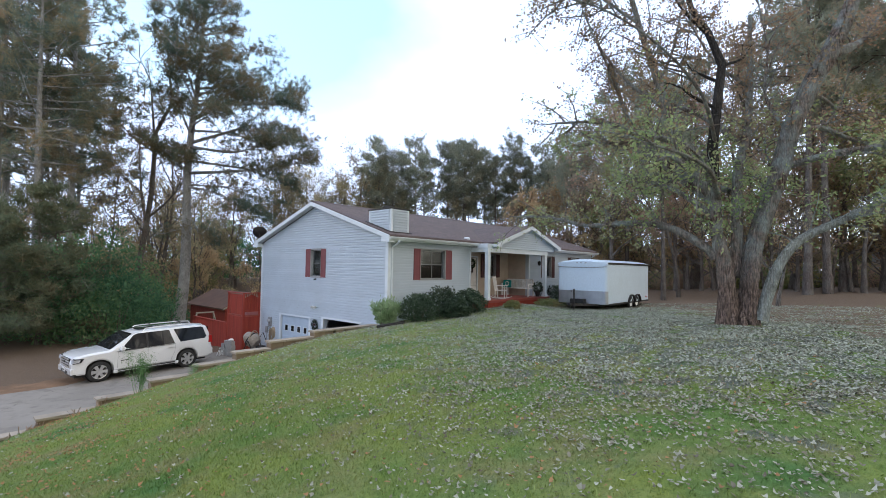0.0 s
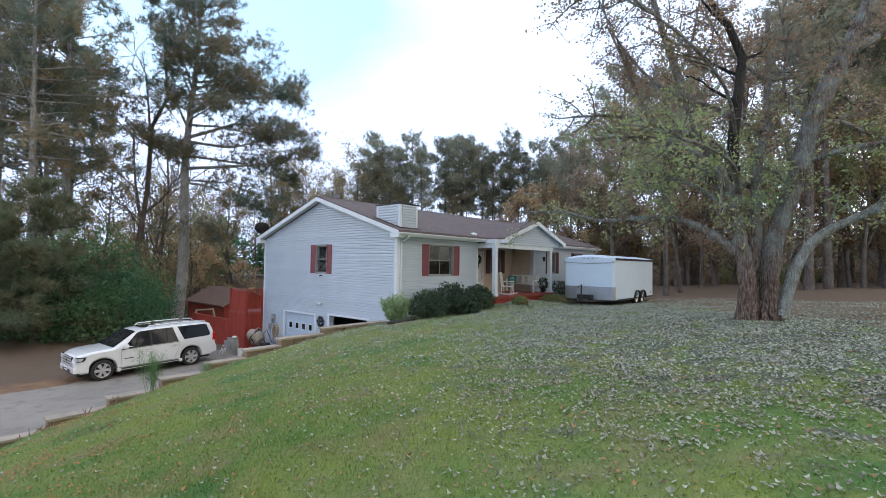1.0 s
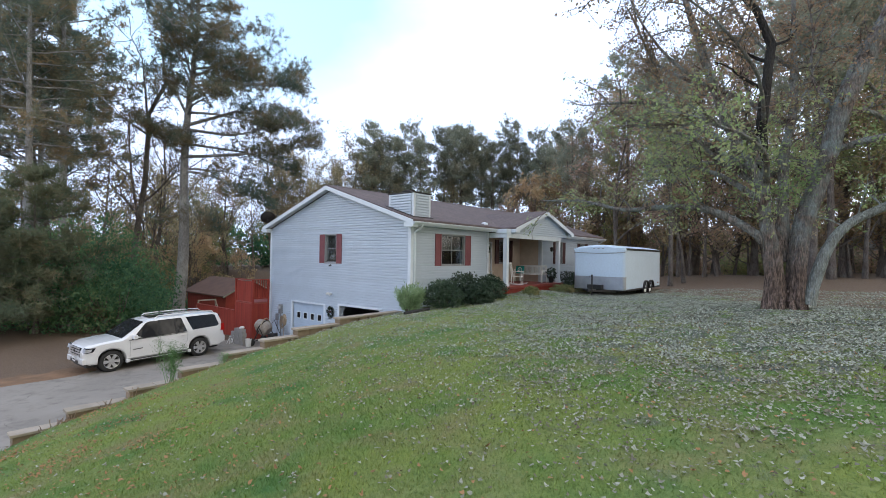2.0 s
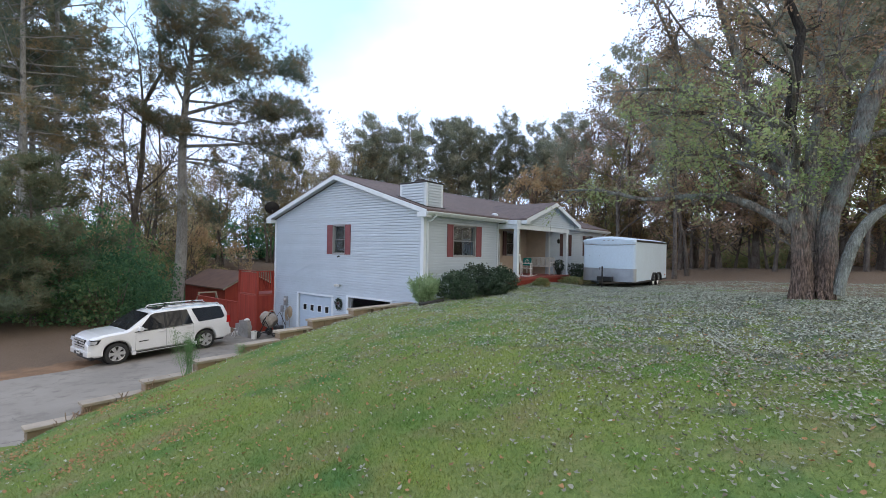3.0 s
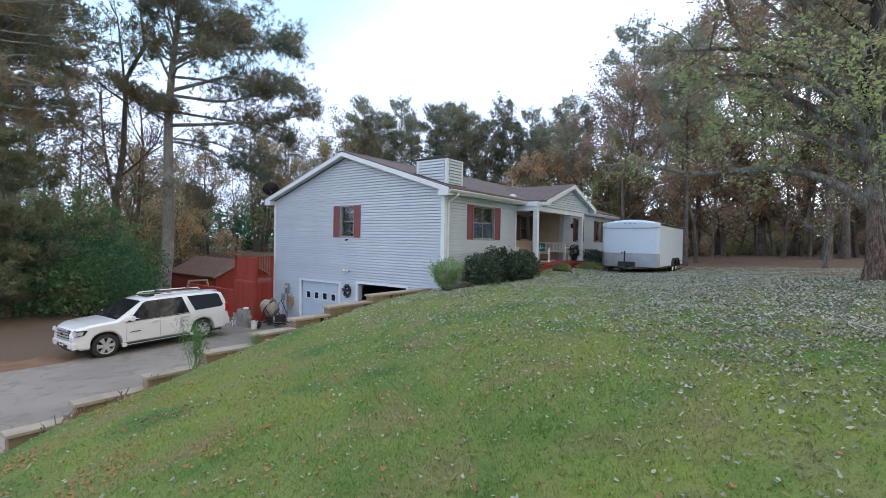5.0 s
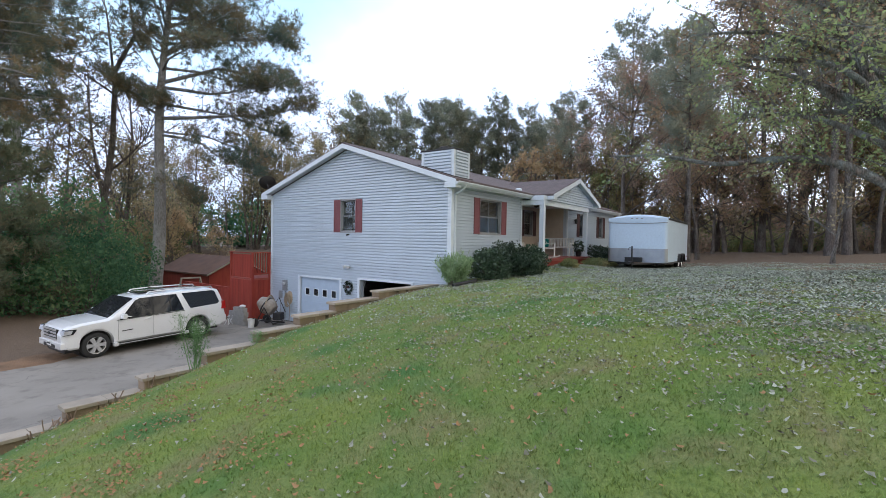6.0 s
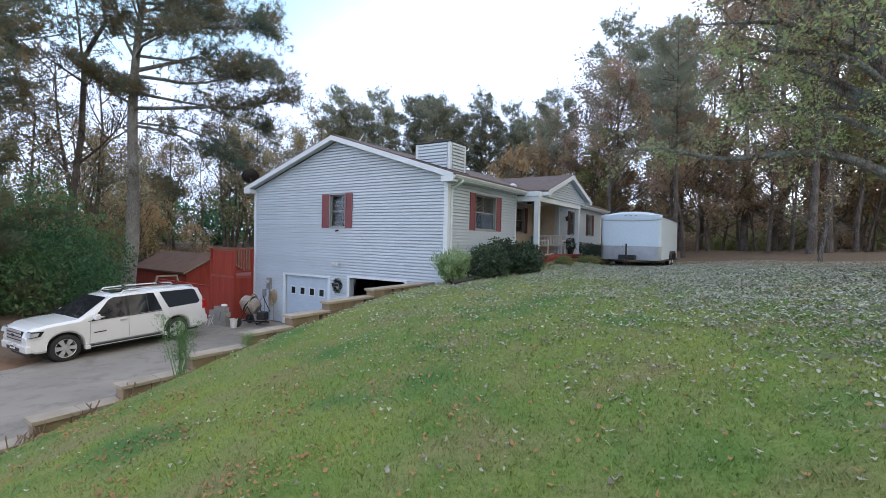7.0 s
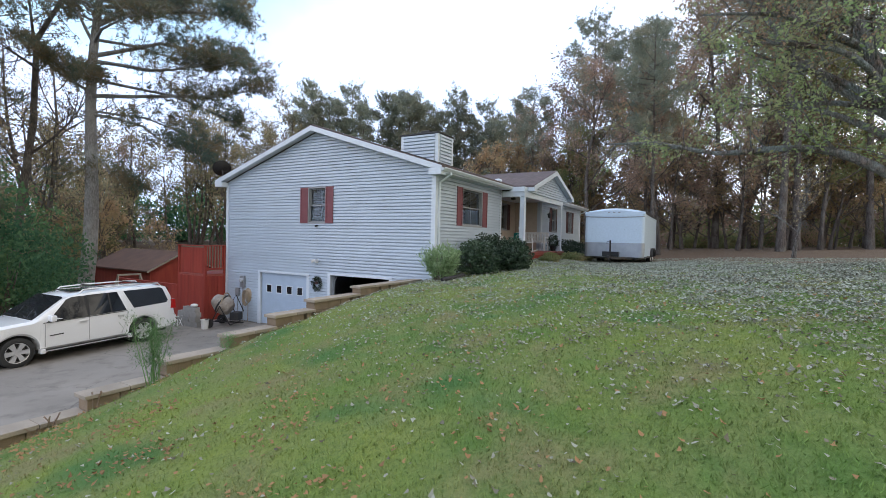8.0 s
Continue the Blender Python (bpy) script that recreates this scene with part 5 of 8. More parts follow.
    for x in (2.3, 3.5):
        part("cross_bar", Shape().tube([(x, -0.66, 2.03), (x, 0.66, 2.03)], 0.018, 8), M_STEEL, c)
    g = part("grille", Shape().box(-1.03, -0.94, -0.50, 0.50, 0.68, 1.02, c=0.01), M_STEEL, c, "dark grille")
    for z in (0.71, 0.81, 0.91, 1.01):
        part("grille_bar", Shape().box(-1.055, -1.03, -0.51, 0.51, z - 0.030, z + 0.030, c=0.008), M_CHROME, g)
    part("front_badge", Shape().ball((-1.06, 0, 0.88), 0.02, 0.11, 0.05), M_STEEL, g, smooth=60)
    part("bumper", Shape().box(-1.06, -0.80, -0.88, 0.88, 0.40, 0.62, c=0.04), M_CARPAINT, c)
    part("bumper_intake", Shape().box(-1.07, -1.0, -0.45, 0.45, 0.42, 0.53, c=0.01), M_BLACK, c)
    plate = part("number_plate", Shape().box(-1.085, -1.065, -0.16, 0.16, 0.47, 0.62, c=0.004), M_WHITE, c)
    part("plate_bar", Shape().box(-1.09, -1.086, -0.12, 0.12, 0.52, 0.57), M_STEEL, plate)
    part("rear_bumper", Shape().box(4.38, 4.68, -0.93, 0.93, 0.46, 0.78, c=0.05), M_CARPAINT, c)
    for y0, y1 in ((-0.5, -0.2), (0.15, 0.45)):
        part("wiper", Shape().tube([(0.40, y0, 1.30), (0.72, y1, 1.535)], 0.012, 6), M_BLACK, c)
    # the greenhouse sits a little lower, the tail and the nose a little shorter than drawn above
    done = set()
    for ob in c.children:
        if ob.type == "MESH" and ob.data.name not in done:
            done.add(ob.data.name)
            for kid in (ob, *ob.children):
                for v in kid.data.vertices:
                    if v.co.z > 0.5:
                        v.co.z = 0.5 + (v.co.z - 0.5) * 0.945
                    if v.co.x > AXLE + 0.3:
                        v.co.x = AXLE + 0.3 + (v.co.x - AXLE - 0.3) * 0.82
                    if v.co.x < -0.35:
                        v.co.x = -0.35 + (v.co.x + 0.35) * 0.80


car()


# ---- cargo trailer ----
def trailer():
    L, hw, z0, z1 = 6.2, 1.30, 0.36, 2.42
    t = thing("cargo_trailer", "white enclosed tandem-axle cargo trailer standing on the lawn", "trailer", pose(9.45, -3.9, 2.60, 0, 0, 1.0))

    def plan(inset=0.0, r=0.16):
        out = []
        for cx, cy, a0 in ((r, -hw + r, 180), (L - 0.05, -hw + 0.05, 270), (L - 0.05, hw - 0.05, 0), (r, hw - r, 90)):
            rr = (r if cx == r else 0.05) - inset
            for k in range(6):
                a = radians(a0 + 18 * k)
                out.append((cx + rr * math.cos(a), cy + rr * math.sin(a)))
        return out
    part("box", Shape().prism(plan(), z0, z1, "z"), M_TRAILER, t, smooth=35)
    roof = Shape()
    n = 9
    vs, fs = [], []
    for x, drop in ((0.0, 0.10), (0.06, 0.02), (0.3, 0.0), (L, 0.0)):
        for k in range(n):
            y = -hw + 2 * hw * k / (n - 1)
            lift = 0.17 * (1 - (y / hw) ** 2)
            vs.append((x, y, z1 + lift - drop))
        for k in range(n):
            y = -hw + 2 * hw * k / (n - 1)
            vs.append((x, y, z1 - 0.12))
    for i in range(3):
        for k in range(n - 1):
            a, b = i * 2 * n + k, (i + 1) * 2 * n + k
            fs += [(a, a + 1, b + 1, b), (a + n, b + n, b + n + 1, a + n + 1)]
        a, b = i * 2 * n, (i + 1) * 2 * n
        fs += [(a, b, b + n, a + n), (a + n - 1, a + 2 * n - 1, b + 2 * n - 1, b + n - 1)]
    for i in (0, 3):
        for k in range(n - 1):
            a = i * 2 * n + k
            fs.append((a, a + 1, a + n + 1, a + n))
    part("roof", roof.put(vs, fs), M_TRAILER, t, smooth=35)
    for sg in (-1, 1):
        part("roof_trim", Shape().box(0.14, L, min(sg * hw, sg * (hw + 0.025)), max(sg * hw, sg * (hw + 0.025)), z1 - 0.10, z1 - 0.01, c=0.006), M_STEEL, t, "dark roof edge trim")
        part("bottom_rail", Shape().box(0.2, L, min(sg * (hw - 0.02), sg * (hw + 0.012)), max(sg * (hw - 0.02), sg * (hw + 0.012)), z0 - 0.05, z0 + 0.03), M_STEEL, t)
    part("nose_cap", Shape().prism([(x, y) for x, y in plan(-0.012) if x < 0.3], z1 - 0.2, z1 - 0.01, "z"), M_TRAILER, t, smooth=35)
    s = Shape()
    for k in range(14):
        y = -hw + 0.1 + k * (2 * hw - 0.2) / 13
        s.box(-0.02, -0.011, y - 0.1, y + 0.1, z1 - 0.23 - 0.05 * (1 - (y / hw) ** 2), z1 - 0.20 - 0.05 * (1 - (y / hw) ** 2))
    part("nose_trim", s, M_GREYMETAL, t)
    for y in (-0.22, 0.0, 0.22):
        part("marker_light", Shape().box(-0.035, -0.012, y - 0.05, y + 0.05, z1 - 0.05, z1 - 0.01, c=0.006), M_GREYMETAL, t, "small marker light")
    part("stone_guard", Shape().prism([(x, y) for x, y in plan(-0.006) if x < 0.17], z0, z0 + 0.64, "z"), M_TREAD, t, "bright tread-plate stone guard", smooth=35)
    s = Shape()
    for y in (-0.95, -0.45, 0.45, 0.95):
        s.cyl((-0.012, y, z1 - 0.8), (-0.009, y, z1 - 0.8), 0.008, 6)
    for sg in (-1, 1):
        s.tube([(0.4, sg * 1.0, z0 - 0.03), (-1.15, sg * 0.06, z0 - 0.03)], 0.05, 4)
    part("tongue", s, M_STEEL, t, "black A-frame tongue")
    part("coupler", Shape().box(-1.42, -1.1, -0.06, 0.06, z0 - 0.04, z0 + 0.07, c=0.015), M_STEEL, t)
    j = part("jack", Shape().cyl((-0.85, 0, 0.06), (-0.85, 0, z0 + 0.75), 0.035, 12), M_STEEL, t, smooth=40)
    part("jack_handle", Shape().tube([(-0.85, 0, z0 + 0.68), (-0.85, 0.14, z0 + 0.68), (-0.85, 0.14, z0 + 0.58)], 0.012, 6), M_STEEL, j)
    part("jack_foot", Shape().box(-0.93, -0.77, -0.08, 0.08, -0.02, 0.06, c=0.01), M_STEEL, j)
    part("battery_box", Shape().box(-0.42, -0.06, -0.28, 0.42, z0 + 0.02, z0 + 0.24, c=0.02), M_BLACK, t, "black box on the tongue")
    part("chassis", Shape().box(0.2, L - 0.1, -0.9, -0.8, 0.24, z0).box(0.2, L - 0.1, 0.8, 0.9, 0.24, z0), M_STEEL, t)
    for x in (3.30, 4.20):
        part("axle", Shape().cyl((x, -1.1, 0.33), (x, 1.1, 0.33), 0.04, 10), M_STEEL, t)
        for sg in (-1, 1):
            w = new("wheel")
            w.parent = t
            w.matrix_local = Matrix.Translation((x, sg * (hw + 0.02), 0.33)) @ Euler((radians(-90 if sg < 0 else 90), 0, 0)).to_matrix().to_4x4()
            part("tyre", Shape().lathe([(0.2, 0.02), (0.29, 0.0), (0.325, 0.03), (0.33, 0.08), (0.33, 0.15), (0.32, 0.2), (0.2, 0.2)], None, 28, False), M_RUBBER, w, smooth=40)
            part("rim", Shape().lathe([(0.205, 0.015), (0.19, 0.03), (0.13, 0.05), (0.08, 0.02), (0.04, 0.015), (0.001, 0.015)], None, 24, False), M_WHITE, w, "white steel rim", smooth=40)
    for sg in (-1, 1):
        f = Shape()
        for x in (3.30, 4.20):
            pts = [(x + 0.42 * math.cos(a), 0.33 + 0.42 * math.sin(a)) for a in np.linspace(0.0, math.pi, 13)]
            for (xa, za), (xb, zb) in zip(pts, pts[1:]):
                f.box(-0.5, 0.5, 0, 0.13, -0.012, 0.012, Matrix.Translation(((xa + xb) / 2, (hw - 0.005) if sg > 0 else -hw - 0.125, (za + zb) / 2)) @ Euler((0, -math.atan2(zb - za, xb - xa), 0)).to_matrix().to_4x4() @ Matrix.Diagonal((0.115, 1, 1, 1)))
        part("fender", f, M_STEEL, t, "dark fender over the wheels")
        part("tail_marker", Shape().box(L - 0.5, L - 0.38, min(sg * hw, sg * (hw + 0.02)), max(sg * hw, sg * (hw + 0.02)), z0 + 0.18, z0 + 0.24), M_REDLENS, t)


trailer()


# ---- porch furniture ----
def rocking_chair(m):
    c = thing("rocking_chair", "white painted wooden rocking chair on the porch", "chair", m, group="porch chairs")
    part("seat", Shape().box(-0.26, 0.26, -0.25, 0.25, 0.40, 0.435, c=0.01), M_WHITE, c)
    for x in (-0.25, 0.25):
        part("rocker", Shape().tube([(x, -0.50, 0.10), (x, -0.3, 0.035), (x, 0.0, 0.02), (x, 0.3, 0.04), (x, 0.55, 0.13)], 0.02, 6), M_WHITE, c)
        part("front_leg", Shape().tube([(x, -0.24, 0.03), (x, -0.24, 0.66)], 0.022, 6), M_WHITE, c)
        part("back_post", Shape().tube([(x, 0.24, 0.03), (x, 0.25, 0.42), (x, 0.38, 1.12)], 0.022, 6), M_WHITE, c)
        part("armrest", Shape().box(x - 0.045, x + 0.045, -0.30, 0.30, 0.65, 0.68, c=0.008), M_WHITE, c)
    for k in range(7):
        x = -0.18 + k * 0.06
        part("back_slat", Shape().tube([(x, 0.25, 0.44), (x, 0.37, 1.06)], 0.016, 4), M_WHITE, c)
    part("head_rail", Shape().box(-0.27, 0.27, 0.355, 0.395, 1.03, 1.12, c=0.01), M_WHITE, c)
    return c


chair = rocking_chair(pose(7.25, -0.55, 3.10, 0, 0, 20))
copy_thing(chair, pose(6.0, 0.45, 3.10, 0, 0, 35))


def porch_bench():
    b = thing("porch_bench", "long white slatted porch bench against the wall", "bench", pose(10.2, 0.35, 3.10, 0, 0, -90))
    for k in range(5):
        part("seat_slat", Shape().box(-0.85, 0.85, -0.30 + k * 0.11, -0.21 + k * 0.11, 0.42, 0.445), M_WHITE, b)
    for k in range(20):
        part("back_slat", Shape().box(-0.80 + k * 0.082, -0.75 + k * 0.082, 0.27, 0.29, 0.50, 0.88), M_WHITE, b)
    part("back_rail", Shape().box(-0.87, 0.87, 0.255, 0.30, 0.88, 0.95, c=0.008), M_WHITE, b)
    part("back_rail", Shape().box(-0.87, 0.87, 0.255, 0.30, 0.45, 0.50, c=0.008), M_WHITE, b)
    for x in (-0.86, 0.86):
        part("arm", Shape().box(x - 0.04, x + 0.04, -0.34, 0.30, 0.66, 0.70, c=0.008), M_WHITE, b)
        part("leg", Shape().box(x - 0.03, x + 0.03, -0.32, -0.26, 0, 0.66), M_WHITE, b)
        part("leg", Shape().box(x - 0.03, x + 0.03, 0.25, 0.31, 0, 0.90), M_WHITE, b)


porch_bench()
c = thing("cushion", "teal cushion with pale ring pattern on the bench", "cushion", pose(9.95, 0.9, 3.56, -12, 0, -70))
part("pad", Shape().box(-0.24, 0.24, -0.07, 0.07, 0.0, 0.44, c=0.06), M_TEAL, c, smooth=50)
part("ring_print", Shape().tube([(0.11 * math.cos(t), -0.075, 0.22 + 0.11 * math.sin(t)) for t in np.linspace(0, 6.28, 20)], 0.014, 6), M_WHITE, c, smooth=60)
part("bar_print", Shape().box(-0.012, 0.012, -0.08, -0.07, 0.10, 0.34), M_WHITE, c)
f = thing("wall_lantern", "small black wall lantern beside the window", "lantern", Matrix.Translation((11.75, -0.03, 4.98)))
part("bracket", Shape().box(-0.03, 0.03, -0.10, 0.0, 0.06, 0.10), M_BLACK, f)
part("housing", Shape().lathe([(0.02, 0.16), (0.09, 0.08), (0.075, -0.10), (0.03, -0.13)], Matrix.Translation((0, -0.13, 0)), 8), M_BLACK, f)
f = thing("ceiling_lamp", "small dark porch ceiling lamp", "lamp", Matrix.Translation((7.6, 0.3, 5.63)))
part("shade", Shape().lathe([(0.05, 0.0), (0.12, -0.04), (0.11, -0.12), (0.03, -0.15)], None, 14), M_BLACK, f, smooth=50)
pt = thing("potted_plant", "dark leafy plant in a pot on the porch", "plant", Matrix.Translation((10.55, -0.75, 3.10)))
part("pot", Shape().lathe([(0.10, 0.0), (0.15, 0.26), (0.17, 0.27), (0.17, 0.30), (0.13, 0.29)], None, 18), M_BLACK, pt, smooth=40)


# ---- clutter by the garage ----
def cement_mixer():
    c = thing("cement_mixer", "worn portable cement mixer with tilted drum", "cement mixer", pose(-1.20, 8.92, -0.07, 0, 0, -62))
    tilt = Matrix.Translation((-0.05, 0, 0.85)) @ Euler((0, radians(-58), 0)).to_matrix().to_4x4()
    part("drum", Shape().lathe([(0.02, -0.36), (0.24, -0.34), (0.36, -0.16), (0.38, 0.06), (0.36, 0.14), (0.22, 0.42), (0.20, 0.44), (0.19, 0.41), (0.34, 0.12), (0.35, 0.0)], tilt, 24, False), M_MIXER, c, "drum crusted with old cement", smooth=40)
    part("drum_rib", Shape().lathe([(0.382, 0.03), (0.40, 0.05), (0.40, 0.08), (0.378, 0.10)], tilt, 24, False), M_STEEL, c)
    for y in (-0.42, 0.42):
        part("stand", Shape().tube([(-0.35, y, 0.16), (0.0, y, 0.85), (0.40, y, 0.16)], 0.028, 6), M_STEEL, c)
        w = part("wheel", Shape().lathe([(0.06, 0.0), (0.17, 0.0), (0.19, 0.02), (0.19, 0.07), (0.17, 0.09), (0.06, 0.09)], Matrix.Translation((-0.38, y * 1.25 - 0.045, 0.19)) @ Euler((radians(-90), 0, 0)).to_matrix().to_4x4(), 20), M_RUBBER, c, "small rubber wheel", smooth=40)
        part("hub", Shape().cyl((-0.38, y * 1.25 - 0.06, 0.19), (-0.38, y * 1.25 + 0.07, 0.19), 0.05, 10), M_GREYMETAL, w)
    part("base_frame", Shape().tube([(-0.38, -0.5, 0.19), (-0.38, 0.5, 0.19)], 0.025, 6).tube([(-0.38, 0, 0.19), (0.75, 0, 0.16)], 0.035, 6).tube([(0.42, -0.42, 0.14), (0.42, 0.42, 0.14)], 0.03, 6), M_STEEL, c)
    part("motor_box", Shape().box(0.28, 0.62, -0.2, 0.2, 0.26, 0.58, c=0.03), M_STEEL, c)
    part("tilt_lever", Shape().tube([(0.02, 0.47, 0.86), (0.20, 0.52, 1.18), (0.52, 0.52, 0.52)], 0.018, 6), M_STEEL, c)
    hoop = [(0.0 + 0.45 * math.cos(a), 0.0, 0.85 + 0.47 * math.sin(a)) for a in np.linspace(0.2, 2.9, 12)]
    part("yoke", Shape().tube([(0.05, y, z) for y, z in zip(np.linspace(-0.45, 0.45, 12), [p[2] for p in hoop])], 0.024, 6), M_TAN, c, "pale bent yoke")


cement_mixer()


def cinder_block_at(m):
    b = thing("cinder_block", "grey hollow concrete block in a stacked pile", "concrete block", m, group="stacked concrete blocks")
    s = Shape().box(-0.20, 0.20, -0.10, -0.07, 0, 0.19).box(-0.20, 0.20, 0.07, 0.10, 0, 0.19)
    for x in (-0.20, -0.016, 0.168):
        s.box(x, x + 0.032, -0.07, 0.07, 0, 0.19)
    part("shell", s, M_CINDER, b)
    return b


rnd = random.Random(12)
first = None
for lvl in range(4):
    for k in range(3 if lvl < 3 else 2):
        m = pose(-1.95 + 0.015 * rnd.uniform(-1, 1), 9.62 + 0.42 * k + rnd.uniform(-0.02, 0.02) + 0.1 * (lvl % 2), -0.07 + 0.194 * lvl, 0, 0, 90 + rnd.uniform(-4, 4))
        if first is None:
            first = cinder_block_at(m)
        else:
            copy_thing(first, m)
for k in range(2):
    copy_thing(first, pose(-1.66, 9.75 + 0.44 * k, -0.07, 0, 0, 90 + rnd.uniform(-5, 5)))
b = thing("paint_bucket", "white plastic bucket beside the mixer", "bucket", Matrix.Translation((-1.98, 9.02, -0.07)))
part("shell", Shape().lathe([(0.12, 0.0), (0.145, 0.34), (0.155, 0.34), (0.155, 0.37), (0.135, 0.37), (0.11, 0.02)], None, 20, False), M_WHITE, b, smooth=40)
part("handle", Shape().tube([(0.15 * math.cos(a), 0.02, 0.34 - 0.13 * math.sin(a)) for a in np.linspace(0, 3.14, 10)], 0.006, 5), M_GREYMETAL, b)
b = thing("folded_rag", "crumpled white sack on the block pile", "sack", Matrix.Translation((-1.95, 9.75, 0.706)))
part("cloth", Shape().ball((0, 0, 0.06), 0.13, 0.16, 0.07), M_WHITE, b, smooth=60)


def jack_stand(m):
    j = thing("jack_stand", "small white axle stand on the concrete", "axle stand", m, group="axle stands")
    for x, y in ((-0.11, -0.11), (0.11, -0.11), (0.11, 0.11), (-0.11, 0.11)):
        part("leg", Shape().tube([(x, y, 0.0), (x * 0.3, y * 0.3, 0.27)], 0.016, 4), M_WHITE, j)
    part("column", Shape().cyl((0, 0, 0.2), (0, 0, 0.36), 0.025, 8), M_GREYMETAL, j)
    part("saddle", Shape().box(-0.05, 0.05, -0.03, 0.03, 0.36, 0.39), M_WHITE, j)
    return j


js = jack_stand(pose(-2.25, 10.35, -0.07, 0, 0, 10))
copy_thing(js, pose(-2.0, 10.42, -0.07, 0, 0, 35))


# ---- trees and shrubs ----
def turned(rnd, d, spread):
    """A direction near d."""
    v = Vector(d).normalized() + Vector((rnd.gauss(0, 1), rnd.gauss(0, 1), rnd.gauss(0, 1))) * spread
    return v.normalized()


def limb(shape, rnd, start, d, length, r0, r1, n=5, bend=0.12, lift=0.0, sides=5):
    """A crooked limb; returns its points."""
    p, d = Vector(start), Vector(d).normalized()
    pts = [p.copy()]
    for i in range(n):
        d = turned(rnd, d + Vector((0, 0, lift)), bend)
        p = p + d * (length / n)
        pts.append(p.copy())
    radii = [r0 + (r1 - r0) * i / n for i in range(n + 1)]
    shape.tube(pts, radii, sides, cap=False)
    return pts


def along(pts, t):
    k = min(int(t * (len(pts) - 1)), len(pts) - 2)
    f = t * (len(pts) - 1) - k
    return pts[k].lerp(pts[k + 1], f), (pts[k + 1] - pts[k]).normalized()


def mesh_of(name, verts, faces, material, smooth=False):
    me = bpy.data.meshes.new(name)
    me.from_pydata(verts, [], faces)
    me.materials.append(material)
    if smooth:
        me.shade_smooth()
    return me


def leaf_cloud(name, centres, size, material, seed, flat=0.0, fold=0.3, aspect=0.55):
    """One folded leaf at each centre, each turned its own way."""
    rng = np.random.default_rng(seed)
    c = np.asarray(centres, float)
    n = len(c)
    a = rng.normal(size=(n, 3))
    a[:, 2] *= 1 - flat
    a /= np.linalg.norm(a, axis=1, keepdims=True)
    b = rng.normal(size=(n, 3))
    b[:, 2] *= 1 - flat
    b -= a * (a * b).sum(1, keepdims=True)
    b /= np.linalg.norm(b, axis=1, keepdims=True)
    h = np.cross(a, b)
    s = size * rng.uniform(0.6, 1.3, (n, 1))
    v = np.stack([c - a * s, c + b * s * aspect + h * s * fold * 0.5, c + a * s, c - b * s * aspect + h * s * fold * 0.5], 1).reshape(-1, 3)
    i = np.arange(n)[:, None] * 4
    f = np.concatenate([i + [[0, 1, 2]], i + [[0, 2, 3]]])
    return mesh_of(name, v.tolist(), f.tolist(), material)


def needle_cloud(name, centres, ways, length, width, blades, material, seed, open_=0.75):
    """Tufts of needles: blades that spread from each centre about its way."""
    rng = np.random.default_rng(seed)
    c = np.repeat(np.asarray(centres, float), blades, 0)
    w = np.repeat(np.asarray(ways, float), blades, 0)
    n = len(c)
    d = w + rng.normal(size=(n, 3)) * open_
    d /= np.linalg.norm(d, axis=1, keepdims=True)
    e = np.cross(d, rng.normal(size=(n, 3)))
    e /= np.linalg.norm(e, axis=1, keepdims=True)
    L = length * rng.uniform(0.6, 1.2, (n, 1))
    root = c + rng.normal(size=(n, 3)) * 0.06
    v = np.stack([root - e * width * 0.5, root + e * width * 0.5, root + d * L], 1).reshape(-1, 3)
    f = np.arange(3 * n).reshape(-1, 3)
    return mesh_of(name, v.tolist(), f.tolist(), material)


def needle_plate(rnd, wood, q, s0, L, density, tufts, puff, cs, ws, sprigs=True):
    """Side branches along the limb q, each ending in clumps of needle tufts."""
    for j in range(max(4, int(L * (1 - s0) * density))):
        s = s0 + (1 - s0) * rnd.random() ** 0.8
        c, w = along(q, s)
        side = w.cross(Vector((0, 0, 1))).normalized() * rnd.choice((-1, 1))
        b = turned(rnd, w * 0.55 + side * rnd.uniform(0.3, 1.0) + Vector((0, 0, 0.22)), 0.25)
        bl = min(2.1, 0.4 + 0.22 * L) * rnd.uniform(0.45, 1.15) * (1.25 - 0.6 * s)
        q2 = limb(wood if sprigs else Shape(), rnd, c, b, bl, 0.022, 0.008, 2, 0.15, 0.08, 3)
        for at_ in (1.0, rnd.uniform(0.45, 0.7)):
            e, w2 = along(q2, at_)
            for i in range(tufts):
                cs.append(tuple(e + Vector((rnd.gauss(0, 0.14), rnd.gauss(0, 0.14), rnd.gauss(0, 0.13))) * puff))
                ws.append(tuple(w2 * 0.35 + Vector((0, 0, 0.3))))


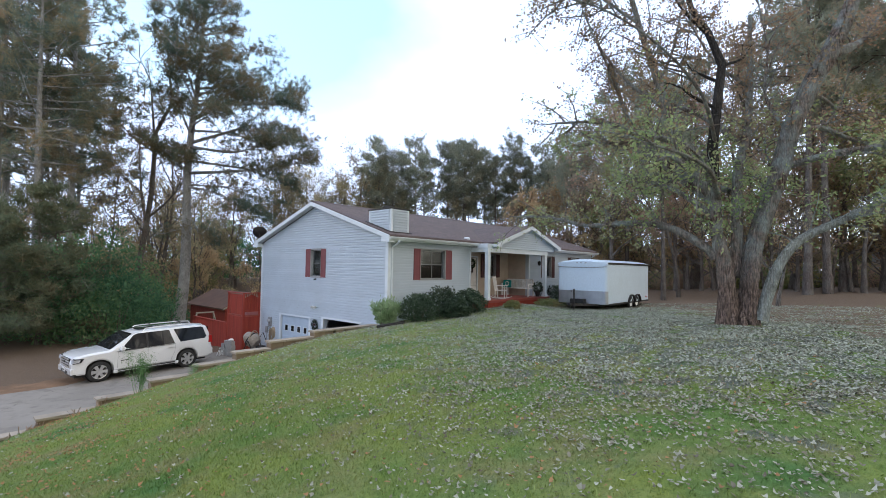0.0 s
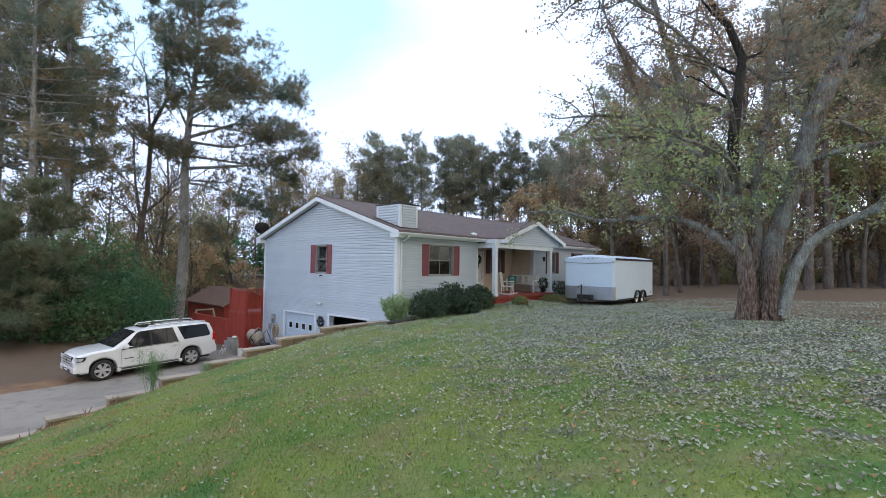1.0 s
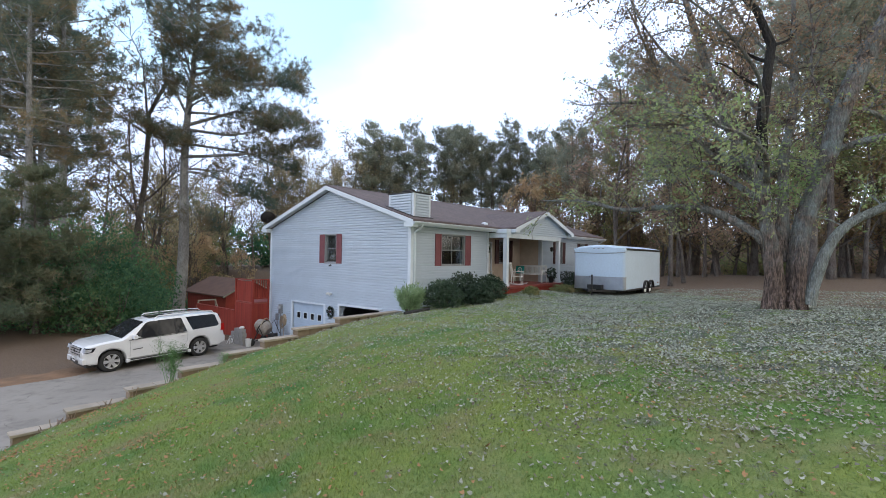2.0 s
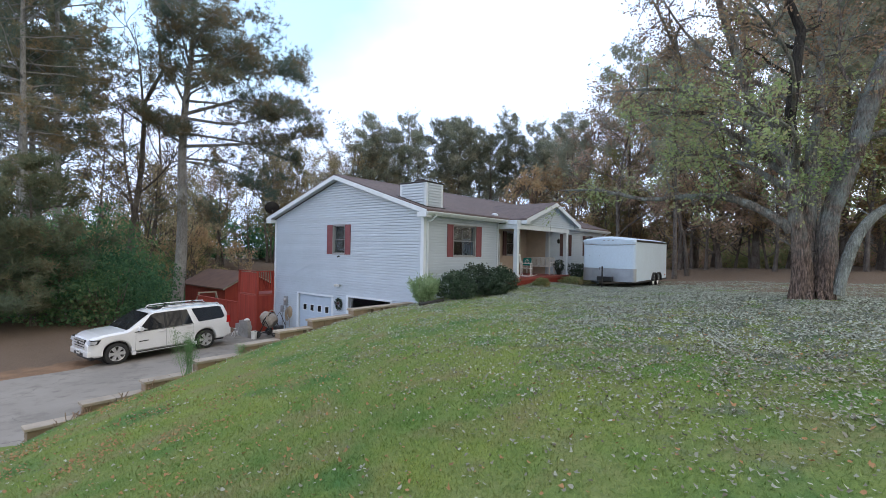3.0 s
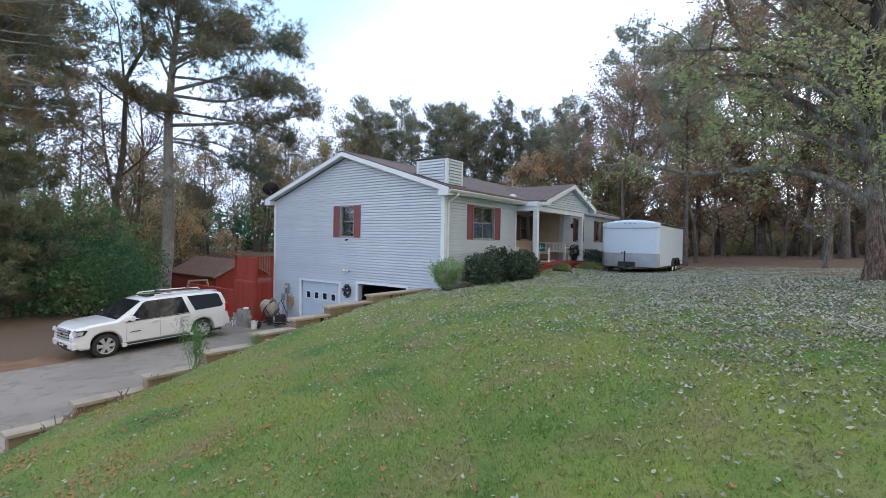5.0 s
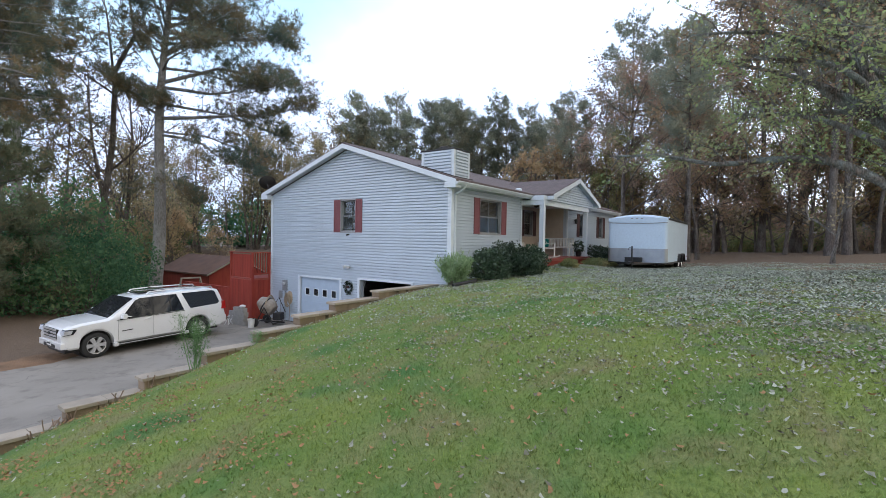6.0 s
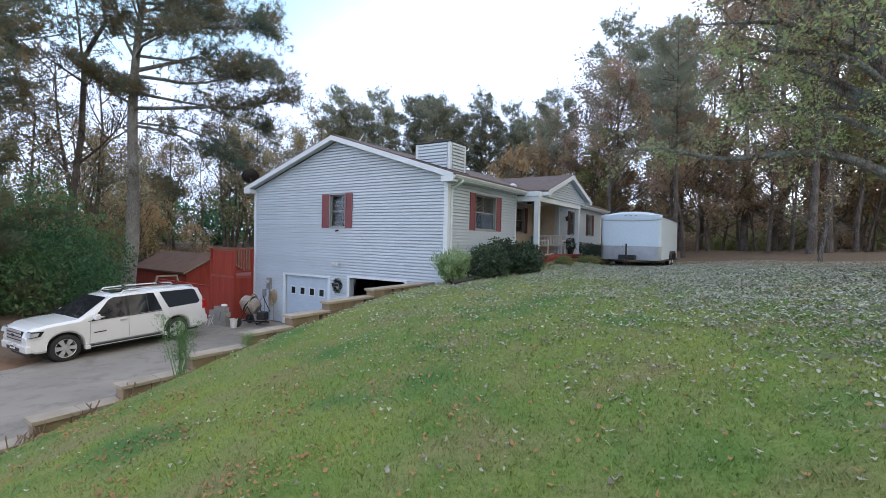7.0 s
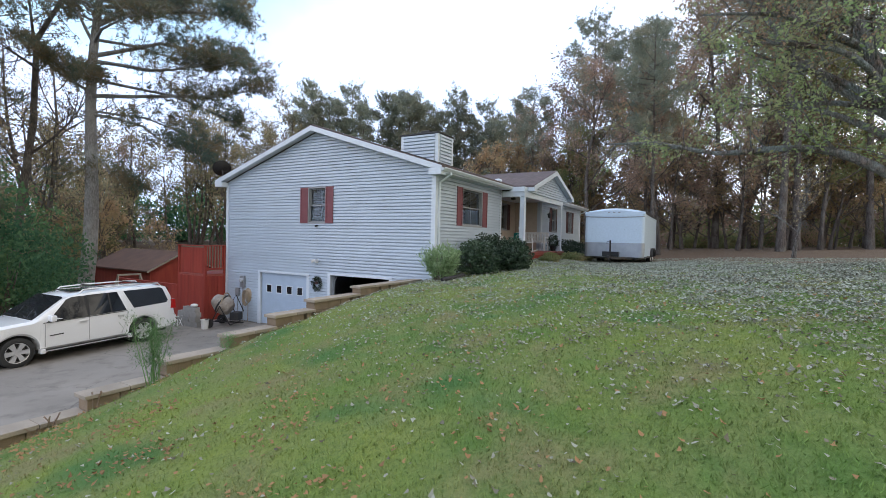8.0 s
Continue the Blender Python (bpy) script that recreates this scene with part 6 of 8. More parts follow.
def pine_parts(seed, H, r0, base, reach, limbs, tufts, blades, length, width, needles, lean=(0, 0), dead=6, puff=1.0, sprigs=True, density=3.0, round_=False, droop=0.0):
    """A tall pine: a bare trunk and layered limbs that end in needle clumps."""
    rnd = random.Random(seed)
    wood = Shape()
    pts = []
    for i in range(13):
        t = i / 12
        pts.append(Vector((lean[0] * t * H + 0.12 * math.sin(3 * t + seed), lean[1] * t * H + 0.12 * math.sin(2.3 * t + 2 * seed), t * H)))
    wood.tube(pts, [r0 * (1.25 if i == 0 else 1 - 0.88 * (i / 12)) for i in range(13)], 10)
    cs, ws = [], []
    for k in range(limbs):
        t = base + (1 - base) * (k + rnd.random()) / limbs
        p, _ = along(pts, min(t, 0.995))
        a = k * 2.4 + rnd.gauss(0, 0.5)
        u = (t - base) / (1 - base)
        if round_:
            L = reach * math.sqrt(max(0.04, 1 - ((u - 0.42) / 0.62) ** 2)) * rnd.uniform(0.7, 1.15)
        else:
            L = reach * (0.75 + 0.7 * u if u < 0.35 else 1.0 - 0.8 * ((u - 0.35) / 0.65) ** 1.5) * rnd.uniform(0.65, 1.2)
        d = Vector((math.cos(a), math.sin(a), -0.05 - droop + 0.6 * u + rnd.gauss(0, 0.1)))
        q = limb(wood, rnd, p, d, L, r0 * (0.26 - 0.17 * u), 0.02, 5, 0.10, 0.03, 5)
        needle_plate(rnd, wood, q, 0.22, L, density, tufts, puff, cs, ws, sprigs)
    for k in range(dead):
        t = rnd.uniform(base * 0.5, base)
        p, _ = along(pts, t)
        a = rnd.uniform(0, 6.28)
        limb(wood, rnd, p, (math.cos(a), math.sin(a), 0.1), rnd.uniform(0.6, 2.2), 0.03, 0.01, 3, 0.2, 0, 4)
    return wood.mesh("pine_trunk", 60), needle_cloud("pine_crown", cs, ws, length, width, blades, needles, seed, 0.9)


def broad_parts(seed, H, r0, fork, spread, leaves, leaf, material, bare=0.0, limbs=6, sides=6, twigs=True):
    """A broadleaved tree: forked limbs, branches, twigs and single leaves."""
    rnd = random.Random(seed)
    wood = Shape()
    stem = [Vector((0, 0, 0))]
    d = Vector((rnd.gauss(0, 0.05), rnd.gauss(0, 0.05), 1))
    for i in range(7):
        d = turned(rnd, d + Vector((0, 0, 0.25)), 0.07)
        stem.append(stem[-1] + d * (H * 0.8 / 7))
    wood.tube(stem, [r0 * (1.3 if i == 0 else 1 - 0.85 * i / 7) for i in range(8)], 8, cap=False)
    tips = []
    for k in range(limbs):
        t = fork + (0.97 - fork) * (k + rnd.random() * 0.8) / limbs
        p, w = along(stem, t)
        a = k * 2.4 + rnd.gauss(0, 0.4)
        up = 0.45 + 0.7 * t
        L = H * spread * (1.15 - 0.65 * t) * rnd.uniform(0.75, 1.2)
        q = limb(wood, rnd, p, (math.cos(a), math.sin(a), up), L, r0 * 0.42 * (1.1 - t * 0.7), 0.03, 5, 0.14, 0.08, sides)
        for j in range(5):
            c, w = along(q, rnd.uniform(0.3, 1.0))
            q2 = limb(wood, rnd, c, turned(rnd, w + Vector((0, 0, 0.2)), 0.55), L * rnd.uniform(0.25, 0.5), 0.035, 0.012, 3, 0.2, 0.05, 4)
            for i in range(4):
                c2, w2 = along(q2, rnd.uniform(0.25, 1.0))
                q3 = limb(wood if twigs else Shape(), rnd, c2, turned(rnd, w2, 0.6), L * rnd.uniform(0.10, 0.24), 0.014, 0.005, 2, 0.25, 0.05, 3)
                tips.append(q3)
    for i in range(10):
        c, w = along(stem, rnd.uniform(0.75, 1.0))
        tips.append(limb(wood, rnd, c, turned(rnd, (0, 0, 1), 0.6), H * 0.08, 0.02, 0.005, 2, 0.2, 0.05, 3))
    rng = np.random.default_rng(seed)
    cs = []
    alive = [q for q in tips if rnd.random() >= bare]
    per = max(1, leaves // max(1, len(alive)))
    for q in alive:
        for i in range(per):
            c, w = along(q, rnd.uniform(0.0, 1.0))
            cs.append(tuple(c))
    cs = np.array(cs) + rng.normal(size=(len(cs), 3)) * H * 0.018
    return wood.mesh("tree_trunk", 60), leaf_cloud("tree_crown", cs, leaf, material, seed)


def bush_mesh(name, seed, lobes, leaves, leaf, material, shell=0.75, aspect=0.55):
    """Leaves in the outer layer of several rounded lobes: (x, y, z, radius, height)."""
    rng = np.random.default_rng(seed)
    cs = []
    tot = sum(l[3] ** 2 for l in lobes)
    for x, y, z, r, h in lobes:
        n = int(leaves * r * r / tot)
        d = rng.normal(size=(n, 3))
        d /= np.linalg.norm(d, axis=1, keepdims=True)
        k = shell + (1.08 - shell) * rng.random((n, 1)) ** 0.7
        wob = 1 + 0.16 * np.sin(d[:, :1] * 7 + seed) * np.sin(d[:, 1:2] * 6 + x) + 0.12 * np.sin(d[:, 2:] * 9 + y)
        q = d * k * wob * np.array([r, r, h])
        q = q[q[:, 2] > -h * 0.85]
        cs.append(q + np.array([x, y, z]))
    return leaf_cloud(name, np.concatenate(cs), leaf, material, seed, 0.0, 0.3, aspect)


def stems_shape(seed, n, r, h):
    rnd = random.Random(seed)
    s = Shape()
    for k in range(n):
        a = rnd.uniform(0, 6.28)
        limb(s, rnd, (0.1 * r * math.cos(a), 0.1 * r * math.sin(a), -0.05), (0.5 * r * math.cos(a), 0.5 * r * math.sin(a), h), h * rnd.uniform(0.6, 0.9), 0.03 * h ** 0.5, 0.01, 4, 0.12, 0.02, 5)
    return s


def shrub(name, label, m, seed, lobes, leaves, leaf, material, group="", aspect=0.55):
    t = thing(name, label, "shrub", m, group)
    r = max(l[3] for l in lobes)
    h = max(l[2] for l in lobes)
    tagged(part("stem", stems_shape(seed, 9, r, h), M_BARK_GREY, t), kind="stuff")
    part("leaves", bush_mesh(name + "_leaves", seed, lobes, leaves, leaf, material, 0.75, aspect), material, t)
    return t


def bark_stem(shape, pts, radii, sides, seed):
    """A thick stem with long rough ridges of bark."""
    vs, fs = [], []
    up = None
    for i, p in enumerate(pts):
        d = (pts[min(i + 1, len(pts) - 1)] - pts[max(i - 1, 0)]).normalized()
        up = d.orthogonal().normalized() if up is None else (up - d * up.dot(d)).normalized()
        side = d.cross(up)
        for k in range(sides):
            a = 2 * math.pi * k / sides
            n = up * math.cos(a) + side * math.sin(a)
            ridge = abs(noise.noise((n.x * 5 + seed, n.y * 5, p.z * 1.9 + n.z))) * 2
            lump = noise.noise((n.x * 1.3, n.y * 1.3 + seed, p.z * 0.7))
            chip = noise.noise((n.x * 9, n.y * 9 + seed, p.z * 5))
            vs.append(p + n * radii[i] * (0.93 + 0.15 * ridge + 0.14 * lump + 0.05 * chip))
    for i in range(len(pts) - 1):
        for k in range(sides):
            a, b = i * sides + k, i * sides + (k + 1) % sides
            fs.append((a, b, b + sides, a + sides))
    shape.put(vs, fs)


# the big maple on the lawn; its limbs lie in the tree's own axes: across, away, up
def maple():
    rnd = random.Random(21)
    base = Vector((1.70, -11.93, gz(1.70, -11.93) - 0.06))
    R, F = Vector((0.668, -0.744, 0)), Vector((0.744, 0.668, 0))

    def at(r, f, u):
        return R * r + F * f + Vector((0, 0, u))
    wood = Shape()
    main = [
        ([(-0.24, 0.05, 0), (-0.27, 0.0, 0.8), (-0.36, 0.0, 1.6), (-0.52, 0.05, 2.6), (-0.52, 0.1, 3.6), (-0.62, 0.2, 4.3)], 0.225, 0.12, 0.20, 0.15),
        ([(0.22, -0.05, 0), (0.25, -0.05, 0.8), (0.34, 0.0, 1.5), (0.56, 0.1, 2.3), (1.05, 0.0, 3.8), (1.35, -0.1, 5.1), (1.85, -0.1, 6.3), (2.45, -0.1, 7.3), (3.05, -0.1, 8.6), (3.7, 0.1, 10.4)], 0.225, 0.13, 0.20, 0.225),
        ([(0.10, 0.25, 1.3), (0.22, 0.35, 2.4), (0.30, 0.45, 4.1), (0.75, 0.7, 5.3), (1.1, 1.1, 6.8), (1.4, 1.5, 9.2)], 0.17, 0.05, 0.13, 0.10),
        ([(0.46, -0.2, 0.2), (0.62, -0.25, 0.9), (0.92, -0.3, 1.7), (1.45, -0.3, 2.3), (2.45, -0.35, 2.8), (3.9, -0.4, 3.5), (5.6, -0.2, 4.3)], 0.15, 0.04, 0.12, 0.09),
        ([(-0.52, 0.1, 1.8), (-0.75, 0.2, 2.1), (-1.45, 0.9, 2.7), (-2.2, 1.6, 2.85), (-3.2, 2.6, 2.85), (-4.2, 3.5, 3.2), (-5.4, 4.4, 3.3)], 0.12, 0.025, 0.09, 0.06),
        ([(-0.5, 0.1, 3.2), (-0.9, 0.2, 4.0), (-1.35, 0.4, 5.1), (-1.85, 0.5, 6.7), (-2.35, 0.6, 8.4), (-2.7, 0.7, 10.0)], 0.14, 0.05, 0.12, 0.10),
        ([(-0.6, 0.2, 4.4), (-1.2, 0.4, 4.9), (-2.1, 0.5, 5.2), (-3.3, 0.7, 5.6), (-4.6, 1.2, 5.7)], 0.10, 0.03, 0.08, 0.06),
        ([(-0.5, 0.1, 3.2), (-1.2, 1.2, 4.4), (-1.9, 2.2, 6.0), (-2.3, 2.6, 7.6), (-2.9, 3.0, 9.4)], 0.10, 0.03, 0.08, 0.06),
        ([(1.1, 0.0, 4.2), (2.2, -0.6, 4.5), (3.4, -1.3, 4.6), (4.8, -1.8, 5.0)], 0.10, 0.03, 0.08, 0.06),
        ([(0.7, 0.9, 5.2), (0.2, 2.2, 6.4), (-0.6, 3.6, 7.4), (-1.4, 4.8, 8.6)], 0.10, 0.03, 0.08, 0.06),
        ([(2.3, -0.1, 7.2), (3.4, 0.4, 7.7), (4.6, 1.2, 8.4), (5.6, 1.8, 9.4)], 0.14, 0.04, 0.12, 0.08),
        ([(-0.5, 0.1, 4.9), (-1.4, -0.9, 5.8), (-2.6, -1.3, 6.8), (-3.9, -1.4, 7.6), (-5.0, -1.3, 8.0)], 0.05, 0.014, 0.04, 0.028),
        ([(-0.5, 0.1, 3.4), (-1.3, 1.2, 4.6), (-2.2, 2.3, 5.4), (-3.1, 3.2, 6.0)], 0.09, 0.02, 0.07, 0.05),
        ([(-0.8, 0.2, 3.9), (-1.8, 0.3, 4.7), (-2.8, 0.7, 5.0), (-3.7, 1.1, 5.1)], 0.09, 0.02, 0.07, 0.05),
        ([(-0.4, 0.3, 2.9), (-0.8, 1.5, 3.8), (-1.3, 2.6, 4.3), (-1.8, 3.7, 4.4)], 0.09, 0.02, 0.07, 0.05),
        ([(-0.5, 0.0, 3.4), (-1.3, -1.0, 3.9), (-2.4, -1.8, 4.1), (-3.6, -2.4, 4.2)], 0.08, 0.02, 0.06, 0.04),
        ([(0.9, 0.1, 3.5), (1.6, 1.2, 4.0), (2.4, 2.4, 4.4), (3.2, 3.6, 4.6)], 0.09, 0.02, 0.07, 0.05),
        ([(1.3, -0.1, 5.0), (2.6, 0.5, 5.5), (4.0, 1.0, 5.3), (5.8, 1.3, 5.0)], 0.09, 0.02, 0.07, 0.05),
        ([(2.4, -0.3, 2.8), (3.6, -0.9, 3.1), (5.0, -1.3, 2.9), (6.2, -1.5, 3.0)], 0.08, 0.02, 0.06, 0.04),
        ([(1.8, 0.0, 6.2), (3.0, 0.9, 6.5), (4.4, 1.8, 6.4), (5.6, 2.4, 6.8)], 0.09, 0.02, 0.07, 0.05),
        ([(-1.85, 0.5, 6.7), (-1.3, 0.9, 7.6), (-0.9, 1.2, 8.8), (-0.6, 1.4, 10.0)], 0.05, 0.014, 0.04, 0.03),
        ([(-2.35, 0.6, 8.4), (-3.1, 0.9, 9.2), (-3.9, 1.0, 10.2)], 0.045, 0.014, 0.04, 0.03),
        ([(1.1, 1.1, 6.8), (0.4, 1.6, 7.8), (-0.2, 1.9, 9.2), (-0.4, 2.1, 10.4)], 0.05, 0.014, 0.04, 0.03),
        ([(-1.6, 0.5, 5.9), (-2.6, 0.9, 6.9), (-3.3, 1.3, 8.2), (-3.7, 1.5, 9.4)], 0.05, 0.014, 0.04, 0.03),
        ([(1.4, 0.0, 5.2), (1.2, 0.6, 6.4), (1.5, 0.9, 7.8), (1.3, 1.0, 9.4)], 0.06, 0.014, 0.045, 0.03),
        ([(0.3, 0.5, 3.6), (-0.2, 1.8, 4.2), (-0.8, 3.2, 4.5), (-1.2, 4.6, 4.8)], 0.09, 0.02, 0.07, 0.05),
    ]
    tips = []
    trunk, pale = wood, Shape()
    for pts, r0, r1, ra, rb in main:
        wood = pale if pts[0][0] == 0.46 else trunk
        q = [at(*p) for p in pts]
        n = len(q)
        fine = []
        for i in range(n - 1):
            steps = 9 if r0 > 0.2 and q[i].z < 5 else 3
            p0, p3 = q[max(i - 1, 0)], q[min(i + 2, n - 1)]
            for k in range(steps):
                t = k / steps
                m1, m2 = (q[i + 1] - p0) * 0.5, (p3 - q[i]) * 0.5
                fine.append(q[i] * (2 * t ** 3 - 3 * t ** 2 + 1) + m1 * (t ** 3 - 2 * t ** 2 + t) + q[i + 1] * (3 * t ** 2 - 2 * t ** 3) + m2 * (t ** 3 - t ** 2))
        fine.append(q[-1])
        m = len(fine)
        run = [0.0]
        for a, b in zip(fine, fine[1:]):
            run.append(run[-1] + (b - a).length)
        total = run[-1]
        radii = []
        for s in run:
            t = s / total
            radii.append(r0 + (ra - r0) * t / 0.3 if t < 0.3 else ra + (rb - ra) * (t - 0.3) / 0.3 if t < 0.6 else rb + (r1 - rb) * (t - 0.6) / 0.4)
        radii = [r * (1 + 0.42 * math.exp(-max(q_.z, 0) / 0.22)) for r, q_ in zip(radii, fine)]
        if r0 > 0.2:
            bark_stem(wood, fine, radii, 36, n + r0)
        else:
            wood.tube(fine, radii, 9, wobble=0.16, rnd=rnd)
        for k in range(int(total * 3.4)):
            s = rnd.uniform(0.30, 1.0)
            c, w = along(fine, s)
            if c.z < 1.9:
                continue
            L = rnd.uniform(0.7, 2.0) * (1.15 - 0.5 * s)
            d = turned(rnd, w * 0.7 + Vector((0, 0, 0.1)), 0.65)
            q2 = limb(wood, rnd, c, d, L, 0.026, 0.009, 4, 0.16, 0.0, 4)
            for j in range(6):
                c2, w2 = along(q2, rnd.uniform(0.2, 1.0))
                tips.append(limb(wood, rnd, c2, turned(rnd, w2, 0.6), rnd.uniform(0.3, 0.8), 0.008, 0.003, 2, 0.22, 0.0, 3))
    wood = trunk
    # the dark leader on the first stem
    dark = Shape()
    q = [at(*v) for v in [(-0.54, 0.12, 3.7), (-0.55, 0.15, 4.8), (-0.40, 0.15, 6.1), (-0.25, 0.2, 7.1), (-0.55, 0.3, 8.0), (-0.95, 0.4, 8.7), (-1.4, 0.3, 10.2)]]
    bark_stem(dark, [a.lerp(b, k / 5) for a, b in zip(q, q[1:]) for k in range(5)], [0.13 - 0.08 * (i / 29) ** 2 for i in range(30)], 14, 3.1)
    for z, r, f, n in ((5.9, -1.0, 0.2, 1.8), (7.0, 0.9, 0.2, 1.6), (7.9, -0.9, -0.4, 1.9), (6.6, -0.8, 0.5, 1.4), (8.4, 0.7, 0.3, 1.5)):
        c = min((along(q, k / 60)[0] for k in range(61)), key=lambda v: abs(v.z - z))
        q2 = limb(dark, rnd, c, R * r + F * f + Vector((0, 0, 0.6)), n, 0.05, 0.012, 5, 0.15, 0.02, 6)
        for j in range(12):
            c2, w2 = along(q2, rnd.uniform(0.25, 1.0))
            tips.append(limb(dark, rnd, c2, turned(rnd, w2, 0.6), rnd.uniform(0.4, 0.9), 0.009, 0.003, 3, 0.22, 0.0, 3))
    # root flare
    for k in range(9):
        a = k * 0.7 + 0.2
        wood.tube([Vector((0.26 * math.cos(a), 0.24 * math.sin(a), 0.40)), Vector((0.36 * math.cos(a), 0.34 * math.sin(a), 0.12)), Vector((0.47 * math.cos(a), 0.45 * math.sin(a), -0.06))], [0.04, 0.08, 0.04], 7)
    cs, dry = [], []
    for q in tips:
        high = q[0].z > 5.6 + rnd.gauss(0, 0.8)
        if rnd.random() < (0.12 if high else 0.18):
            continue
        for i in range(rnd.randint(9, 17) if high else rnd.randint(8, 18)):
            c, w = along(q, rnd.uniform(0.1, 1.0))
            (dry if high else cs).append((c.x + rnd.gauss(0, 0.10), c.y + rnd.gauss(0, 0.10), c.z + rnd.gauss(-0.02, 0.09)))
    t = thing("maple_tree", "old multi-stemmed maple with rough bark and thinning autumn leaves", "tree", Matrix.Translation(base))
    part("trunk", wood, M_BARK_MAPLE, t, "rough grey-brown bark with pale lichen", smooth=60)
    part("pale_limb", pale, M_BARK_LICHEN, t, "low limb grown over with pale lichen", smooth=60)
    part("dark_limb", dark, M_BARK_DARK, t, "very dark bark")
    part("crown", leaf_cloud("maple_crown", cs, 0.052, M_LEAF_MAPLE, 7, 0.2), M_LEAF_MAPLE, t, "thinning yellow-green leaves")
    part("upper_crown", leaf_cloud("maple_upper_crown", dry, 0.046, M_LEAF_DRY, 8, 0.2), M_LEAF_DRY, t, "sparse dry brown leaves")


maple()


def plant_tree(made, name, label, x, y, turn=0.0, scale=1.0, group="", sink=0.1):
    """A copy of a tree kept in made, set on the ground."""
    wood, bark, crown = made
    m = Matrix.Translation((x, y, gz(x, y) - sink)) @ Euler((0, 0, turn)).to_matrix().to_4x4() @ Matrix.Scale(scale, 4)
    t = thing(name, label, "tree", m, group)
    part("trunk", wood, bark, t)
    part("crown", crown, None, t)
    return t


# the big pine by the drive; limbs given as across, away, up
def lead_pine():
    rnd = random.Random(4)
    base = Vector((0.8, 25.5, gz(0.8, 25.5) - 0.1))
    R, F = Vector((0.62, -0.785, 0)), Vector((0.785, 0.62, 0))
    wood = Shape()
    H = 28.0
    stem = [R * (0.042 * z + 0.15 * math.sin(z * 0.35)) + F * (0.1 * math.sin(z * 0.3)) + Vector((0, 0, z)) for z in [H * i / 16 for i in range(17)]]
    wood.tube(stem, [0.52 if i == 0 else 0.43 * (1 - 0.9 * (i / 16) ** 1.2) for i in range(17)], 14, wobble=0.06, rnd=rnd)
    zb = base.z
    cs, ws = [], []

    def branch(z, pts, r, s0, density=4.2, tufts=4, full=1.35):
        p, _ = along(stem, (z - zb) / H)
        q = [p] + [p + R * a + F * f + Vector((0, 0, u - z)) for a, f, u in pts]
        fine = []
        for a, b in zip(q, q[1:]):
            fine += [a, a.lerp(b, 0.5) + Vector((rnd.gauss(0, 0.08), rnd.gauss(0, 0.08), rnd.gauss(0, 0.08)))]
        fine.append(q[-1])
        n = len(fine)
        wood.tube(fine, [r + (0.02 - r) * i / (n - 1) for i in range(n)], 6, cap=False)
        L = sum((b - a).length for a, b in zip(fine, fine[1:]))
        needle_plate(rnd, wood, fine, s0 * 0.40, L, density * full, tufts, 1.5, cs, ws)

    branch(11.8, [(4.8, -1.0, 11.8), (7.6, -1.2, 11.9), (10.3, -1.2, 12.5)], 0.13, 0.45, 6)
    branch(12.8, [(4.0, 1.0, 12.4), (7.0, 1.6, 11.4), (8.0, 1.8, 10.8)], 0.10, 0.40)
    branch(13.9, [(4.0, -1.8, 13.0), (6.5, -2.4, 13.2), (8.6, -2.6, 13.4)], 0.12, 0.35, 5.5)
    branch(14.2, [(3.6, 0.4, 15.4), (7.0, 0.4, 15.0), (9.2, 0.6, 14.2)], 0.14, 0.35, 5.5)
    branch(16.0, [(3.4, -0.6, 17.0), (6.9, -0.8, 17.0), (8.6, -1.0, 16.6)], 0.13, 0.30, 5.5)
    branch(17.2, [(3.8, 1.2, 17.8), (6.4, 1.6, 18.2), (8.0, 1.6, 18.4)], 0.12, 0.30, 5)
    branch(15.2, [(3.0, 2.6, 15.4), (5.8, 4.4, 15.6)], 0.10, 0.35)
    branch(15.0, [(2.6, -2.8, 15.2), (5.0, -4.8, 15.0)], 0.10, 0.35)
    branch(10.7, [(3.2, -0.6, 10.0), (5.2, -0.8, 8.8), (7.4, -0.8, 7.9)], 0.10, 0.30, 6)
    branch(10.9, [(2.6, 1.2, 10.9), (4.6, 2.0, 10.2), (6.2, 2.4, 9.6)], 0.08, 0.40)
    branch(8.6, [(1.3, -0.5, 7.1), (3.1, -0.8, 6.1)], 0.07, 0.35, 6)
    branch(7.2, [(-0.6, -0.6, 7.2), (-1.3, -0.9, 6.9)], 0.04, 0.30, 5, 3)
    branch(12.0, [(-1.6, -0.8, 13.1), (-3.0, -1.3, 14.6)], 0.10, 0.15, 6, 4)
    branch(12.6, [(-0.6, -1.6, 13.0), (-1.2, -3.0, 13.3)], 0.09, 0.15, 6, 4)
    branch(12.4, [(0.6, -1.5, 12.6), (1.4, -2.6, 12.2)], 0.08, 0.15, 6, 4)
    branch(13.2, [(-1.4, 1.5, 13.8), (-2.6, 2.8, 14.2)], 0.09, 0.25, 7)
    branch(14.9, [(-0.7, -0.1, 16.4), (-1.1, -0.2, 18.2), (-1.3, -0.2, 20.4)], 0.11, 0.60, 5)
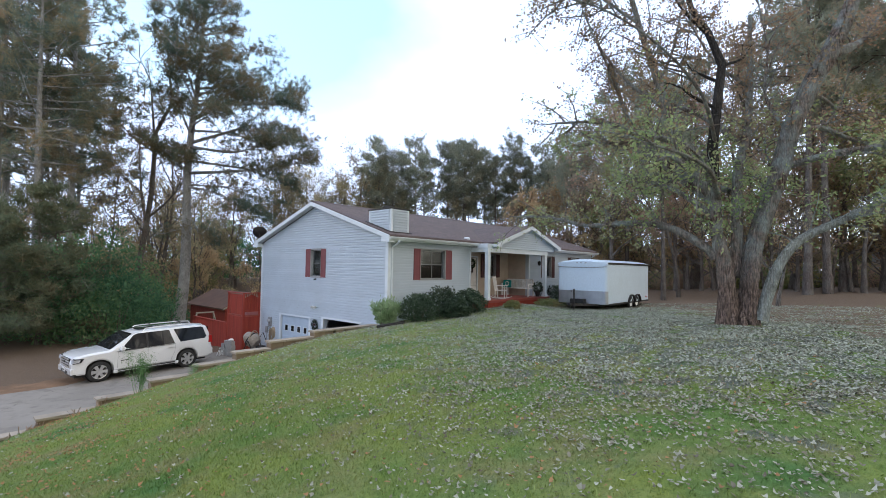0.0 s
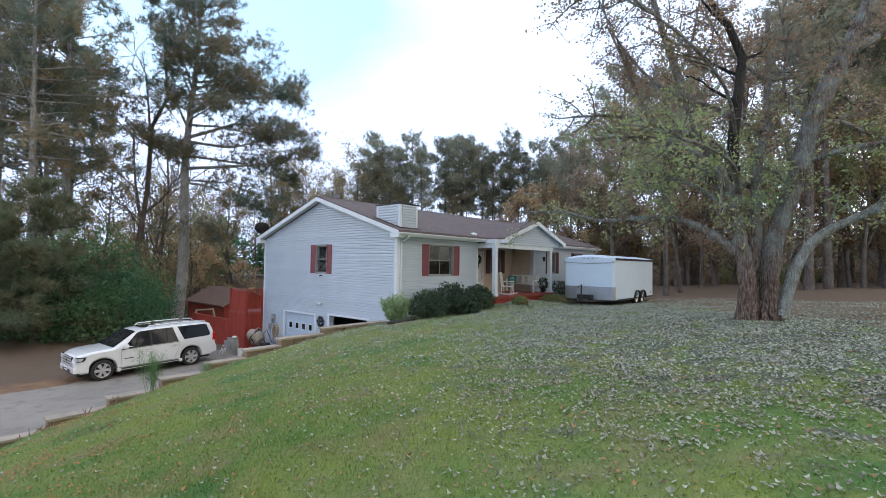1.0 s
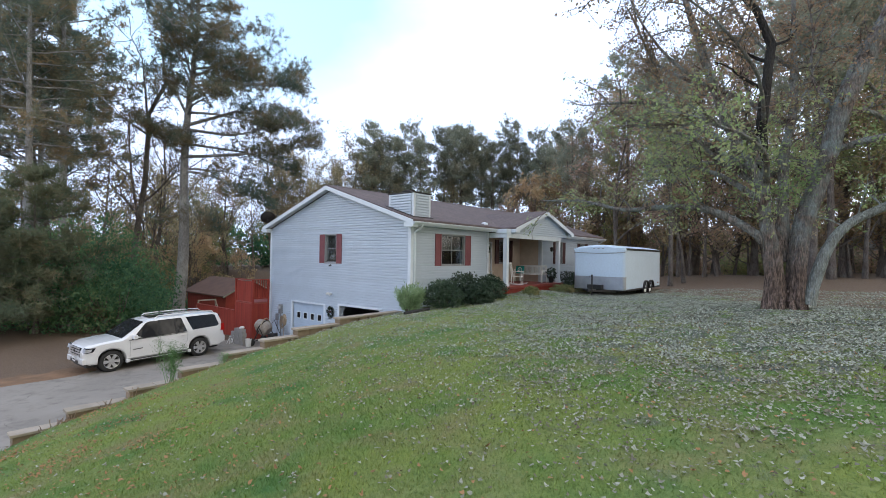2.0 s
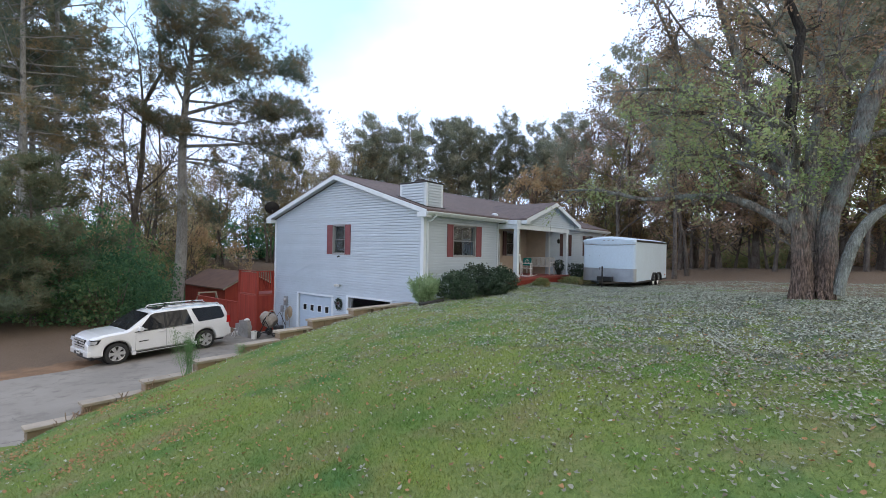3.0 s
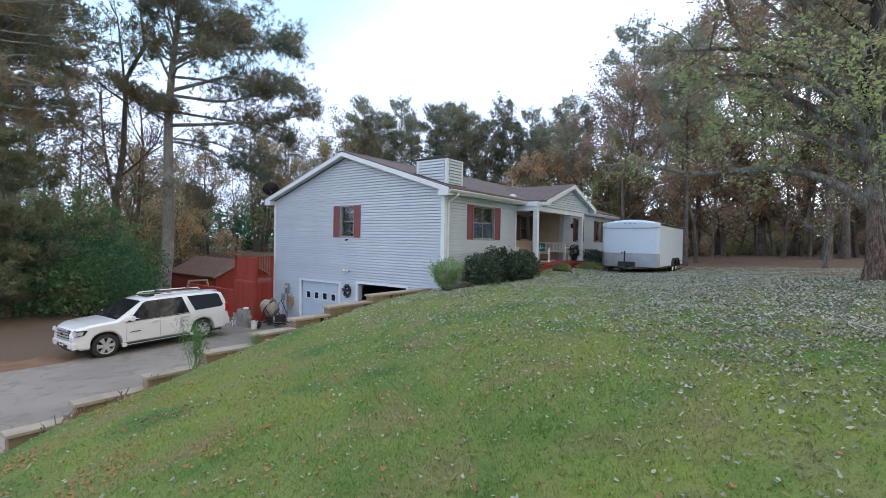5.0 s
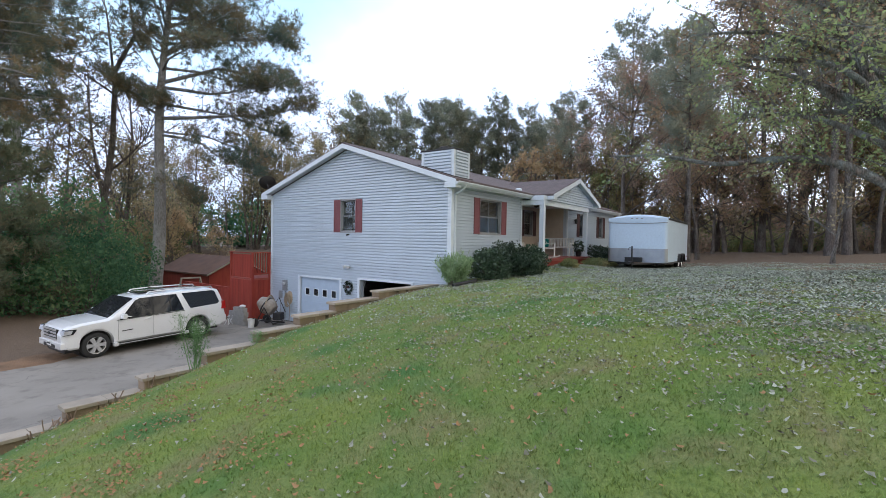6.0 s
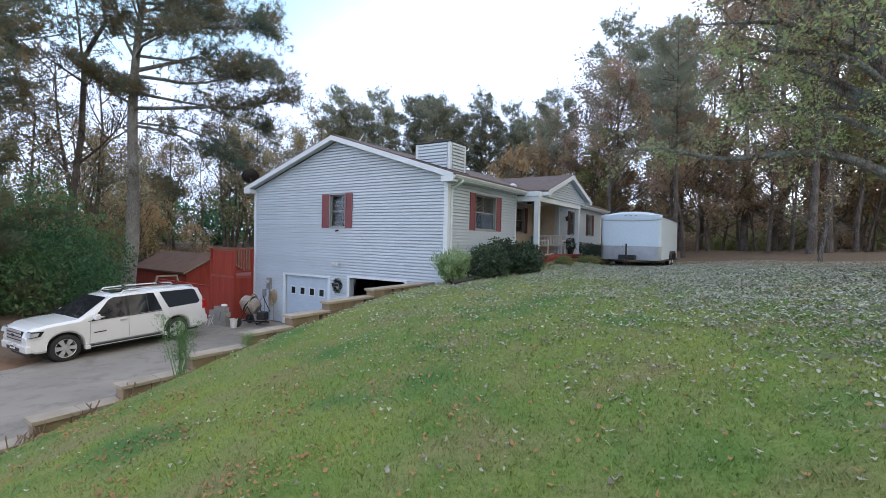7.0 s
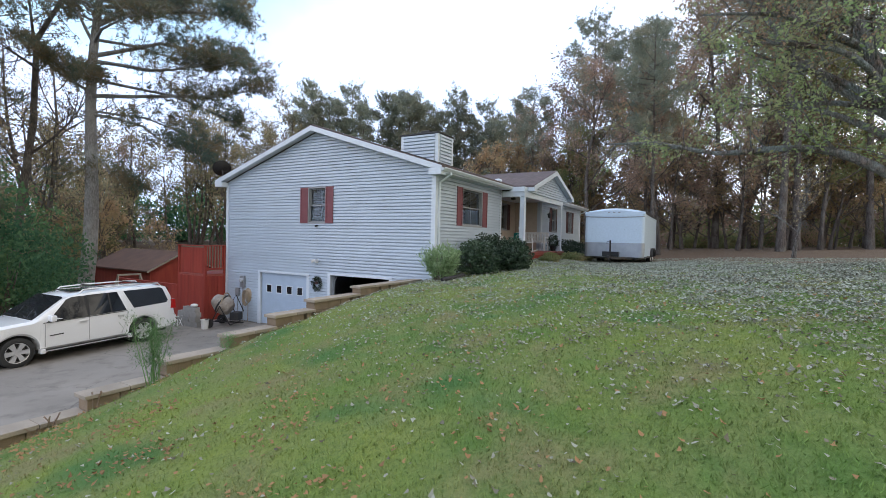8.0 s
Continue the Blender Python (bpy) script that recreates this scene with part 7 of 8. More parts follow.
    for k in range(50):
        z = 16.0 + 11.6 * (k + rnd.random()) / 50
        a = k * 2.4 + rnd.gauss(0, 0.5)
        east = 8.8 - 0.30 * (z - 16) if z < 19 else max(0.5, 7.6 - 0.85 * (z - 19))
        west = 2.4 + 0.9 * math.exp(-((z - 23) / 2.5) ** 2) if z < 25.5 else 1.6
        t = 0.5 + 0.5 * math.cos(a)
        L = (west + (east - west) * t ** 1.3) * rnd.uniform(0.7, 1.05)
        branch(z, [(L * 0.5 * math.cos(a), L * 0.5 * math.sin(a), z + 0.22 * L), (L * math.cos(a), L * math.sin(a), z + L * rnd.uniform(0.2, 0.42))], 0.09, 0.25, 4.2, 4, 1.05)
    for z, a, u in ((10.2, -2.6, 12.0), (9.4, -1.8, 9.2), (9.0, 1.6, 9.8), (8.0, -1.2, 8.8)):
        p, _ = along(stem, (z - zb) / H)
        limb(wood, rnd, p, R * a + Vector((0, 0, u - z)), abs(a) * 1.1, 0.05, 0.012, 4, 0.15, 0, 4)
    t = thing("pine_tree", "tall loblolly pine with grey trunk and wide dark limbs", "tree", Matrix.Translation(base))
    part("trunk", wood, M_BARK_RED, t, smooth=60)
    part("crown", needle_cloud("lead_pine_crown", cs, ws, 0.32, 0.042, 10, M_NEEDLE, 4, 0.9), M_NEEDLE, t)


lead_pine()
tall2 = (*pine_parts(9, 29, 0.34, 0.42, 5.6, 47, 3, 9, 0.44, 0.058, M_NEEDLE, (0.0, 0.01), 6, 1.4, False, 2.7),)
for x, y, tu, sc in ((-5.4, 29.4, 0.4, 1.0), (-4.9, 41, 2.2, 1.0), (-8.6, 37, 3.6, 0.95), (-1.8, 49, 5.0, 1.0), (-10.5, 47, 1.4, 1.0), (-7.9, 24.6, 1.1, 0.86), (-7.0, 32.0, 5.6, 0.95), (-9.6, 29.5, 2.9, 0.95)):
    plant_tree((tall2[0], M_BARK_RED, tall2[1]), "pine_tree", "tall dense pine at the edge of the wood", x, y, tu, sc, "pines beside the drive")


# a crooked bare-stemmed tree between the pines
def crooked_tree():
    rnd = random.Random(12)
    base = Vector((-0.3, 31.3, gz(-0.3, 31.3) - 0.1))
    R = Vector((0.64, -0.77, 0))
    wood, tips = Shape(), []
    zs = -base.z
    main = ([(-0.2, 0), (0.0, 5.4), (0.5, 10.5), (1.0, 16.0), (2.2, 18.4), (2.1, 20.5), (1.6, 23.0)], [(1.0, 15.5), (0.7, 18.0), (0.2, 20.5), (-0.9, 22.5)], [(0.3, 8.5), (1.6, 9.6), (3.0, 11.2), (3.6, 13.0)], [(0.2, 7.4), (-1.2, 9.0), (-2.6, 9.8)], [(0.9, 14.0), (-0.9, 15.4), (-2.0, 16.0)])
    for n, row in enumerate(main):
        pts = [R * a + Vector((rnd.gauss(0, 0.15), rnd.gauss(0, 0.15), u + zs)) for a, u in row]
        r0 = 0.27 if n == 0 else 0.10
        wood.tube(pts, [r0 * (1 - 0.8 * i / (len(pts) - 1)) for i in range(len(pts))], 8, cap=False)
        for k in range(34 if n == 0 else 14):
            c, w = along(pts, rnd.uniform(0.4 if n == 0 else 0.2, 1.0))
            q = limb(wood, rnd, c, turned(rnd, w + Vector((0, 0, 0.1)), 0.8), rnd.uniform(1.0, 3.0), 0.04, 0.012, 4, 0.2, 0.02, 4)
            for j in range(4):
                c2, w2 = along(q, rnd.uniform(0.3, 1.0))
                tips.append(limb(wood, rnd, c2, turned(rnd, w2, 0.6), rnd.uniform(0.4, 1.0), 0.012, 0.004, 2, 0.2, 0, 3))
    cs = []
    for q in tips:
        for i in range(rnd.randint(5, 12)):
            c, w = along(q, rnd.random())
            cs.append((c.x + rnd.gauss(0, 0.15), c.y + rnd.gauss(0, 0.15), c.z + rnd.gauss(0, 0.15)))
    t = thing("autumn_tree", "crooked dark-stemmed tree with sparse orange leaves", "tree", Matrix.Translation(base))
    part("trunk", wood, M_BARK_GREY, t, smooth=60)
    part("crown", leaf_cloud("crooked_crown", cs, 0.09, M_LEAF_RUST, 5), M_LEAF_RUST, t)


crooked_tree()

far_pines = [(*pine_parts(30 + k, 21 + k, 0.22, 0.50, 3.1, 36, 5, 6, 0.36, 0.082, M_NEEDLE_HAZE, (0.01 * k, 0.0), 3, 1.9, False, 3.4, True),) for k in range(3)]
rust = [broad_parts(50 + k, 20 + k, 0.22, 0.18, 0.32, 6000, 0.120, M_LEAF_RUST, 0.05, 10) for k in range(2)]
gold = [broad_parts(60 + k, 19 + 2 * k, 0.17, 0.22, 0.24, 1900, 0.14, M_LEAF_GOLD, 0.2, 8, 5, k == 1) for k in range(2)]
olive = [broad_parts(70 + k, 16 + 2 * k, 0.18, 0.22, 0.28, 4200, 0.13, M_LEAF_OLIVE, 0.15, 8) for k in range(2)]
bare = [broad_parts(80, 24, 0.26, 0.35, 0.26, 1300, 0.095, M_LEAF_RUST, 0.35, 9)]

rnd = random.Random(77)
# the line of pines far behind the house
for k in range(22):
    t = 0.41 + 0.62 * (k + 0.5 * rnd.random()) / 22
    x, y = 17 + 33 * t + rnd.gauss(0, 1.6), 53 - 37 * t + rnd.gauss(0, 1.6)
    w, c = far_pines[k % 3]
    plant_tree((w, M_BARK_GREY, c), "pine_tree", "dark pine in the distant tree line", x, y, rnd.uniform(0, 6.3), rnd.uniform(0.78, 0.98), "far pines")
# thin autumn trees between and behind them
for k in range(17):
    t = (k + rnd.random()) / 17
    x, y = 12 + 38 * t ** 1.5 + rnd.gauss(0, 2), 58 - 38 * t ** 1.5 + rnd.gauss(0, 2)
    if k % 3 == 0:
        x, y = x + 5, y + 5
    w, c = gold[k % 2]
    plant_tree((w, M_BARK_GREY, c), "autumn_tree", "slender half-bare tree with gold leaves", x, y, rnd.uniform(0, 6.3), rnd.uniform(0.75, 1.05), "far autumn trees")
for k in range(16):
    t = 0.10 + 0.34 * (k + rnd.random()) / 16
    x, y = 17 + 33 * t + rnd.gauss(0, 1.5), 53 - 37 * t + rnd.gauss(0, 1.5)
    w, c = gold[k % 2]
    plant_tree((w, M_BARK_GREY, c), "autumn_tree", "slender half-bare tree with gold leaves", x, y, rnd.uniform(0, 6.3), rnd.uniform(0.85, 1.08), "far autumn trees")
for k in range(16):
    x, y = -12 + 34 * (k + rnd.random()) / 16, 50 + rnd.uniform(0, 14)
    w, c = (gold[k // 2 % 2], olive[k // 2 % 2], rust[k // 4 % 2])[k % 3]
    plant_tree((w, M_BARK_GREY, c), "autumn_tree", "autumn tree in the wood behind the drive", x, y, rnd.uniform(0, 6.3), rnd.uniform(0.65, 0.85), "autumn trees by the drive")
# left wood
for x, y, k, sc in ((3.1, 42.5, 0, 1.0), (-2.2, 33.5, 1, 0.9), (1.5, 37, 0, 0.85), (5.8, 36.5, 1, 0.8), (-6.5, 52, 0, 1.0), (-3.4, 58, 1, 1.0), (2.5, 55, 0, 1.0), (7.5, 47, 1, 0.9), (-9.0, 60, 1, 1.0), (8.5, 58, 0, 1.0), (12.0, 50, 1, 0.85), (4.5, 49, 1, 0.9)):
    w, c = gold[k]
    plant_tree((w, M_BARK_GREY, c), "autumn_tree", "slender half-bare tree with gold leaves", x, y, rnd.uniform(0, 6.3), sc, "autumn trees by the drive")
for x, y, k, sc in ((-9.8, 32, 0, 0.6), (-3.3, 38, 1, 0.5), (6.5, 41, 0, 0.45), (10.2, 43, 1, 0.5), (0.5, 45, 1, 0.5), (-7.2, 44, 0, 0.6), (12.8, 58, 0, 0.8), (-1.0, 63, 1, 0.9), (6.0, 66, 0, 0.9)):
    w, c = olive[k]
    plant_tree((w, M_BARK_GREY, c), "broadleaf_tree", "olive-green broadleaf tree in the wood", x, y, rnd.uniform(0, 6.3), sc, "olive trees by the drive")
# right wood
for x, y, k, sc in ((25.5, 0.8, 0, 0.92), (24.0, -4.5, 1, 0.62), (27.5, -9.5, 0, 0.6), (29.5, 5.5, 1, 0.84), (33.5, -3.0, 0, 0.98), (38.0, 2.5, 1, 1.05), (34.5, 10.5, 0, 0.9), (37.0, -10.0, 1, 1.32), (31.0, -8.0, 0, 1.22), (42.0, -16.0, 0, 1.1), (43.0, -5.0, 1, 1.1)):
    w, c = rust[k]
    plant_tree((w, M_BARK_GREY, c), "oak_tree", "oak holding rust-brown autumn leaves", x, y, rnd.uniform(0, 6.3), sc, "oaks at the wood's edge")
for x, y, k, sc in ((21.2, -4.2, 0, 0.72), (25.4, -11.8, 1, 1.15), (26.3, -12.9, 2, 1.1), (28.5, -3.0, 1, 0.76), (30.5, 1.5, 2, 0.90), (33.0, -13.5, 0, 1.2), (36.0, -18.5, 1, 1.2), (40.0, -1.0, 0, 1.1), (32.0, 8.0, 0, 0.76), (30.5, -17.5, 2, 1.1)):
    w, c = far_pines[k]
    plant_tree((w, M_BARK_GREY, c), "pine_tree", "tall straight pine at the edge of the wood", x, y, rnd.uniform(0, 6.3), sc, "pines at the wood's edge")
for x, y, k, sc in ((29.0, -14.5, 0, 0.9), (35.0, -15.5, 1, 0.9), (27.8, 3.2, 0, 0.75), (34.0, 2.0, 1, 0.8), (39.0, -14.0, 0, 1.0), (31.5, -19.5, 1, 0.9), (33.5, -10.5, 0, 0.8)):
    w, c = olive[k]
    plant_tree((w, M_BARK_GREY, c), "broadleaf_tree", "olive-green broadleaf tree in the wood", x, y, rnd.uniform(0, 6.3), sc, "olive trees at the wood's edge")
for x, y, tu, sc in ((42.5, -15.5, 3.3, 1.1), (45.0, -11.0, 5.2, 1.1)):
    plant_tree((tall2[0], M_BARK_GREY, tall2[1]), "pine_tree", "tall dense pine deep in the wood", x, y, tu, sc, "pines at the wood's edge")
low = [broad_parts(95 + k, 8.5 + k, 0.11, 0.10, 0.36, 1700, 0.125, M_LEAF_RUST if k == 0 else M_LEAF_MIXED, 0.05, 9, 5, False) for k in range(2)]
for k in range(34):
    t = (k + rnd.random()) / 34
    x, y = 25 + 13 * t + 4 * math.sin(t * 7) + rnd.gauss(0, 1.2), 12 - 34 * t + rnd.gauss(0, 1.2)
    plant_tree((low[k % 2][0], M_BARK_GREY, low[k % 2][1]), "understorey_tree", "low leafy autumn tree beneath taller trees", x, y, rnd.uniform(0, 6.3), rnd.uniform(0.8, 1.25), "understorey trees")
for k in range(14):
    x, y = -11 + 24 * (k + rnd.random()) / 14, 36 + rnd.uniform(0, 14)
    plant_tree((low[1][0], M_BARK_GREY, low[1][1]), "understorey_tree", "low leafy autumn tree beneath taller trees", x, y, rnd.uniform(0, 6.3), rnd.uniform(0.75, 1.1), "understorey trees")
for x, y, sc in ((39.0, -2.1, 1.15), (35.0, -4.5, 1.0), (2.2, 36.5, 1.0), (5.4, 43.5, 1.1), (-3.0, 40.0, 1.05), (9.0, 51.0, 1.0)):
    plant_tree((bare[0][0], M_BARK_GREY, bare[0][1]), "bare_tree", "tall bare forked tree with few leaves", x, y, rnd.uniform(0, 6.3), sc, "bare trees")
sap = broad_parts(90, 5.2, 0.10, 0.30, 0.34, 420, 0.055, M_LEAF_GOLD, 0.35, 6, 5)
plant_tree((sap[0], M_BARK, sap[1]), "young_tree", "small young tree with few yellow leaves on the lawn", 15.5, -11.3, 1.0)

# shrubs: one mesh of each kind, copied about the woods
thick = [bush_mesh("thicket_leaves", 100 + k, [(0, 0, 2.2, 2.3, 2.3), (1.3, 0.8, 1.6, 1.7, 1.7), (-1.4, -0.5, 1.9, 1.8, 1.9), (0.3, -1.2, 3.9, 1.4, 1.7)], 2100, 0.16, M_THICKET) for k in range(2)]
thick.append(bush_mesh("near_thicket_leaves", 103, [(0, 0, 2.2, 2.3, 2.3), (1.3, 0.8, 1.6, 1.7, 1.7), (-1.4, -0.5, 1.9, 1.8, 1.9), (0.3, -1.2, 3.9, 1.4, 1.7)], 6500, 0.085, M_THICKET, 0.6))
thick_wood = stems_shape(5, 10, 2.0, 3.0).mesh("thicket_stems", 60)
scrub = [bush_mesh("scrub_leaves", 110 + k, [(0, 0, 1.3, 1.7, 1.4), (1.5, 0.5, 1.0, 1.3, 1.1), (-1.4, 0.3, 1.1, 1.2, 1.2)], 1300, 0.125, M_LEAF_OLIVE if k == 0 else M_LEAF_RUST, 0.45) for k in range(2)]


def thicket(x, y, k, sc, tall_=1.0, name="evergreen_thicket", label="dense dark evergreen thicket at the wood's edge", group="thickets"):
    m = Matrix.Translation((x, y, gz(x, y) - 0.1)) @ Euler((0, 0, rnd.uniform(0, 6.3))).to_matrix().to_4x4() @ Matrix.Diagonal((sc, sc, sc * tall_, 1))
    t = thing(name, label, "shrub", m, group)
    tagged(part("stem", thick_wood, M_BARK_GREY, t), kind="stuff")
    part("leaves", thick[k] if name == "evergreen_thicket" else scrub[k], None, t)


for x, y, k, sc, ta in ((-4.6, 20.5, 2, 1.15, 1.15), (-7.0, 22.5, 2, 1.0, 1.0), (-2.6, 23.5, 2, 0.95, 1.0), (-9.6, 24.0, 2, 1.0, 1.1), (-6.5, 27.5, 2, 1.1, 1.2), (-11.5, 28.5, 1, 1.1, 1.0), (-1.5, 29.0, 0, 0.95, 0.9), (2.5, 34.0, 1, 0.8, 0.7), (7.5, 33.5, 0, 0.8, 0.7), (-4.0, 33.5, 1, 1.0, 0.8)):
    thicket(x, y, k, sc, ta)
for k in range(34):
    t = (k + rnd.random()) / 34
    x, y = 30 + 14 * math.sin(t * 3.0) + rnd.gauss(0, 2.2), 14 - 38 * t + rnd.gauss(0, 1.5)
    thicket(x, y, k % 2, rnd.uniform(0.7, 1.15), 0.9, "scrub", "rusty understorey scrub beneath the trees", "understorey scrub")
for k in range(26):
    t = (k + rnd.random()) / 26
    x, y = 44 + 8 * math.sin(t * 3.0) + rnd.gauss(0, 2), 20 - 50 * t + rnd.gauss(0, 1.5)
    thicket(x, y, k % 2, rnd.uniform(1.8, 2.4), 1.1, "scrub", "rusty understorey scrub beneath the trees", "understorey scrub")
for k in range(14):
    t = (k + rnd.random()) / 14
    x, y = 6 + 36 * t + rnd.gauss(0, 2), 72 - 36 * t * t + rnd.gauss(0, 2)
    thicket(x, y, k % 2, rnd.uniform(1.3, 1.9), 1.1)
for k in range(16):
    t = (k + rnd.random()) / 16
    x, y = -13 + 26 * t + rnd.gauss(0, 1.5), 38 + 9 * t + rnd.gauss(0, 3)
    thicket(x, y, k % 2, rnd.uniform(0.7, 1.2), 1.0, "scrub", "rusty understorey scrub beneath the trees", "understorey scrub")

# unseen trees added behind the viewer, to darken what the windows reflect
for k in range(7):
    t = (k + rnd.random()) / 7
    x, y = -46 + 20 * math.cos(t * 3.2) + rnd.gauss(0, 2), 66 - 124 * t
    w, c = far_pines[k % 3] if k % 2 else rust[k % 4 // 2]
    plant_tree((w, M_BARK_GREY, c), "roadside_tree", "unseen tall tree added behind the viewer for reflections", x, y, rnd.uniform(0, 6.3), rnd.uniform(0.8, 1.0), "roadside trees")

# drooping conifer by the drive
dr = pine_parts(14, 8.5, 0.14, 0.14, 3.4, 44, 4, 9, 0.34, 0.045, M_NEEDLE_OLIVE, (0, 0), 2, 1.2, True, 4.5, False, 0.15)
plant_tree((dr[0], M_BARK_GREY, dr[1]), "young_pine", "bushy young pine drooping over the drive", -8.2, 21.0, 0.0, 1.05)
plant_tree((dr[0], M_BARK_GREY, dr[1]), "young_pine", "bushy young pine drooping over the drive", -10.3, 19.8, 2.0, 0.9)

# a corrugated drain pipe runs out on the lawn from the corner
def drain_pipe():
    line = [(-1.52 + 0.011 * k, -1.20 - 0.10 * math.sin(k * 0.026)) for k in range(120)]
    pts = [Vector((x, y, gz(x, y) + 0.05)) for x, y in line]
    dp = thing("drain_pipe", "grey corrugated drain pipe lying on the lawn by the corner", "pipe", Matrix.Translation(pts[0]))
    part("hose", Shape().tube([q - pts[0] for q in pts], [0.062 if k % 3 else 0.050 for k in range(120)], 12, cap=False), M_STEEL, dp, smooth=50)
    # a black disc stands for the shade inside the open end
    part("mouth", Shape().tube([Vector((0.03, 0, 0)), Vector((0.035, 0, 0))], 0.048, 12), M_BLACK, dp)


drain_pipe()

# house shrubs
def nandina(x, y):
    """Arching canes from one root, set with narrow leaves."""
    rnd2 = random.Random(41)
    t = thing("nandina_shrub", "pale green spiky feathery shrub at the house corner", "shrub", Matrix.Translation((x, y, gz(x, y) - 0.05)))
    s, cs, ws = Shape(), [], []
    for k in range(46):
        a, out = rnd2.uniform(0, 6.28), rnd2.uniform(0.05, 0.56)
        d = Vector((math.cos(a) * out, math.sin(a) * out, 1))
        q = limb(s, rnd2, (0.16 * math.cos(a), 0.16 * math.sin(a), 0), d, rnd2.uniform(0.6, 1.15) * (1.05 - 0.35 * out), 0.010, 0.003, 6, 0.07, -0.03, 4)
        for j in range(30):
            c, w = along(q, 1 - 0.75 * rnd2.random())
            cs.append(tuple(c))
            ws.append(tuple(w))
    tagged(part("stem", s, M_BARK_GREY, t), kind="stuff")
    part("leaves", needle_cloud("nandina_leaves", cs, ws, 0.15, 0.036, 3, M_SHRUB_PALE, 41, 0.55), M_SHRUB_PALE, t)


nandina(-0.66, -0.66)
for x, y, sc, seed in ((0.52, -1.28, 0.86, 2), (2.30, -0.95, 1.0, 3), (1.95, -1.95, 0.66, 4), (3.75, -1.25, 0.84, 6)):
    h = 0.62 * sc
    shrub("evergreen_shrub", "dark glossy evergreen shrub along the house front", Matrix.Translation((x, y, gz(x, y) - 0.05)), seed, [(0, 0, h, 0.78 * sc, 0.62 * sc), (0.4 * sc, -0.15, h * 0.85, 0.55 * sc, 0.5 * sc), (-0.42 * sc, 0.1, h * 0.95, 0.52 * sc, 0.5 * sc), (0.05, 0.05, h * 1.42, 0.5 * sc, 0.40 * sc), (0.5 * sc, 0.2, h * 1.35, 0.26 * sc, 0.3 * sc), (-0.3 * sc, -0.3, h * 1.5, 0.24 * sc, 0.28 * sc)], 4600, 0.044, M_SHRUB, "shrubs along the house")
for x, y, sc, seed in ((12.3, -0.95, 0.95, 8), (14.0, -0.9, 0.9, 9), (15.6, -0.9, 0.85, 10)):
    h = 0.55 * sc
    shrub("evergreen_shrub", "clipped dark shrub under the far windows", Matrix.Translation((x, y, gz(x, y) - 0.05)), seed, [(0, 0, h, 0.85 * sc, 0.62 * sc), (0.3, 0, h, 0.6 * sc, 0.6 * sc)], 2400, 0.045, M_SHRUB, "shrubs along the house")
for x, y, seed in ((9.4, -2.0, 11), (10.7, -2.1, 12), (6.2, -1.95, 13)):
    sc = 0.6 if x < 7 else 1.0
    shrub("creeping_juniper", "low spreading shrub in the porch bed", Matrix.Translation((x, y, gz(x, y) - 0.04)), seed, [(0, 0, 0.15, 0.62 * sc, 0.24), (0.45 * sc, 0.1, 0.12, 0.45 * sc, 0.2)], 1500, 0.045, M_LEAF_OLIVE, "low bed shrubs")
part("leaves", bush_mesh("pot_leaves", 31, [(0, 0, 0.5, 0.26, 0.3)], 500, 0.05, M_SHRUB), M_SHRUB, pt)


# ---- weeds by the wall ----
def tall_weed(x, y, h, n, seed):
    rnd2 = random.Random(seed)
    t = thing("tall_weed", "tall feathery green weed growing by the retaining wall", "weed", Matrix.Translation((x, y, gz(x, y) - 0.03)))
    s, cs = Shape(), []
    for k in range(n):
        d = Vector((rnd2.gauss(0, 0.16), rnd2.gauss(0, 0.16), 1))
        q = limb(s, rnd2, (rnd2.gauss(0, 0.09), rnd2.gauss(0, 0.06), 0), d, h * rnd2.uniform(0.7, 1.1), 0.009, 0.003, 6, 0.06, 0.02, 4)
        for j in range(250):
            c, w = along(q, 1 - 0.68 * rnd2.random() ** 1.2)
            cs.append(tuple(c + Vector((rnd2.gauss(0, 0.07), rnd2.gauss(0, 0.07), rnd2.gauss(0.02, 0.05)))))
    tagged(part("stem", s, M_WEED, t), kind="stuff")
    part("leaves", leaf_cloud("weed_leaves", cs, 0.034, M_WEED, seed, 0, 0.1, 0.11), M_WEED, t)


tall_weed(-8.55, 0.28, 1.15, 11, 1)
tall_weed(-7.35, 0.24, 0.36, 2, 2)
rnd = random.Random(6)
for k in range(12):
    x = rnd.uniform(-11.2, -8.9)
    t = thing("wall_weed", "small dry brown weed at the wall's edge", "weed", Matrix.Translation((x, 0.36 + rnd.uniform(-0.06, 0.02), gz(x, 0.36) - 0.02)), "dry weeds")
    s = Shape()
    for j in range(rnd.randint(2, 4)):
        limb(s, rnd, (rnd.gauss(0, 0.03), rnd.gauss(0, 0.03), 0), (rnd.gauss(0, 0.3), rnd.gauss(0, 0.3), 1), rnd.uniform(0.12, 0.34), 0.007, 0.011, 4, 0.12, 0, 4)
    tagged(part("stem", s, M_LEAF_RUST, t), kind="stuff")


# ---- fallen leaves and grass ----
def scatter(n, x0, x1, y0, y1, weight, rng):
    """Places on the lawn, thicker where weight is near 1."""
    out = []
    while sum(len(o) for o in out) < n:
        p = np.stack([rng.uniform(x0, x1, 40000), rng.uniform(y0, y1, 40000)], 1)
        out.append(p[rng.random(40000) < weight(p[:, 0], p[:, 1])])
    return np.concatenate(out)[:n]


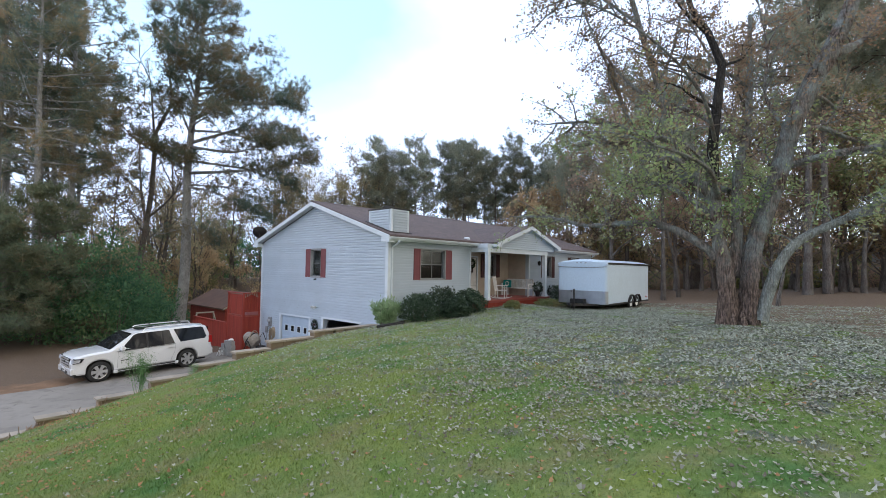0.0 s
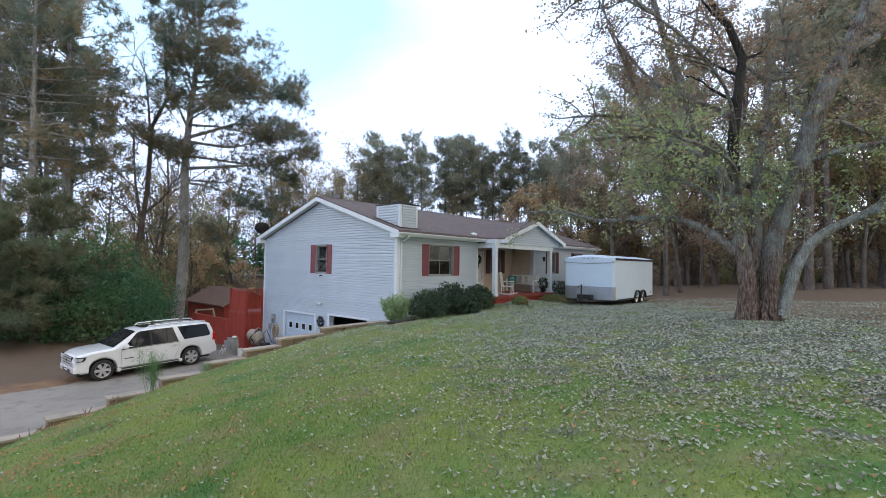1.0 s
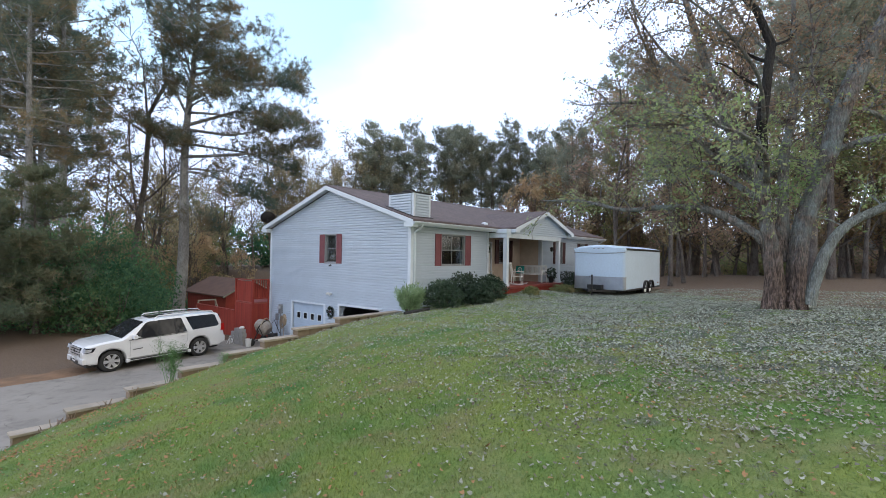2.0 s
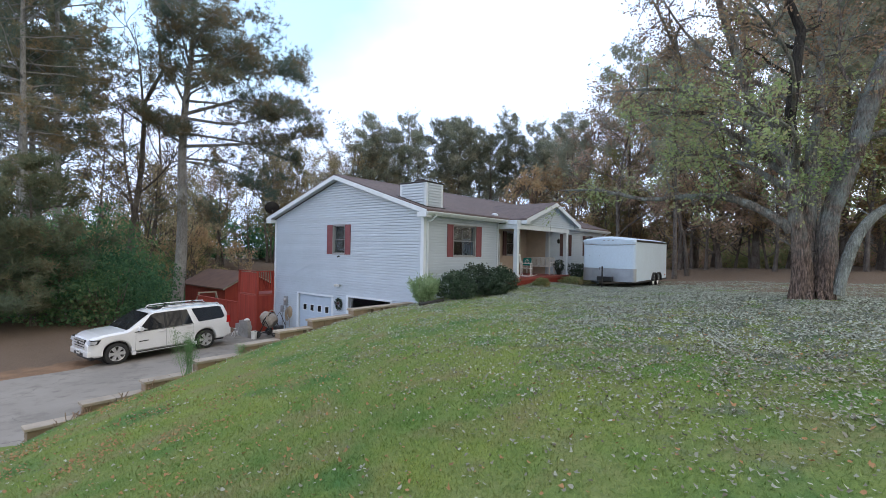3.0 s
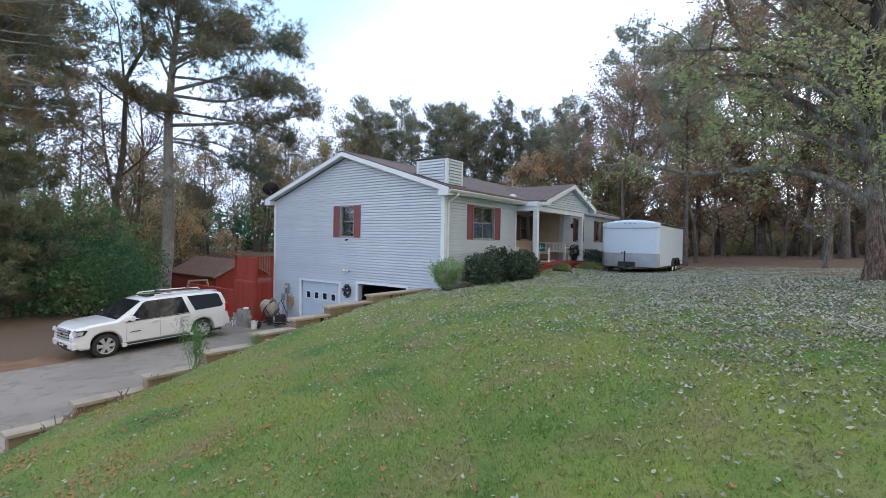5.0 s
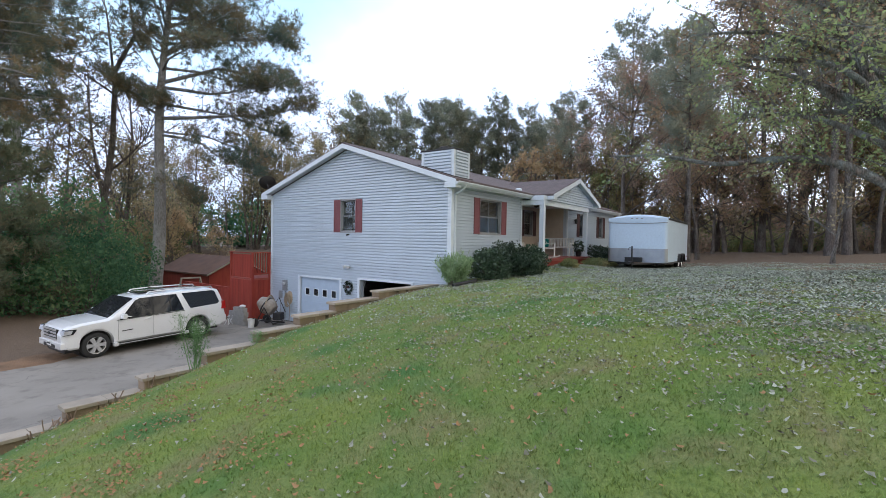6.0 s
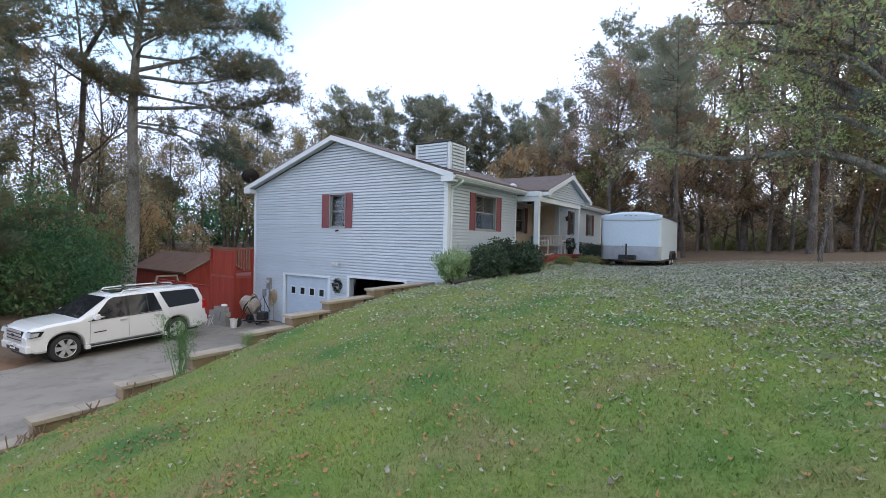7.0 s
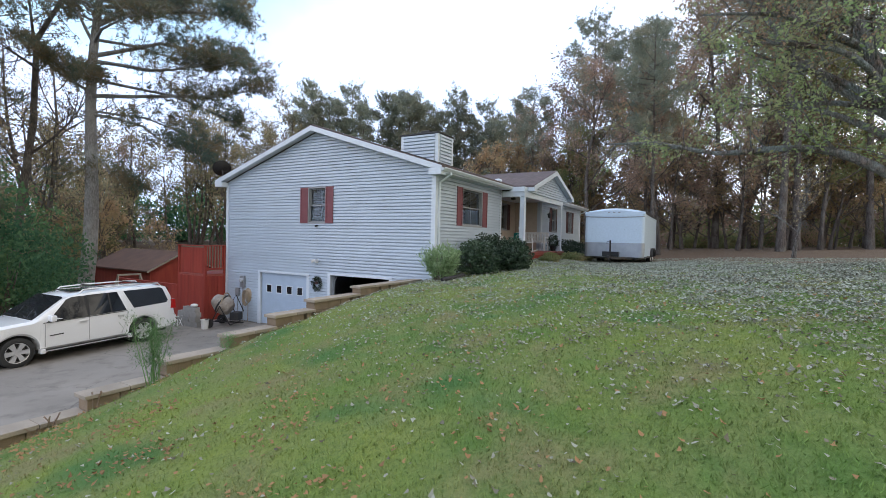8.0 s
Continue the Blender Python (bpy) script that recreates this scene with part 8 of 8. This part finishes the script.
def leaf_weight(x, y):
    """How thickly leaves lie: deep under the maple, thinning over the open lawn, gathered in drifts."""
    d = np.hypot((x - 1.5) / 1.2, y + 12.0)
    w = 0.015 + 0.98 * np.exp(-(d / 7.0) ** 4)
    w = np.maximum(w, 0.70 * smoothstep(x - 0.35 * (y + 8), -5, 3))
    w = np.maximum(w, 0.28 * smoothstep(x - 0.25 * (y + 8), -11, -4))
    patch = np.sin(x * 1.7 + 2 * np.sin(y * 0.9)) * np.sin(y * 1.9 + 1.3 * np.sin(x * 1.1))
    drift = np.sin(x * 4.3 + 2.2 * np.sin(y * 3.1)) * np.sin(y * 4.9 + 1.7 * np.sin(x * 2.7))
    w = w * (0.30 + 0.45 * smoothstep(patch, -0.3, 0.8) + 0.60 * smoothstep(drift, 0.1, 0.8))
    w = w * (1 - 0.72 * past_maple(x, y))
    return np.clip(w, 0, 1) * (y < 0.35) * ~((x > 0) & (y > -0.3)) * ~((np.abs(x - 1.68) < 0.6) & (np.abs(y + 11.9) < 0.6))


def fallen(name, label, n, size, material, seed, weight, box, k=6):
    """Lobed leaves lying about: a star of five points, curled a little."""
    rng = np.random.default_rng(seed)
    p = scatter(n, *box, weight, rng)
    z = ground_height(p[:, 0], p[:, 1])
    rough = np.array([noise.noise((x * 0.5, y * 0.5, 0)) * 0.05 + noise.noise((x * 1.9, y * 1.9, 4)) * 0.018 for x, y in p])
    c = np.stack([p[:, 0], p[:, 1], z + rough + 0.022], 1)
    ang = rng.uniform(0, 6.28, (n, 1)) + np.arange(k)[None, :] * (2 * math.pi / k)
    rad = np.where(np.arange(k) % 2 == 0, 1.0, 0.66 if k > 6 else 0.62)[None, :] * rng.uniform(0.5, 1.2, (n, k)) * size * rng.uniform(0.6, 1.25, (n, 1))
    tilt = rng.normal(0, 0.32, (n, 2))
    dx, dy = rad * np.cos(ang), rad * np.sin(ang)
    dz = dx * tilt[:, :1] + dy * tilt[:, 1:] + rng.uniform(-0.2, 0.8, (n, 1)) * rad ** 2 / size
    ring = np.stack([dx, dy, dz], 2) + c[:, None, :]
    v = np.concatenate([c[:, None, :], ring], 1).reshape(-1, 3)
    if k == 4:
        v, o = ring.reshape(-1, 3), (np.arange(n) * 4)[:, None]
        return tagged(part(name, mesh_of(name, v.tolist(), np.concatenate([o + [[0, 1, 2]], o + [[0, 2, 3]]]).tolist(), material), material), label, "leaves", kind="stuff")
    o = (np.arange(n) * (k + 1))[:, None]
    f = np.concatenate([np.stack([o[:, 0], o[:, 0] + 1 + i, o[:, 0] + 1 + (i + 1) % k], 1) for i in range(k)])
    ob = part(name, mesh_of(name, v.tolist(), f.tolist(), material), material)
    return tagged(ob, label, "leaves", kind="stuff")


def near_part(x, y):
    """1 on the near lawn, 0 towards the maple and the house."""
    return 1 - smoothstep(x + 0.25 * (y + 9), -6.5, -5.0)


fallen("fallen_leaves", "pale dry leaves strewn over the lawn", 150000, 0.029, M_FALLEN, 1, lambda x, y: leaf_weight(x, y) * (1 - near_part(x, y)), (-9, 16, -20, 0.3), 4)
fallen("near_leaves", "pale lobed leaves lying singly on the grass", 26000, 0.0255, M_FALLEN_NEAR, 4, lambda x, y: leaf_weight(x, y) * near_part(x, y), (-20, -3.5, -20, 0.3), 6)
fallen("brown_leaves", "brown leaves gathered on the lower lawn", 4400, 0.027, M_FALLEN_BROWN, 2, lambda x, y: (0.05 + 0.95 * smoothstep(-x, 7.5, 11) * smoothstep(y, -9, -3) * smoothstep(np.sin(x * 3.1 + np.sin(y * 2.3)) * np.sin(y * 2.7), -0.2, 0.8)) * (y < 0.3) * (1 - smoothstep(-x, 12, 17)), (-18, 0, -14, 0.3))


def grass(n, seed):
    rng = np.random.default_rng(seed)
    p = scatter(n, -26, 6, -24, 0.35, lambda x, y: np.exp(-np.hypot(x + 10.5, y + 8.5) / 4.2) * (1 - smoothstep(np.hypot(x + 10.5, y + 8.5), 9, 15)), rng)
    z = ground_height(p[:, 0], p[:, 1])
    rough = np.array([noise.noise((x * 0.5, y * 0.5, 0)) * 0.05 + noise.noise((x * 1.9, y * 1.9, 4)) * 0.018 for x, y in p])
    c = np.stack([p[:, 0], p[:, 1], z + rough - 0.005], 1)
    a = rng.uniform(0, 6.28, n)
    w = rng.uniform(0.003, 0.007, n)
    h = rng.uniform(0.018, 0.052, n)
    side = np.stack([np.cos(a) * w, np.sin(a) * w, np.zeros(n)], 1)
    tip = np.stack([rng.normal(0, 0.5, n) * h, rng.normal(0, 0.5, n) * h, h], 1)
    v = np.stack([c - side, c + side, c + tip], 1).reshape(-1, 3)
    f = np.arange(3 * n).reshape(-1, 3)
    tagged(part("grass", mesh_of("grass", v.tolist(), f.tolist(), M_BLADE), M_BLADE), "short mown green grass blades", "grass", kind="stuff")


grass(230000, 3)
